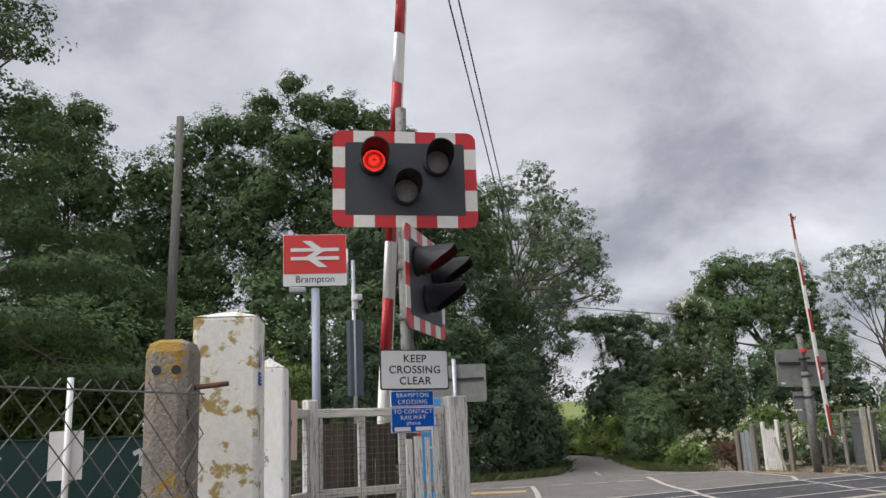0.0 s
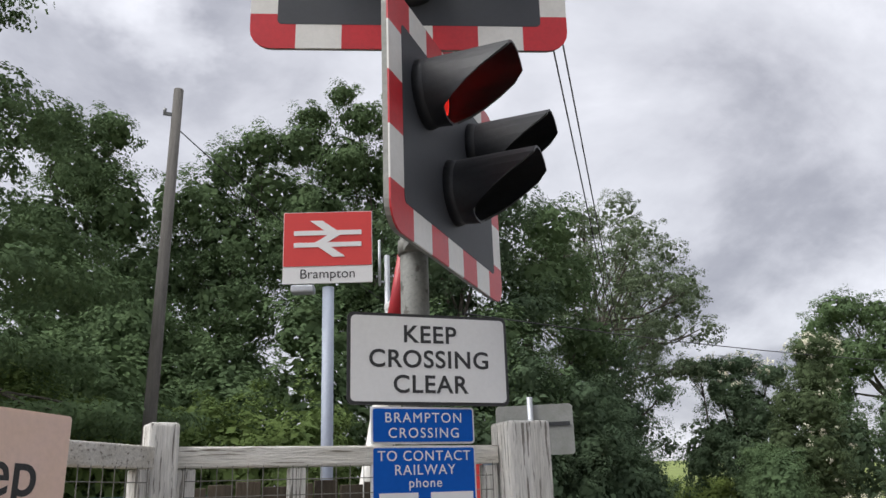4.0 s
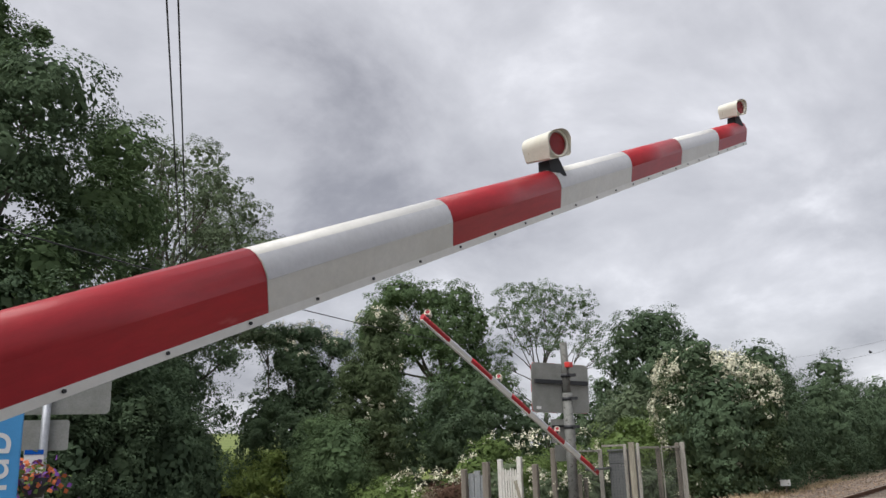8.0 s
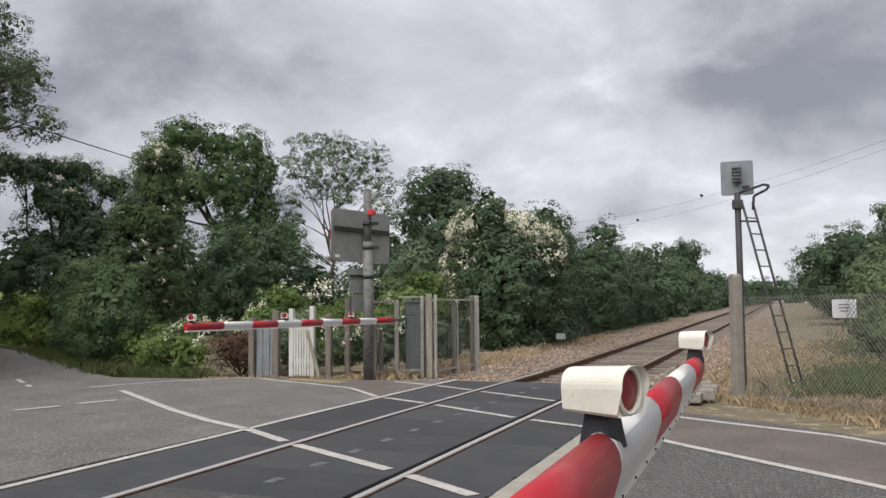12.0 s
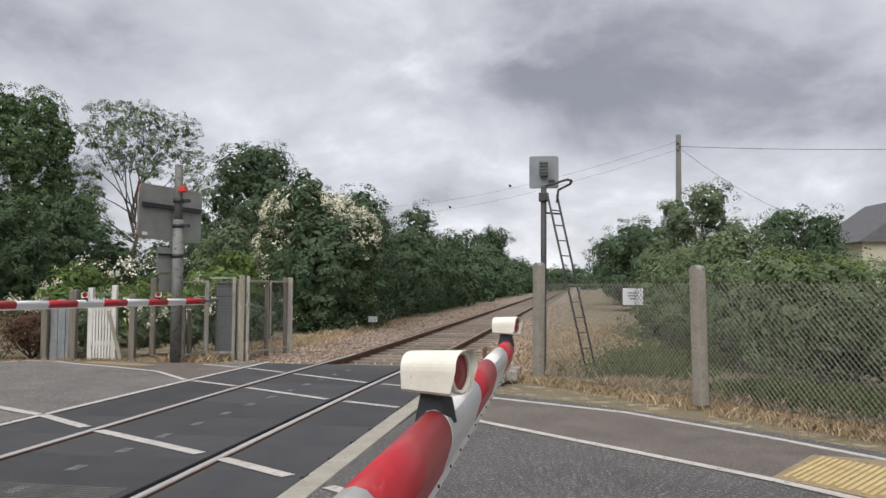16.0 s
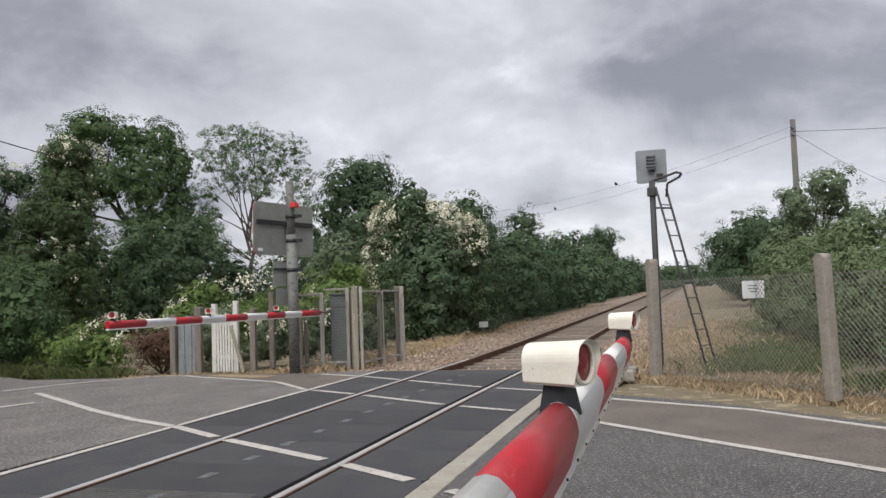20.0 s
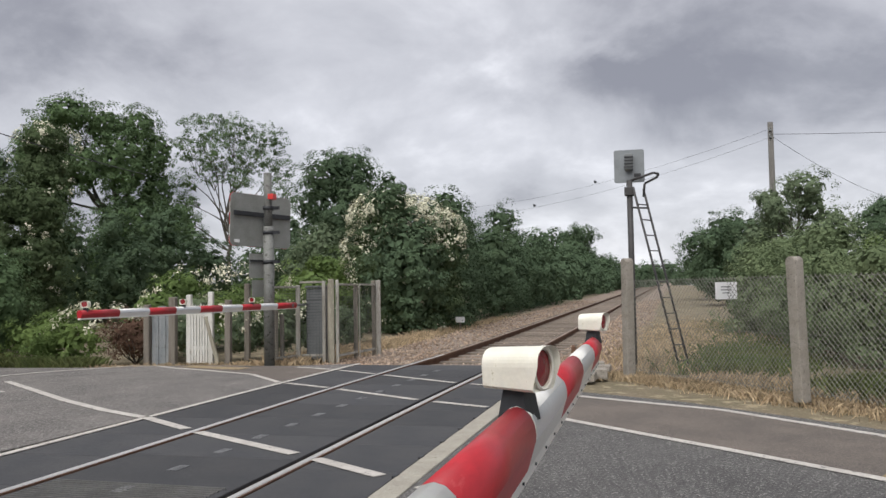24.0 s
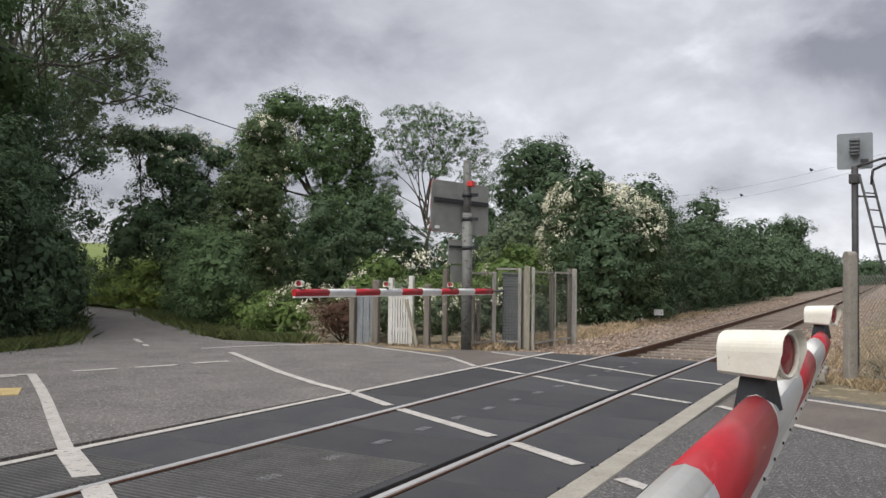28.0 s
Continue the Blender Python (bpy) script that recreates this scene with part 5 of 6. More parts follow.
tube(bm, (0, 0, 0), (0, 0, 2.75), 0.03, seg=10)
tube(bm, (0, 0, 2.75), (0.25, -0.05, 2.95), 0.018, seg=8)
part("pole", bm, CABINET, lampost)
bm = B()
box(bm, (-0.05, 0, 2.98), (0.3, 0.2, 0.06), bevel=0.02)
tube(bm, (-0.12, -0.03, 2.90), (-0.12, -0.03, 2.97), 0.06, 0.09, 14)
part("lamp_head", bm, CABINET, lampost)
rail_arm = empty("swing_barrier", pose(-6.95, -2.75, 0), "galvanised tubular swing barrier between posts", "barrier")
bm = B()
tube(bm, (-0.12, 0.04, 1.09), (0.24, -0.05, 1.10), 0.036, seg=14)
part("bar", bm, GALV, rail_arm)
part("support", box(B(), (0.22, -0.04, 0.55), (0.06, 0.06, 1.12), bevel=0.006), GALV, rail_arm)
mk = empty("marker_plate", pose(-6.62, -2.6, -0.05, 0, 0, -15), "red and white marker plate on a stake", "marker")
bm = B()
box(bm, (0, 0.02, 0.6), (0.05, 0.03, 1.25), bevel=0.004)
part("stake", bm, GREY_WOOD, mk)
part("red_plate", box(B(), (0, -0.003, 1.10), (0.055, 0.008, 0.24), bevel=0.003), SIGN_RED, mk)

# ---------- far side, right of the road ----------
FP = (8.83, 6.45)
far_signal = empty("crossing_signal", pose(*FP, -0.05), "back of a level crossing signal board on a mottled grey post", "crossing signal")
bm = B()
tube(bm, (0, 0, 0), (0, 0, 2.3), 0.085, seg=18)
tube(bm, (0, 0, 2.3), (-0.02, 0.0, 3.18), 0.065, seg=16)
part("post", bm, DULL_GALV, far_signal, "mottled grey steel post")
signal_board(far_signal, Matrix.Translation((0.30, 0.30, 2.42)) @ pose(0, 0, 0, 0, -1.5, 157), w=1.27, h=0.88)
FB = Matrix.Translation((0.30, 0.30, 2.42)) @ pose(0, 0, 0, 0, -1.5, 157)
part("channel", box(B(), (0, 0.055, 0.10), (1.18, 0.03, 0.075), FB, 0.004), BLACK, far_signal, "dark mounting channel")
part("conduit", box(B(), (-0.06, 0.06, -0.06), (0.07, 0.05, 0.34), FB, 0.01), CABINET, far_signal)
part("corner_label", box(B(), (0.52, 0.052, -0.36), (0.10, 0.004, 0.05), FB), SIGN_WHITE, far_signal, "small pale label")
for z in (2.6, 2.2, 1.72):
    bm = B()
    clamp(bm, 0, 0, z, 0.08)
    part("clamp", bm, BLACK, far_signal)
part("red_box", box(B(), (-0.06, -0.10, 2.78), (0.13, 0.10, 0.09), bevel=0.01), SIGN_RED, far_signal, "small red junction box")
part("lower_plate", prism(B(), rounded(0.52, 0.40, 0.02), 0.01, pose(0.02, 0.13, 1.66, 0, 0, -23)), SIGN_BACK, far_signal, "grey back of a smaller plate")
part("lower_plate", prism(B(), rounded(0.46, 0.28, 0.02), 0.01, pose(0.06, 0.13, 1.29, 0, 0, -23)), SIGN_BACK, far_signal, "grey back of a smaller plate")
part("lower_channel", box(B(), (0, 0, 0), (0.5, 0.02, 0.035), pose(0.01, 0.115, 1.74, 0, 0, -23)), BLACK, far_signal)


BLUE_BOARD = mat("blue_grey_board", (0.20, 0.22, 0.235), 0.9, var=0.4, scale=6, bump=0.8, bscale=40, second=(0.30, 0.31, 0.31), spots=(0.12, 0.12, 0.11), stretch=(3, 3, 0.4))
SIGNAL_GREY = mat("signal_grey", (0.24, 0.26, 0.27), 0.6, var=0.2, scale=5, bump=0.1)


def far_cage():
    def upright(x, y, h, w, material, label="weathered timber post of the mesh cage"):
        post("timber_post", label, x, y, h, w, material, turn=18)
    upright(9.86, 6.43, 1.29, 0.075, FADED_WOOD, "thin weathered white post of the mesh cage")
    upright(9.93, 5.97, 1.36, 0.06, FADED_WOOD, "thin weathered white post of the mesh cage")
    upright(9.97, 5.89, 1.31, 0.07, GREY_WOOD)
    upright(9.74, 5.75, 1.385, 0.10, LICHEN_WOOD)
    upright(9.79, 5.66, 1.37, 0.055, FADED_WOOD, "thin weathered white post of the mesh cage")
    upright(10.71, 5.69, 1.28, 0.08, GREY_WOOD)
    upright(10.74, 5.63, 1.29, 0.025, FADED_WOOD, "thin weathered white post of the mesh cage")
    upright(11.50, 5.64, 1.37, 0.075, GREY_WOOD)
    upright(11.60, 5.58, 1.375, 0.095, FADED_WOOD, "white painted end post of the mesh cage")
    upright(9.30, 6.57, 0.87, 0.075, GREY_WOOD)
    upright(9.40, 6.51, 0.80, 0.07, GREY_WOOD)
    for a, b, top, z1 in (((9.86, 6.39), (9.93, 6.0), 1.36, 1.33), ((9.82, 5.66), (10.68, 5.66), 1.31, 1.28), ((10.76, 5.63), (11.46, 5.60), 1.31, 1.28), ((8.95, 6.5), (9.82, 6.44), 1.28, 1.25)):
        t = empty("mesh_fence", Matrix(), "square wire mesh panel round the barrier machine", "fence")
        d = Vector(b) - Vector(a)
        m = pose(a[0], a[1], 0, 0, 0, math.degrees(math.atan2(d.y, d.x)))
        part("top_rail", box(B(), (d.length / 2, 0, top - 0.02), (d.length, 0.035, 0.035), m, 0.004), FADED_WOOD, t)
        part("bottom_rail", box(B(), (d.length / 2, 0, 0.07), (d.length, 0.03, 0.04), m, 0.004), FADED_WOOD, t)
        bm = B()
        mesh_panel(bm, a, b, 0.09, z1, 0.05, 0.0022)
        part("wire_mesh", bm, WIRE_DARK, t, "dark square wire mesh")


far_cage()


def white_gate():
    t = empty("picket_gate", pose(9.07, 7.89, -0.05, 0, 0, -82), "white painted picket gate, worn", "gate")
    for k in range(6):
        h = 1.06 - 0.015 * (k % 3)
        part("picket", prism(B(), [(-0.018, 0.05), (0.018, 0.05), (0.018, h - 0.045), (0, h), (-0.018, h - 0.045)], 0.02, Matrix.Translation((-0.125 + k * 0.05, 0, 0))), WHITE_WOOD, t)
    for z in (0.3, 0.88):
        part("rail", box(B(), (0, 0.025, z), (0.34, 0.03, 0.07), bevel=0.004), WHITE_WOOD, t)
    for x, h in ((-0.19, 1.21), (0.20, 1.25)):
        part("post", box(B(), (x, 0.03, h / 2), (0.085, 0.085, h), bevel=0.01), WHITE_WOOD, t)
    part("prop", box(B(), (0, 0, 0.42), (0.06, 0.05, 0.88), pose(0.34, 0.0, 0, 0, -15, 0), 0.005), LICHEN_WOOD, t)
    return t


white_gate()
for x, y, h, w, d in ((9.16, 7.39, 1.06, 0.115, 0.1), (10.15, 7.58, 1.34, 0.095, 0.095), (9.07, 8.40, 1.12, 0.12, 0.12), (9.0, 8.86, 1.0, 0.11, 0.1)):
    post("grey_post", "weathered grey timber stump beside the white gate", x, y, h, w, GREY_WOOD, d=d, turn=10, lean=(1, -2))
t = empty("timber_screen", pose(9.06, 8.60, -0.06, 0, 0, -82), "blue grey weathered board panel beside the white gate", "fence")
for k, h in enumerate((0.98, 1.03, 0.95)):
    part("board", box(B(), (-0.13 + k * 0.13, 0, h / 2), (0.122, 0.025, h), bevel=0.006), BLUE_BOARD, t)
part("rail", box(B(), (0, 0.03, 0.75), (0.40, 0.03, 0.07), bevel=0.004), BLUE_BOARD, t)

# ---------- right-hand fence, signal, poles ----------
FENCE = [(8.1, 0.70), (5.80, -1.15), (3.5, -3.2), (0.5, -6.1)]
for k, (x, y) in enumerate(FENCE):
    h = (1.49, 1.39, 1.4, 1.4)[k]
    p = post("concrete_fence_post", "pale concrete fence post with a rounded top", x, y, h, 0.125, CONCRETE, turn=38, lean=(0, (-0.5, 1.6, 0.6, 0)[k]))
    bm = B()
    tube(bm, (0, -0.062, h + 0.05), (0, 0.062, h + 0.05), 0.0615, seg=18)
    part("rounded_top", bm, CONCRETE, p)
for k in range(3):
    chain_link("chain_link_fence", "diamond wire fence between concrete posts", FENCE[k], FENCE[k + 1], 0.02, 1.26, 0.058, 0.0031, 0.07)
pl = plate_sign("fence_sign", "small white notice plate on the wire fence", pose(6.72, -0.47, 1.10, 0, 0, -128), 0.31, 0.20, SIGN_WHITE, SIGN_WHITE, 0.008, 0.002)
for k, w in enumerate((0.15, 0.15, 0.10)):
    part("print_bar", box(B(), (-0.01, -0.005, 0.045 - 0.035 * k), (w, 0.002, 0.012)), CABINET, pl, "line of grey print")
# the plate is read from the road side
pl.matrix_basis = pose(6.70, -0.50, 1.10, 0, 0, -51)


def railway_signal():
    t = empty("railway_signal", pose(9.35, 0.69, -0.08), "back of a small railway signal on a ladder mast", "railway signal")
    bm = B()
    tube(bm, (0, 0, 0), (0, 0, 2.85), 0.045, seg=14)
    box(bm, (0, 0, 2.68), (0.13, 0.15, 0.13), bevel=0.01)
    part("mast", bm, DARK_STEEL, t, "dark grey steel mast")
    turn = pose(0, 0, 0, 0, 0, -87)
    part("backboard", prism(B(), rounded(0.45, 0.50, 0.03), 0.02, Matrix.Translation((0.06, 0.0, 3.075)) @ turn), SIGNAL_GREY, t, "pale grey back plate")
    part("lamp_unit", box(B(), (0.02, 0.0, 3.13), (0.14, 0.12, 0.24), bevel=0.01), CABINET, t, "dark lamp unit")
    for k in range(4):
        part("louvre", box(B(), (-0.055, 0.0, 3.05 + k * 0.05), (0.02, 0.13, 0.016)), BLACK, t)
    part("number_bar", box(B(), (0.035, -0.12, 2.93), (0.006, 0.10, 0.05)), INK, t, "dark printed mark")
    bm = B()
    p0 = [Vector((-0.12, -0.66, -0.02)), Vector((0.10, -0.80, -0.02))]
    p1 = [Vector((-0.12, -0.06, 2.72)), Vector((0.10, -0.20, 2.72))]
    for a, b in zip(p0, p1):
        tube(bm, a, b, 0.017, seg=8)
    part("ladder_stile", bm, DARK_STEEL, t)
    for k in range(11):
        f = 0.06 + k * 0.085
        bm = B()
        tube(bm, p0[0].lerp(p1[0], f), p0[1].lerp(p1[1], f), 0.010, seg=6)
        part("rung", bm, DARK_STEEL, t)
    bm = B()
    tube(bm, (0, 0, 2.84), (0.0, -0.36, 2.95), 0.018, seg=8)
    tube(bm, (0.0, -0.36, 2.95), (0.02, -0.43, 2.93), 0.018, seg=8)
    tube(bm, (0.02, -0.43, 2.93), (0.04, -0.40, 2.88), 0.018, seg=8)
    tube(bm, (0.04, -0.40, 2.88), (0.08, -0.22, 2.80), 0.018, seg=8)
    tube(bm, (0.08, -0.22, 2.80), (0.10, -0.20, 2.60), 0.018, seg=8)
    part("hand_hoop", bm, DARK_STEEL, t)
    part("ladder_stay", tube(B(), (0.0, -0.26, 2.42), (0, 0, 2.44), 0.014, seg=8), DARK_STEEL, t)


railway_signal()


def trackside():
    for k in range(5):
        x, y = 7.55 + k * 0.34, 1.22 - (k % 2) * 0.12
        t = post("concrete_trough", "old concrete cable trough lid beside the rail", x, y, 0.06 + 0.02 * (k % 3), 0.3, CONCRETE, d=0.24, turn=8 * (k % 3))
    st = empty("trackside_lever", pose(8.15, 1.45, -0.05), "small rusty trackside post with a bracket", "trackside fitting")
    bm = B()
    tube(bm, (0, 0, 0), (0, 0, 0.42), 0.02, seg=8)
    box(bm, (0, 0, 0.34), (0.09, 0.05, 0.13), bevel=0.006)
    part("stake", bm, RUST, st)
    st = empty("marker_board", pose(19.5, 6.0, -0.05), "small white marker board beside the track", "marker")
    bm = B()
    tube(bm, (0, 0, 0), (0, 0, 0.4), 0.02, seg=8)
    part("stake", bm, GREY_WOOD, st)
    part("plate", box(B(), (-0.03, 0, 0.36), (0.01, 0.26, 0.16)), SIGN_WHITE, st)


trackside()


def telegraph(x, y, h, label, lean=(0, 0), r=0.12, arms=()):
    t = empty("telegraph_pole", pose(x, y, -0.1, lean[0], lean[1], 0), label, "telegraph pole")
    bm = B()
    tube(bm, (0, 0, 0), (0, 0, h), r, r * 0.72, 14)
    part("pole", bm, POLE_WOOD, t)
    for z, dx, dy in arms:
        bm = B()
        box(bm, (dx * 0.5, dy * 0.5, z), (0.04 + abs(dx), 0.04 + abs(dy), 0.05))
        tube(bm, (dx, dy, z), (dx, dy, z + 0.09), 0.025, seg=8)
        part("insulator", bm, CABINET, t)
    return t


def cable(label, p0, p1, sag, r):
    p0, p1 = Vector(p0), Vector(p1)
    bm = B()
    n, rings = 18, []
    d = (p1 - p0).normalized()
    u = d.cross(Vector((0, 0, 1))).normalized()
    v = u.cross(d)
    for k in range(n + 1):
        f = k / n
        q = p0.lerp(p1, f)
        q.z -= sag * 4 * f * (1 - f)
        rings.append([bm.verts.new(q + (u * math.cos(a) + v * math.sin(a)) * r) for a in (0, 1.257, 2.513, 3.770, 5.027)])
    for a, b in zip(rings, rings[1:]):
        for i in range(5):
            bm.faces.new((a[i], a[(i + 1) % 5], b[(i + 1) % 5], b[i]))
    return tagged(part("overhead_wire", bm, WIRE), label, "cable", "overhead wires")


telegraph(-4.95, 9.55, 7.75, "leaning weathered wooden telegraph pole by the station hedge", (0.5, 1.0), 0.105, ((7.3, -0.18, 0.0),))
telegraph(28.3, -3.4, 7.1, "tall wooden telegraph pole among bushes", (0, 0), 0.13, ((6.8, -0.12, 0.05), (6.55, -0.12, 0.05)))

# ---------- trees and hedges ----------
def ellipses(n, rx, ry, z0, z1, size, seed):
    """n leaf masses round an upright axis between z0 and z1."""
    g = random.Random(seed)
    out = []
    for k in range(n):
        f = (k + 0.5) / n
        a = k * 2.4 + g.uniform(-0.4, 0.4)
        w = math.sin(math.pi * (0.15 + 0.75 * f)) ** 0.8
        s = size * g.uniform(0.75, 1.2)
        out.append((rx * w * 0.75 * math.cos(a), ry * w * 0.75 * math.sin(a), z0 + (z1 - z0) * f, s, s, s * g.uniform(0.7, 1.0)))
    return out


def masses(rows):
    """Leaf masses (x, y, z, radius, half height) as ellipsoids."""
    return [(x, y, z, r, r, h) for x, y, z, r, h in rows]


DARK_TREE = "tall dark green broadleaf tree behind the hedge"
tree(DARK_TREE, -6.2, 20.1, 12.2, masses([(-1.11, -0.05, 11.3, 0.96, 0.78), (0.32, -0.14, 11.5, 0.75, 0.71), (-0.28, 0.04, 10.2, 1.16, 1.16), (-1.07, -0.27, 8.2, 1.43, 1.43), (0.75, -0.31, 9.0, 1.05, 1.36), (-0.2, 0, 6.5, 1.78, 1.53), (1.48, 0.4, 7.3, 1.18, 1.5), (-0.1, 0, 4.3, 2.0, 1.6)]), LEAF_MID, leaf=0.14, clump=0.3, seed=1, core=1.4)
tree("open dark tree with sky showing between its branches", -2.4, 20.9, 12.6, masses([(-0.09, 0, 11.2, 0.74, 0.89), (0.83, -0.15, 11.9, 0.83, 0.71), (-0.65, 0.25, 9.9, 1.11, 1.26), (1.19, 0, 10.4, 1.14, 1.14), (0.29, 0.1, 8.5, 1.49, 1.49), (-1.25, 0.4, 7.9, 1.09, 1.43), (1.6, -0.9, 8.4, 1.1, 1.29), (0.1, -0.2, 6.5, 1.77, 1.45), (-1.72, 0.35, 9.8, 0.57, 1.04), (0.1, -0.3, 4.4, 2.0, 1.5)]), LEAF_MID, leaf=0.14, clump=0.28, seed=3, core=1.3)
tree("tall tree with a thin wispy top behind the hedge", 1.8, 19.6, 14.0, masses([(-0.94, 0.46, 13.8, 0.53, 0.41), (-1.78, 0.78, 13.0, 0.72, 0.4), (-0.42, 0.15, 12.9, 0.77, 0.57), (0.6, -0.37, 12.6, 0.85, 0.77), (1.6, -0.94, 12.2, 0.76, 0.56), (-2.17, 0.8, 12.0, 0.9, 0.84), (-0.9, 0.3, 11.3, 1.15, 1.15), (0.68, 0, 11.1, 1.17, 1.17), (2.07, -0.9, 11.1, 0.96, 1.04), (3.0, -1.2, 11.8, 0.37, 0.33), (-1.88, 0.4, 9.6, 1.28, 1.28), (0, 0.37, 9.0, 1.35, 1.55), (1.37, -0.3, 9.0, 1.15, 1.55), (-1.3, 0.3, 7.1, 1.63, 1.3), (0.6, 0, 6.6, 1.6, 1.5)]), LEAF_MID, leaf=0.14, clump=0.26, seed=4, core=1.4)
tree(DARK_TREE, 3.4, 17.0, 11.4, ellipses(11, 2.2, 2.2, 2.5, 9.6, 1.3, 5), LEAF_DARK, leaf=0.16, clump=0.32, seed=5)
tree(DARK_TREE, 6.6, 19.0, 11.0, ellipses(11, 2.2, 2.2, 2.0, 9.6, 1.25, 6), LEAF_MID, leaf=0.16, clump=0.32, seed=6)
tree("tall poplar with loose grey green leaf clusters beside the lane", 12.3, 24.3, 13.4, ellipses(30, 3.5, 3.4, 4.0, 12.2, 0.85, 7) + [(2.6, -2.0, 5.8, 0.8, 0.8, 0.5), (3.4, -2.4, 7.2, 0.7, 0.7, 0.5), (3.1, -2.2, 8.6, 0.8, 0.8, 0.6)], LEAF_GREY, leaf=0.15, clump=0.27, seed=7, trunk=0.22, core=0.25, cover=0.6, inner=0.25)
tree("tall poplar further along the lane with loose leaf clusters", 15.6, 31.9, 15.8, masses([(4.38, -3.2, 12.7, 0.9, 0.75), (4.85, -3.58, 10.95, 0.9, 0.8), (4.13, -3.01, 10.9, 1.4, 1.25), (3.42, -2.46, 13.7, 1.15, 1.0), (4.9, -3.65, 9.7, 0.7, 0.6), (4.22, -3.08, 9.1, 0.8, 0.7), (2.55, -1.84, 15.1, 1.15, 0.9), (3.36, -2.42, 8.0, 0.8, 0.7), (4.3, -3.2, 6.7, 0.65, 0.55), (3.05, -2.2, 11.9, 1.4, 1.4), (2.63, -1.89, 9.2, 1.6, 1.6)]), LEAF_GREY, leaf=0.15, clump=0.27, seed=37, trunk=0.2, lean=(2.6, -1.9), core=0.3, cover=0.6, inner=0.2)
tree("overhanging dark tree beside the lane", 9.4, 19.6, 6.8, [(0, 0, 5.2, 1.5, 1.5, 1.2), (0.6, -0.4, 3.4, 1.0, 1.0, 1.0), (1.5, -1.1, 2.7, 0.4, 0.4, 0.3), (1.6, -1.0, 4.3, 0.5, 0.5, 0.35), (-0.6, 0.4, 3.6, 1.5, 1.5, 1.4), (-0.5, 0.2, 1.8, 0.9, 0.9, 1.2)], LEAF_DARK, leaf=0.12, clump=0.24, seed=18, core=0.6)
tree("dark conifer with drooping feathery branches", -8.9, 11.0, 13.2, [(0.62 * r * math.cos(k * 2.4), 0.62 * r * math.sin(k * 2.4), 2.6 + k * 0.36, 0.42 * r + 0.15, 0.42 * r + 0.15, 0.16) for k, r in ((k, 4.1 * (1.06 - k / 30)) for k in range(29))], LEAF_MID, leaf=0.15, clump=0.17, seed=8, trunk=0.2, core=0.45, gap=1.0)
tree("dark green elder bush between the taller trees", -4.9, 18.4, 7.0, masses([(0.0, 0.0, 5.4, 1.5, 1.2), (-1.4, 0.1, 4.6, 1.5, 1.3), (1.3, 0.2, 4.7, 1.3, 1.2), (0.0, 0.0, 3.2, 2.2, 1.4)]), LEAF_MID, leaf=0.16, clump=0.3, seed=38, core=1.5, name="bush")
hedge("bramble_hedge", "bright green bramble hedge behind the station", [(-16, 12.6), (-7, 12.3), (-0.5, 12.6)], 3.5, 2.2, LEAF_LIGHT, leaf=0.13, seed=21, clump=0.26)
hedge("dark_hedge", "dense dark green hedge at the foot of the trees", [(-15, 15.0), (-4, 15.2), (4.4, 15.5)], 5.9, 2.6, LEAF_MID, leaf=0.2, seed=22, step=1.5, clump=0.4)
hedge("lane_hedge", "dense dark green hedge beside the lane", [(-0.5, 13.4), (3.2, 13.2), (4.7, 13.3), (6.0, 14.7), (7.6, 16.9), (9.6, 19.5), (12.0, 23.6)], 4.4, 1.7, LEAF_DARK, leaf=0.122, seed=23, clump=0.26)
IVY_COLUMN = masses([(0.52, -0.16, 5.64, 0.80, 0.45), (0.48, -0.12, 4.81, 0.80, 0.83), (-0.07, -0.42, 3.62, 0.88, 0.98), (-0.07, -0.41, 2.36, 0.94, 1.01), (0.33, 0.04, 1.1, 1.03, 1.03), (0.25, 0.04, 0.3, 1.16, 0.7), (-0.29, 0.41, 3.89, 0.58, 0.78), (-0.56, 0.43, 2.6, 0.67, 1.01), (-0.39, 0.51, 1.1, 0.78, 1.0)])
tree("ivy covered tree column beside the lane", 15.5, 17.3, 5.6, IVY_COLUMN, LEAF_IVY, leaf=0.10, clump=0.15, cover=0.6, seed=9, core=1.6, gap=1.1)
LEANING = masses([(-1.2, 0.83, 5.91, 0.64, 0.28), (-0.29, 0.64, 5.81, 0.85, 0.5), (0.47, -0.16, 5.81, 0.78, 0.47), (0.99, -1.11, 5.37, 0.70, 0.49), (0, 0.08, 4.88, 1.11, 0.81), (0.55, -0.53, 3.95, 1.06, 1.12), (-0.34, 0.5, 3.23, 0.80, 0.86), (-0.86, 1.02, 2.45, 0.65, 0.68), (0, -0.43, 2.37, 1.14, 1.14), (0.31, -0.87, 1.05, 1.14, 1.1), (0.2, 0.19, 0.4, 0.87, 0.8)])
tree("dark ivy covered tree leaning over the lane", 16.6, 21.8, 5.8, LEANING, LEAF_DARK, leaf=0.128, clump=0.22, seed=10, core=1.5, gap=1.4)
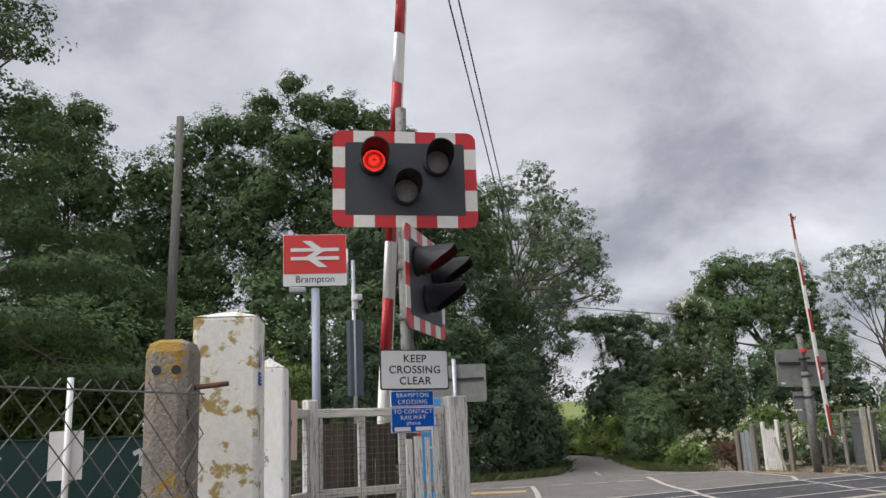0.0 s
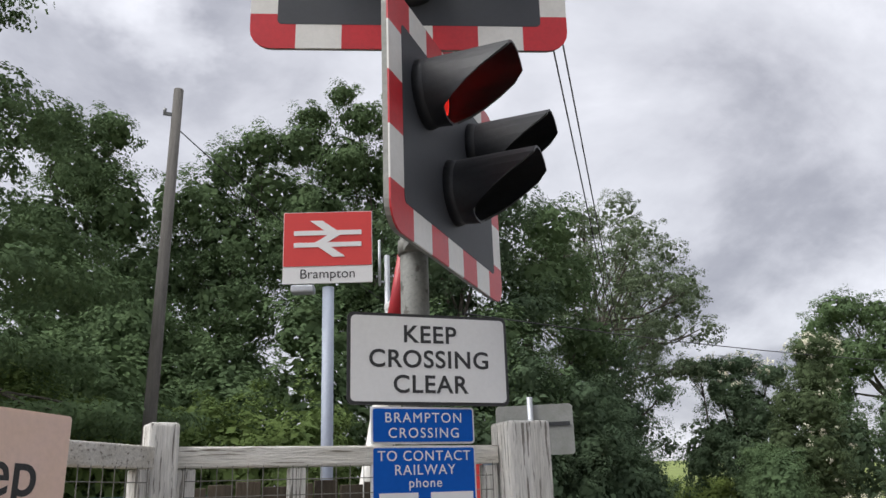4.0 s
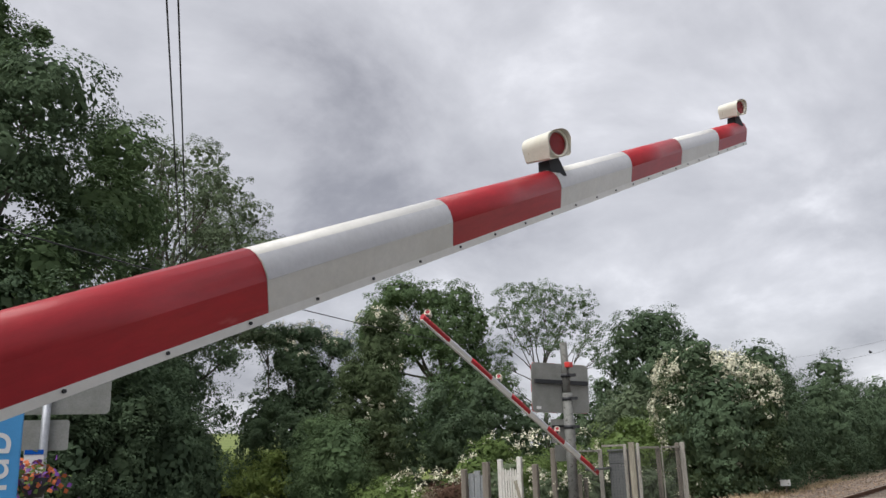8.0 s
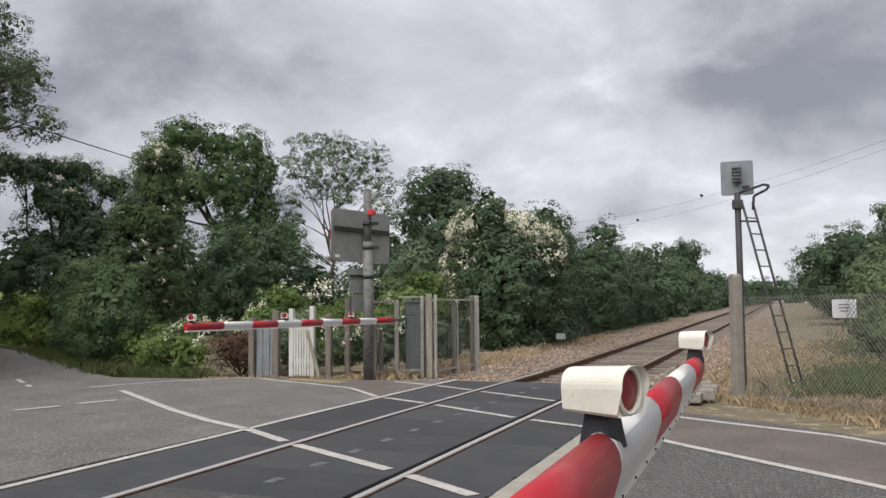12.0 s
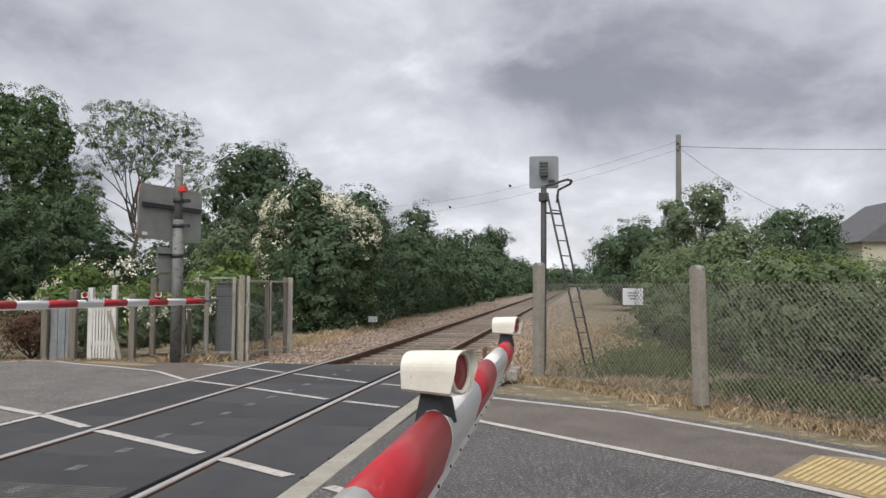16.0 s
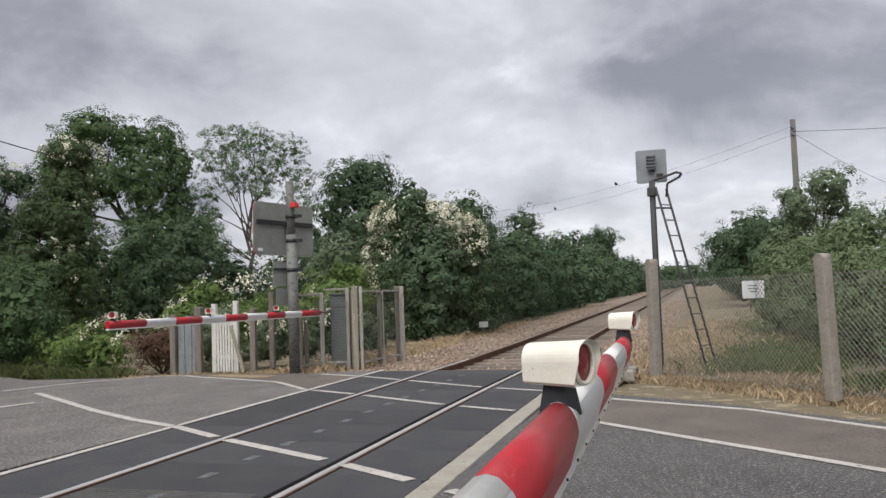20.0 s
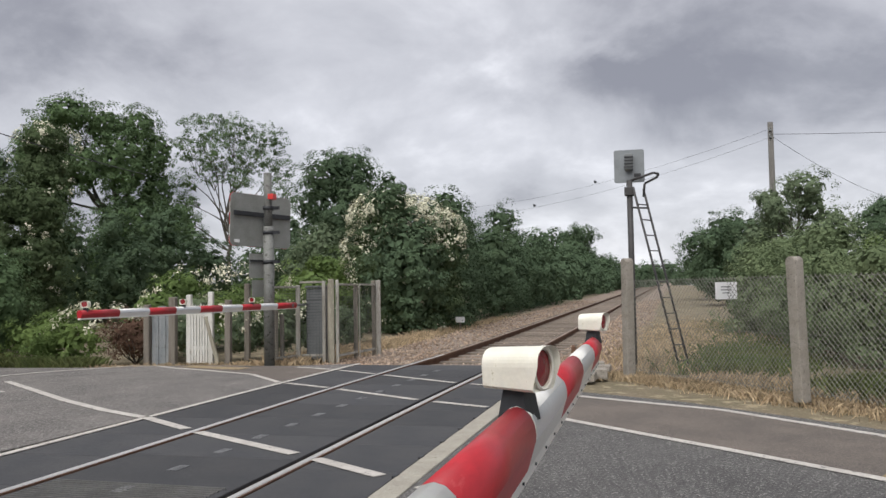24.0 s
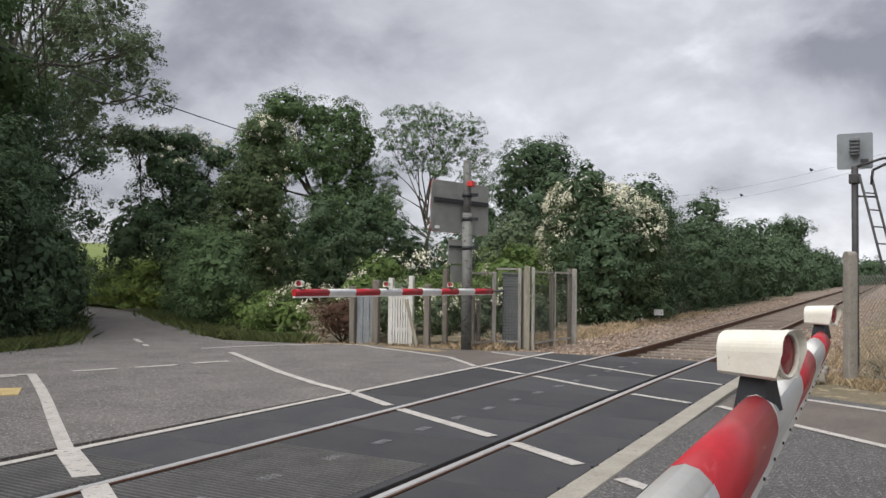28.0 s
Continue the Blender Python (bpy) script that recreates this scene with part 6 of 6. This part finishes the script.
tree("broad tall dark green tree behind the far barrier", 36.3, 30.3, 12.2, masses([(-1.66, 1.77, 11.3, 1.68, 1.14), (-2.13, 2.94, 10.1, 1.41, 1.28), (-0.34, 0.48, 10.7, 1.36, 1.22), (0.91, -0.78, 10.8, 1.23, 1.23), (1.51, -1.64, 9.3, 0.96, 1.51), (-0.15, -0.68, 8.5, 1.95, 1.95), (-1.55, 1.16, 8.4, 1.67, 1.67), (1.69, -1.48, 6.9, 1.24, 1.89), (0.32, -0.81, 5.4, 2.02, 2.02), (-0.44, 0.24, 3.3, 1.68, 2.02), (1.75, -1.15, 3.8, 1.45, 2.07), (0.43, -0.4, 1.4, 2.54, 1.6), (-2.4, 2.6, 6.6, 1.7, 2.2), (-2.2, 2.2, 3.6, 1.7, 2.2), (2.6, -2.4, 5.2, 1.2, 1.8), (-2.7, 2.9, 8.7, 1.6, 1.7)]), LEAF_MID, leaf=0.205, clump=0.34, seed=12, trunk=0.3, core=1.3)
tree("airy ash tree with visible branches", 42.3, 26.7, 12.2, masses([(-0.61, 1.25, 11.5, 1.53, 0.95), (0.24, -0.36, 11.5, 1.38, 0.87), (1.05, -2.25, 10.9, 1.16, 0.94), (-0.89, 2.34, 10.2, 1.02, 0.8), (-0.65, 0.14, 9.9, 1.66, 0.94), (0.91, -1.27, 9.7, 1.38, 0.95), (1.98, -2.77, 9.1, 0.8, 0.95), (-1.51, 2.25, 8.2, 0.79, 0.72), (-1.43, 2.69, 5.8, 0.8, 0.94), (-0.37, 1.14, 8.7, 1.09, 0.8), (0.08, -0.71, 8.3, 1.23, 0.79), (1.43, -2.45, 8.0, 0.87, 0.8), (-1.01, 2.21, 7.0, 0.8, 0.65), (-0.83, 1.64, 4.8, 0.72, 0.72), (2.02, -3.18, 7.3, 0.66, 0.73)]), LEAF_MID, leaf=0.17, clump=0.24, cover=0.6, seed=14, inner=0.45, trunk=0.16, fork=0.3, core=0, gap=1.2, twigs=5)
tree("small light green tree behind the mesh cage", 22.1, 11.5, 3.2, masses([(-0.09, -0.13, 2.73, 0.83, 0.7), (0.15, 0.66, 2.19, 0.93, 0.65), (0.08, -0.61, 2.05, 0.74, 0.83), (0, 0, 1.0, 1.2, 0.9)]), LEAF_GREY, leaf=0.13, clump=0.2, seed=19)
tree("dark oak tree behind the bushes", 29.7, 13.9, 7.7, ellipses(11, 1.6, 1.6, 2.6, 6.6, 1.15, 15) + [(0, 0, 6.8, 0.8, 0.8, 0.5)], LEAF_DARK, leaf=0.15, clump=0.30, seed=15)
hedge("lane_bank", "dense dark hedge bank on the far side of the lane", [(9.9, 12.6), (12.2, 15.4), (14.8, 19.2)], 2.4, 1.3, LEAF_MID, leaf=0.10, seed=64, clump=0.22)
hedge("scrub", "bright green bramble scrub behind the far crossing gate", [(10.4, 9.4), (13.0, 9.5), (16, 10.2)], 1.45, 1.5, LEAF_LIGHT, leaf=0.09, seed=24, clump=0.2)
hedge("scrub", "tall green scrub behind the mesh cage", [(17.2, 10.2), (21, 10.8), (27, 11)], 2.1, 2.0, LEAF_LIGHT, leaf=0.12, seed=25, clump=0.3)
hedge("low_scrub", "low ivy and weeds beside the road edge", [(9.3, 9.8), (9.3, 11.0), (10.2, 12.4)], 0.9, 0.8, LEAF_LIGHT, leaf=0.07, seed=26, step=0.6, clump=0.15)
hedge("weeds", "grey green brambles and weeds behind the picket gate", [(9.9, 8.8), (10.5, 7.9), (11.6, 7.3), (14.5, 7.2)], 1.0, 0.8, LEAF_GREY, leaf=0.07, seed=36, step=0.6, clump=0.14, cover=0.5)
CLEMATIS = masses([(-0.11, 0.44, 3.19, 0.97, 0.81), (-0.34, 0.98, 2.22, 0.61, 0.88), (0.39, -0.28, 3.01, 0.85, 0.85), (-0.25, 0.04, 1.82, 1.15, 1.15), (-0.1, 0.89, 0.9, 0.77, 0.84), (0.29, -0.66, 1.2, 0.94, 1.17), (-0.24, -0.13, 0.5, 1.24, 0.57), (0.52, -1.09, 2.32, 0.59, 1.08)])
tree("round bush covered in pale clematis blossom", 19.2, 7.6, 3.6, CLEMATIS, LEAF_IVY, leaf=0.11, clump=0.19, seed=16, name="bush")
hedge("track_hedge", "long dark green hedge along the railway", [(16.8, 7.3), (26, 7.4), (40, 7.5)], 4.15, 2.0, LEAF_DARK, leaf=0.132, seed=27, step=1.2, clump=0.24, cover=0.5)
hedge("far_track_hedge", "long dark green hedge further along the railway", [(40, 7.6), (62, 7.8), (90, 7.0), (125, 3.0)], 4.2, 2.4, LEAF_DARK, leaf=0.42, seed=28, step=2.4, clump=0.5)
tree("dark round tree over the railway hedge", 80, 9.4, 8.0, ellipses(8, 1.9, 1.9, 2.5, 6.5, 1.5, 17), LEAF_DARK, leaf=0.26, clump=0.5, seed=17)
hedge("distant_wood", "distant dark wood at the end of the line", [(150, -22), (165, -8), (170, 12)], 6.5, 6, LEAF_DARK, leaf=0.8, seed=29, step=4, clump=1.3)
bush = empty("brown_bush", Matrix.Translation((9.5, 9.45, 0)), "brown wilted round bush beside the white gate", "bush")
ob = new("foliage", leaves("foliage", crown_points([(0, 0, 0.42, 0.55, 0.5, 0.45)], 0.05, 0.11, 0.6, 31), LEAF_RED, 31))
ob.parent = bush
bm = B()
for k in range(14):
    a = k * 2.4
    limb(bm, (0, 0, -0.08), (0.45 * math.cos(a), 0.4 * math.sin(a), 0.3 + 0.04 * (k % 5)), 0.012, 0.004, k, 3, 0.2)
part("stems", bm, BARK, bush)

hedge("dark_thicket", "dark thicket in the shade of the trees", [(16.8, 24.5), (21.5, 23.0), (28, 20.5), (36, 17.0)], 4.7, 2.0, LEAF_DARK, leaf=0.19, seed=67, step=1.3, clump=0.34)

# right of the railway
hedge("fence_scrub", "loose grey green bushes behind the wire fence", [(17.5, -2.0), (13.0, -2.5), (9.8, -3.0), (7.6, -3.5), (5.6, -4.9), (3.0, -7.4)], 1.6, 1.5, LEAF_PALE, leaf=0.082, seed=41, step=0.8, clump=0.18, cover=0.5)
hedge("fence_scrub", "green bushes along the railway boundary", [(14, -2.6), (20, -3.0), (27, -3.0)], 2.5, 2.2, LEAF_PALE, leaf=0.135, seed=42, clump=0.26)
tree("young green tree with upright shoots by the telegraph pole", 25.0, -3.6, 5.0, ellipses(13, 1.8, 1.5, 1.4, 4.3, 0.65, 43), LEAF_GREY, leaf=0.12, clump=0.24, seed=43)
tree("dark green tree by the railway boundary", 36.5, -2.6, 4.9, ellipses(9, 1.9, 1.7, 1.2, 4.0, 0.95, 44), LEAF_DARK, leaf=0.16, clump=0.35, seed=44)
tree("dark green tree further along the boundary", 46, -2.2, 5.0, ellipses(8, 1.9, 1.9, 1.2, 4.2, 1.05, 45), LEAF_DARK, leaf=0.2, clump=0.4, seed=45)
tree("green tree before the cottage", 38, -10.0, 5.6, ellipses(9, 2.2, 2.0, 1.4, 4.8, 1.05, 46), LEAF_DARK, leaf=0.17, clump=0.38, seed=46)
hedge("boundary_hedge", "light green hedge before the cottage", [(22, -5.0), (25, -7.2), (26, -10)], 2.6, 1.8, LEAF_LIGHT, leaf=0.13, seed=47, clump=0.3)
hedge("boundary_hedge", "distant hedge beside the railway", [(50, -2.5), (80, -4), (120, -9)], 3.6, 2.5, LEAF_DARK, leaf=0.42, seed=48, step=2.4, clump=0.55)


hedge("undergrowth", "dark ivy and brambles at the foot of the lane hedge", [(2.6, 12.9), (5.0, 12.75), (6.3, 13.8), (8.0, 16.0), (10.2, 18.9)], 2.4, 1.1, LEAF_DARK, leaf=0.09, seed=66, step=0.8, clump=0.2)


# clematis blossom in small sprays
def blossom(label, blobs, sprays, seed, keep, size=0.05, spray=0.10):
    """Sprays of small pale flowers on the skins of blobs, where keep(x, y, z) holds."""
    g = np.random.default_rng(seed)
    P, D = [], []
    for cx, cy, cz, rx, ry, rz in blobs:
        d = unit(g.normal(size=(sprays, 3)))
        c = np.array([cx, cy, cz]) + d * np.array([rx, ry, rz]) * g.uniform(1.08, 1.2, sprays)[:, None]
        for q, n in zip(c, d):
            if not keep(q, n, g.random()):
                continue
            k = int(g.uniform(8, 26))
            e = unit(g.normal(size=(k, 3)) + n * 0.5)
            P.append(q + e * spray * g.uniform(0.2, 1.5, k)[:, None])
            D.append(unit(e + n + g.normal(size=(k, 3)) * 0.4))
    P, D = np.concatenate(P), np.concatenate(D)
    return stuff("blossom", leaves("blossom", (P, D, size * g.uniform(0.6, 1.3, len(P))), BLOSSOM, seed, slim=0.9), label, "blossom")


blossom("pale cream clematis blossom on a bush", [(19.2 + b[0], 7.6 + b[1], b[2] - 0.1, *b[3:]) for b in CLEMATIS], 560, 51, lambda q, n, r: (q[2] > 3.0 and n[2] > 0.15 and r < 0.85) or (q[2] > 1.6 and n[1] > 0.6 and r < 0.45) or (q[2] > 2.4 and n[1] < -0.3 and r < 0.28) or (q[2] > 2.2 and r < 0.10) or r < 0.03, 0.062, 0.11)
blossom("pale blossom hanging on ivy", [(15.5 + b[0], 17.3 + b[1], b[2] - 0.1, *b[3:]) for b in IVY_COLUMN[:5]], 260, 52, lambda q, n, r: (q[2] > 5.4 and r < 0.25) or (n[1] < -0.3 and n[0] < 0.5 and q[2] > 1.0 and r < 0.07), 0.05, 0.09)
blossom("pale blossom on low scrub", [(11.5, 9.2, 0.9, 1.6, 0.8, 0.75), (10.4, 8.0, 0.5, 0.5, 0.5, 0.45), (11.8, 7.2, 0.5, 0.9, 0.4, 0.45), (9.4, 10.2, 0.45, 0.6, 0.8, 0.5), (13.4, 9.3, 1.0, 1.6, 0.8, 0.75)], 170, 53, lambda q, n, r: q[2] > 0.5 and r < 0.42, 0.042, 0.08)
blossom("pale blossom on the leaning tree", [(16.6 + b[0], 21.8 + b[1], b[2] - 0.1, *b[3:]) for b in LEANING[1:5]], 200, 54, lambda q, n, r: n[2] > 0.1 and n[0] < 0.3 and r < 0.3, 0.05, 0.10)


def grass(name, label, areas, material, seed, h=0.25, w=0.008):
    """Blades over quads ((x0, y0), (x1, y1), half width, count, height scale)."""
    g = np.random.default_rng(seed)
    out = []
    for (x0, y0), (x1, y1), hw, n, hs in areas:
        f = g.random(n)
        s = g.normal(size=n) * hw * 0.5
        d = np.array([x1 - x0, y1 - y0])
        d = d / np.linalg.norm(d)
        cl = np.sin(f * 40 + seed) * 0.3
        x = x0 + (x1 - x0) * f - d[1] * (s + cl * hw * 0.4)
        y = y0 + (y1 - y0) * f + d[0] * (s + cl * hw * 0.4)
        a = g.uniform(0, 6.28, n)
        hh = h * hs * g.uniform(0.35, 1.25, n)
        bend = g.normal(size=(n, 2)) * hh[:, None] * 0.45
        ww = w * g.uniform(0.7, 1.5, n)
        px, py = np.cos(a) * ww, np.sin(a) * ww
        z = np.full(n, -0.09)
        v = np.stack([np.stack([x - px, y - py, z], 1), np.stack([x + px, y + py, z], 1), np.stack([x + bend[:, 0] * 0.4 + px * 0.6, y + bend[:, 1] * 0.4 + py * 0.6, z + hh * 0.6], 1), np.stack([x + bend[:, 0], y + bend[:, 1], z + hh], 1)], 1)
        out.append(v)
    v = np.concatenate(out)
    return stuff(name, mesh_from(name, v.reshape(-1, 3), 4, len(v), material), label, "grass")


grass("dry_grass", "straw coloured dry grass along the wire fence", [((8.8, 0.0), (17, -0.5), 1.1, 8000, 0.5), ((12, -0.6), (40, 0.2), 1.3, 12000, 0.7), ((8.2, -0.3), (4.2, -3.8), 0.5, 6000, 0.45), ((8.5, 1.0), (6.05, -1.15), 0.30, 5000, 0.34), ((6.05, -1.15), (2.8, -3.8), 0.32, 6000, 0.34), ((9.2, 0.2), (22, 0.3), 1.0, 8000, 0.55), ((9.0, 6.5), (16, 6.3), 0.5, 6000, 0.6), ((16, 6.3), (36, 6.3), 0.5, 7000, 0.8), ((8.3, 9.4), (9.3, 6.8), 0.35, 2500, 0.4)], DRY_GRASS, 61, 0.26, 0.005)
grass("green_grass", "patchy green grass beside the road and railway", [((9.5, -1.1), (24, -1.4), 1.0, 9000, 0.7), ((8.6, -0.7), (13.5, -1.3), 0.8, 9000, 0.75), ((7.2, -1.8), (3.5, -4.6), 0.7, 9000, 0.9), ((8.6, 9.6), (8.75, 11.2), 0.3, 5000, 0.8), ((8.6, 11.6), (14.5, 20.4), 0.35, 8000, 0.9), ((4.2, 12.1), (-2, 12.4), 0.4, 6000, 1.0), ((4.1, 12.0), (5.7, 12.5), 0.3, 3000, 0.9), ((5.7, 12.5), (10.6, 18.8), 0.3, 5000, 1.0), ((-16, 11.4), (0, 11.6), 0.6, 5000, 1.2)], GREEN_GRASS, 62, 0.24, 0.006)

# field beyond the lane
fieldm = mat("field_green", (0.19, 0.24, 0.06), 0.9, var=0.3, scale=0.6, bump=0.6, bscale=9)
bm = B()
q = [bm.verts.new(p) for p in ((18, 24, -0.1), (60, 30, 1.2), (75, 80, 5.0), (20, 95, 5.0), (17.5, 36, 0.6))]
bm.faces.new(q)
bmesh.ops.recalc_face_normals(bm, faces=bm.faces[:])
tagged(part("field", bm, fieldm), "bright green field beyond the lane", "field", kind="structure")
hedge("field_hedge", "bright green clipped hedge beside the lane", [(15.4, 21.6), (17.6, 26.0), (18.8, 32), (17.5, 38)], 1.75, 1.4, LEAF_FIELD, leaf=0.11, seed=63, clump=0.2, ragged=0.4)
hedge("field_hedge", "dark hedge closing the lane behind its bend", [(9.5, 32), (13.0, 37), (17.5, 40)], 2.0, 1.8, LEAF_MID, leaf=0.16, seed=65, clump=0.32)


def cottage():
    t = empty("cottage", pose(45.5, -17.3, -0.1, 0, 0, 98), "cream rendered cottage with a slate roof behind bushes", "house")
    part("wall", box(B(), (0, 0, 1.95), (7.5, 6.0, 3.9)), RENDER_WALL, t)
    bm = B()
    prism(bm, [(-4.05, 3.85), (4.05, 3.85), (0.6, 6.3), (-0.6, 6.3)], 6.6, Matrix.Translation((0, -3.3, 0)))
    part("roof", bm, SLATE, t)
    for x in (-1.8, 1.8):
        w = part("window", box(B(), (x, 3.02, 2.6), (0.9, 0.06, 1.0)), SIGN_WHITE, t)
        part("pane", box(B(), (x, 3.055, 2.6), (0.74, 0.02, 0.84)), GLASS, w)
    part("eaves", box(B(), (-3.98, 0, 3.78), (0.16, 6.5, 0.14)), SIGN_WHITE, t)


cottage()

# overhead wires
for off in (0.0, 0.16):
    cable("black overhead wire over the road towards the trees", (-15.0 + off, -14.5, 9.15), (14.2 + off, 25.0, 4.5 + off * 0.5), 0.0, 0.012)
cable("thin overhead wire from the leaning pole to the hedge", (-4.85, 9.55, 7.05), (2.5, 16.5, 5.2), 0.2, 0.010)
cable("black overhead wire over the lane", (1.0, 11.6, 4.75), (24, 19.6, 5.8), 0.15, 0.014)
cable("thin overhead wire along the railway", (28.2, -3.4, 6.75), (46, 12.5, 6.2), 0.5, 0.0045)
cable("thin overhead wire along the railway", (28.2, -3.4, 6.45), (46, 12.5, 5.6), 0.5, 0.0045)
cable("black overhead wire to the cottage", (28.2, -3.4, 6.55), (30, -22, 6.9), 0.3, 0.009)
cable("black overhead wire down to the cottage", (28.2, -3.4, 6.5), (40.2, -12.2, 4.4), 0.5, 0.007)


def bird(x, y, z):
    t = empty("bird", pose(x, y, z, 0, 0, 30), "small dark bird perched on an overhead wire", "bird")
    bm = B()
    bmesh.ops.create_uvsphere(bm, u_segments=10, v_segments=8, radius=0.07, matrix=Matrix.Translation((0, 0, 0.07)) @ Matrix.Diagonal((1.5, 0.8, 0.9, 1)))
    part("body", bm, BLACK, t)
    bm = B()
    bmesh.ops.create_uvsphere(bm, u_segments=8, v_segments=6, radius=0.04, matrix=Matrix.Translation((0.1, 0, 0.13)))
    part("head", bm, BLACK, t)
    part("tail", box(B(), (-0.15, 0, 0.04), (0.14, 0.04, 0.015)), BLACK, t)


bird(36.0, 3.57, 6.06)
bird(40.0, 7.14, 5.47)


# ---------- movement ----------
def lamp_rows(m):
    """The lit lamp of a pair changes over every 0.376 s."""
    rows, left = [], True
    t = 0.285
    spots = [m @ Matrix.Translation((x, -0.064, z)) for x, z in (LAMPS[0], LAMPS[2])]
    rows.append((0.0, spots[0]))
    while t < 28:
        rows.append((t - 0.034, spots[0 if left else 1]))
        left = not left
        rows.append((t, spots[0 if left else 1]))
        t += 0.376
    rows.append((28.0, spots[0 if left else 1]))
    return rows


NEAR_FALL = [(0.0, 85.6), (3.0, 85.6), (3.6, 84.0), (4.0, 79.5), (4.5, 73.0), (5.0, 66.0), (5.5, 58.8), (6.0, 51.4), (6.5, 44.6), (7.0, 37.6), (7.3, 33.3), (7.7, 26.6), (8.0, 21.7), (8.4, 14.8), (9.0, 8.27), (9.5, 4.9), (10.0, 2.7), (10.3, 0.8), (10.6, 0.0), (11.2, -0.23), (28.0, -0.23)]
FAR_FALL = [(0.0, 86.0), (3.0, 86.0), (3.6, 84.0), (4.0, 79.0), (5.0, 65.5), (6.0, 52.0), (6.5, 45.5), (7.0, 38.8), (7.5, 32.0), (8.0, 24.8), (8.4, 17.6), (8.8, 11.5), (9.2, 7.5), (9.7, 3.8), (10.2, 1.0), (10.6, 0.2), (28.0, 0.2)]


def motions():
    walk(near_arm, [(t, pose(*PIVOT, 0, 0, 2.03) @ pose(0, 0, 0, 0, -a, 0)) for t, a in NEAR_FALL])
    walk(far_arm, [(t, pose(9.12, 6.2, 0.95, 0, 0, 180) @ pose(0, 0, 0, 0, -a, 0)) for t, a in FAR_FALL])
    for ob, m in lit:
        walk(ob, lamp_rows(m))


motions()
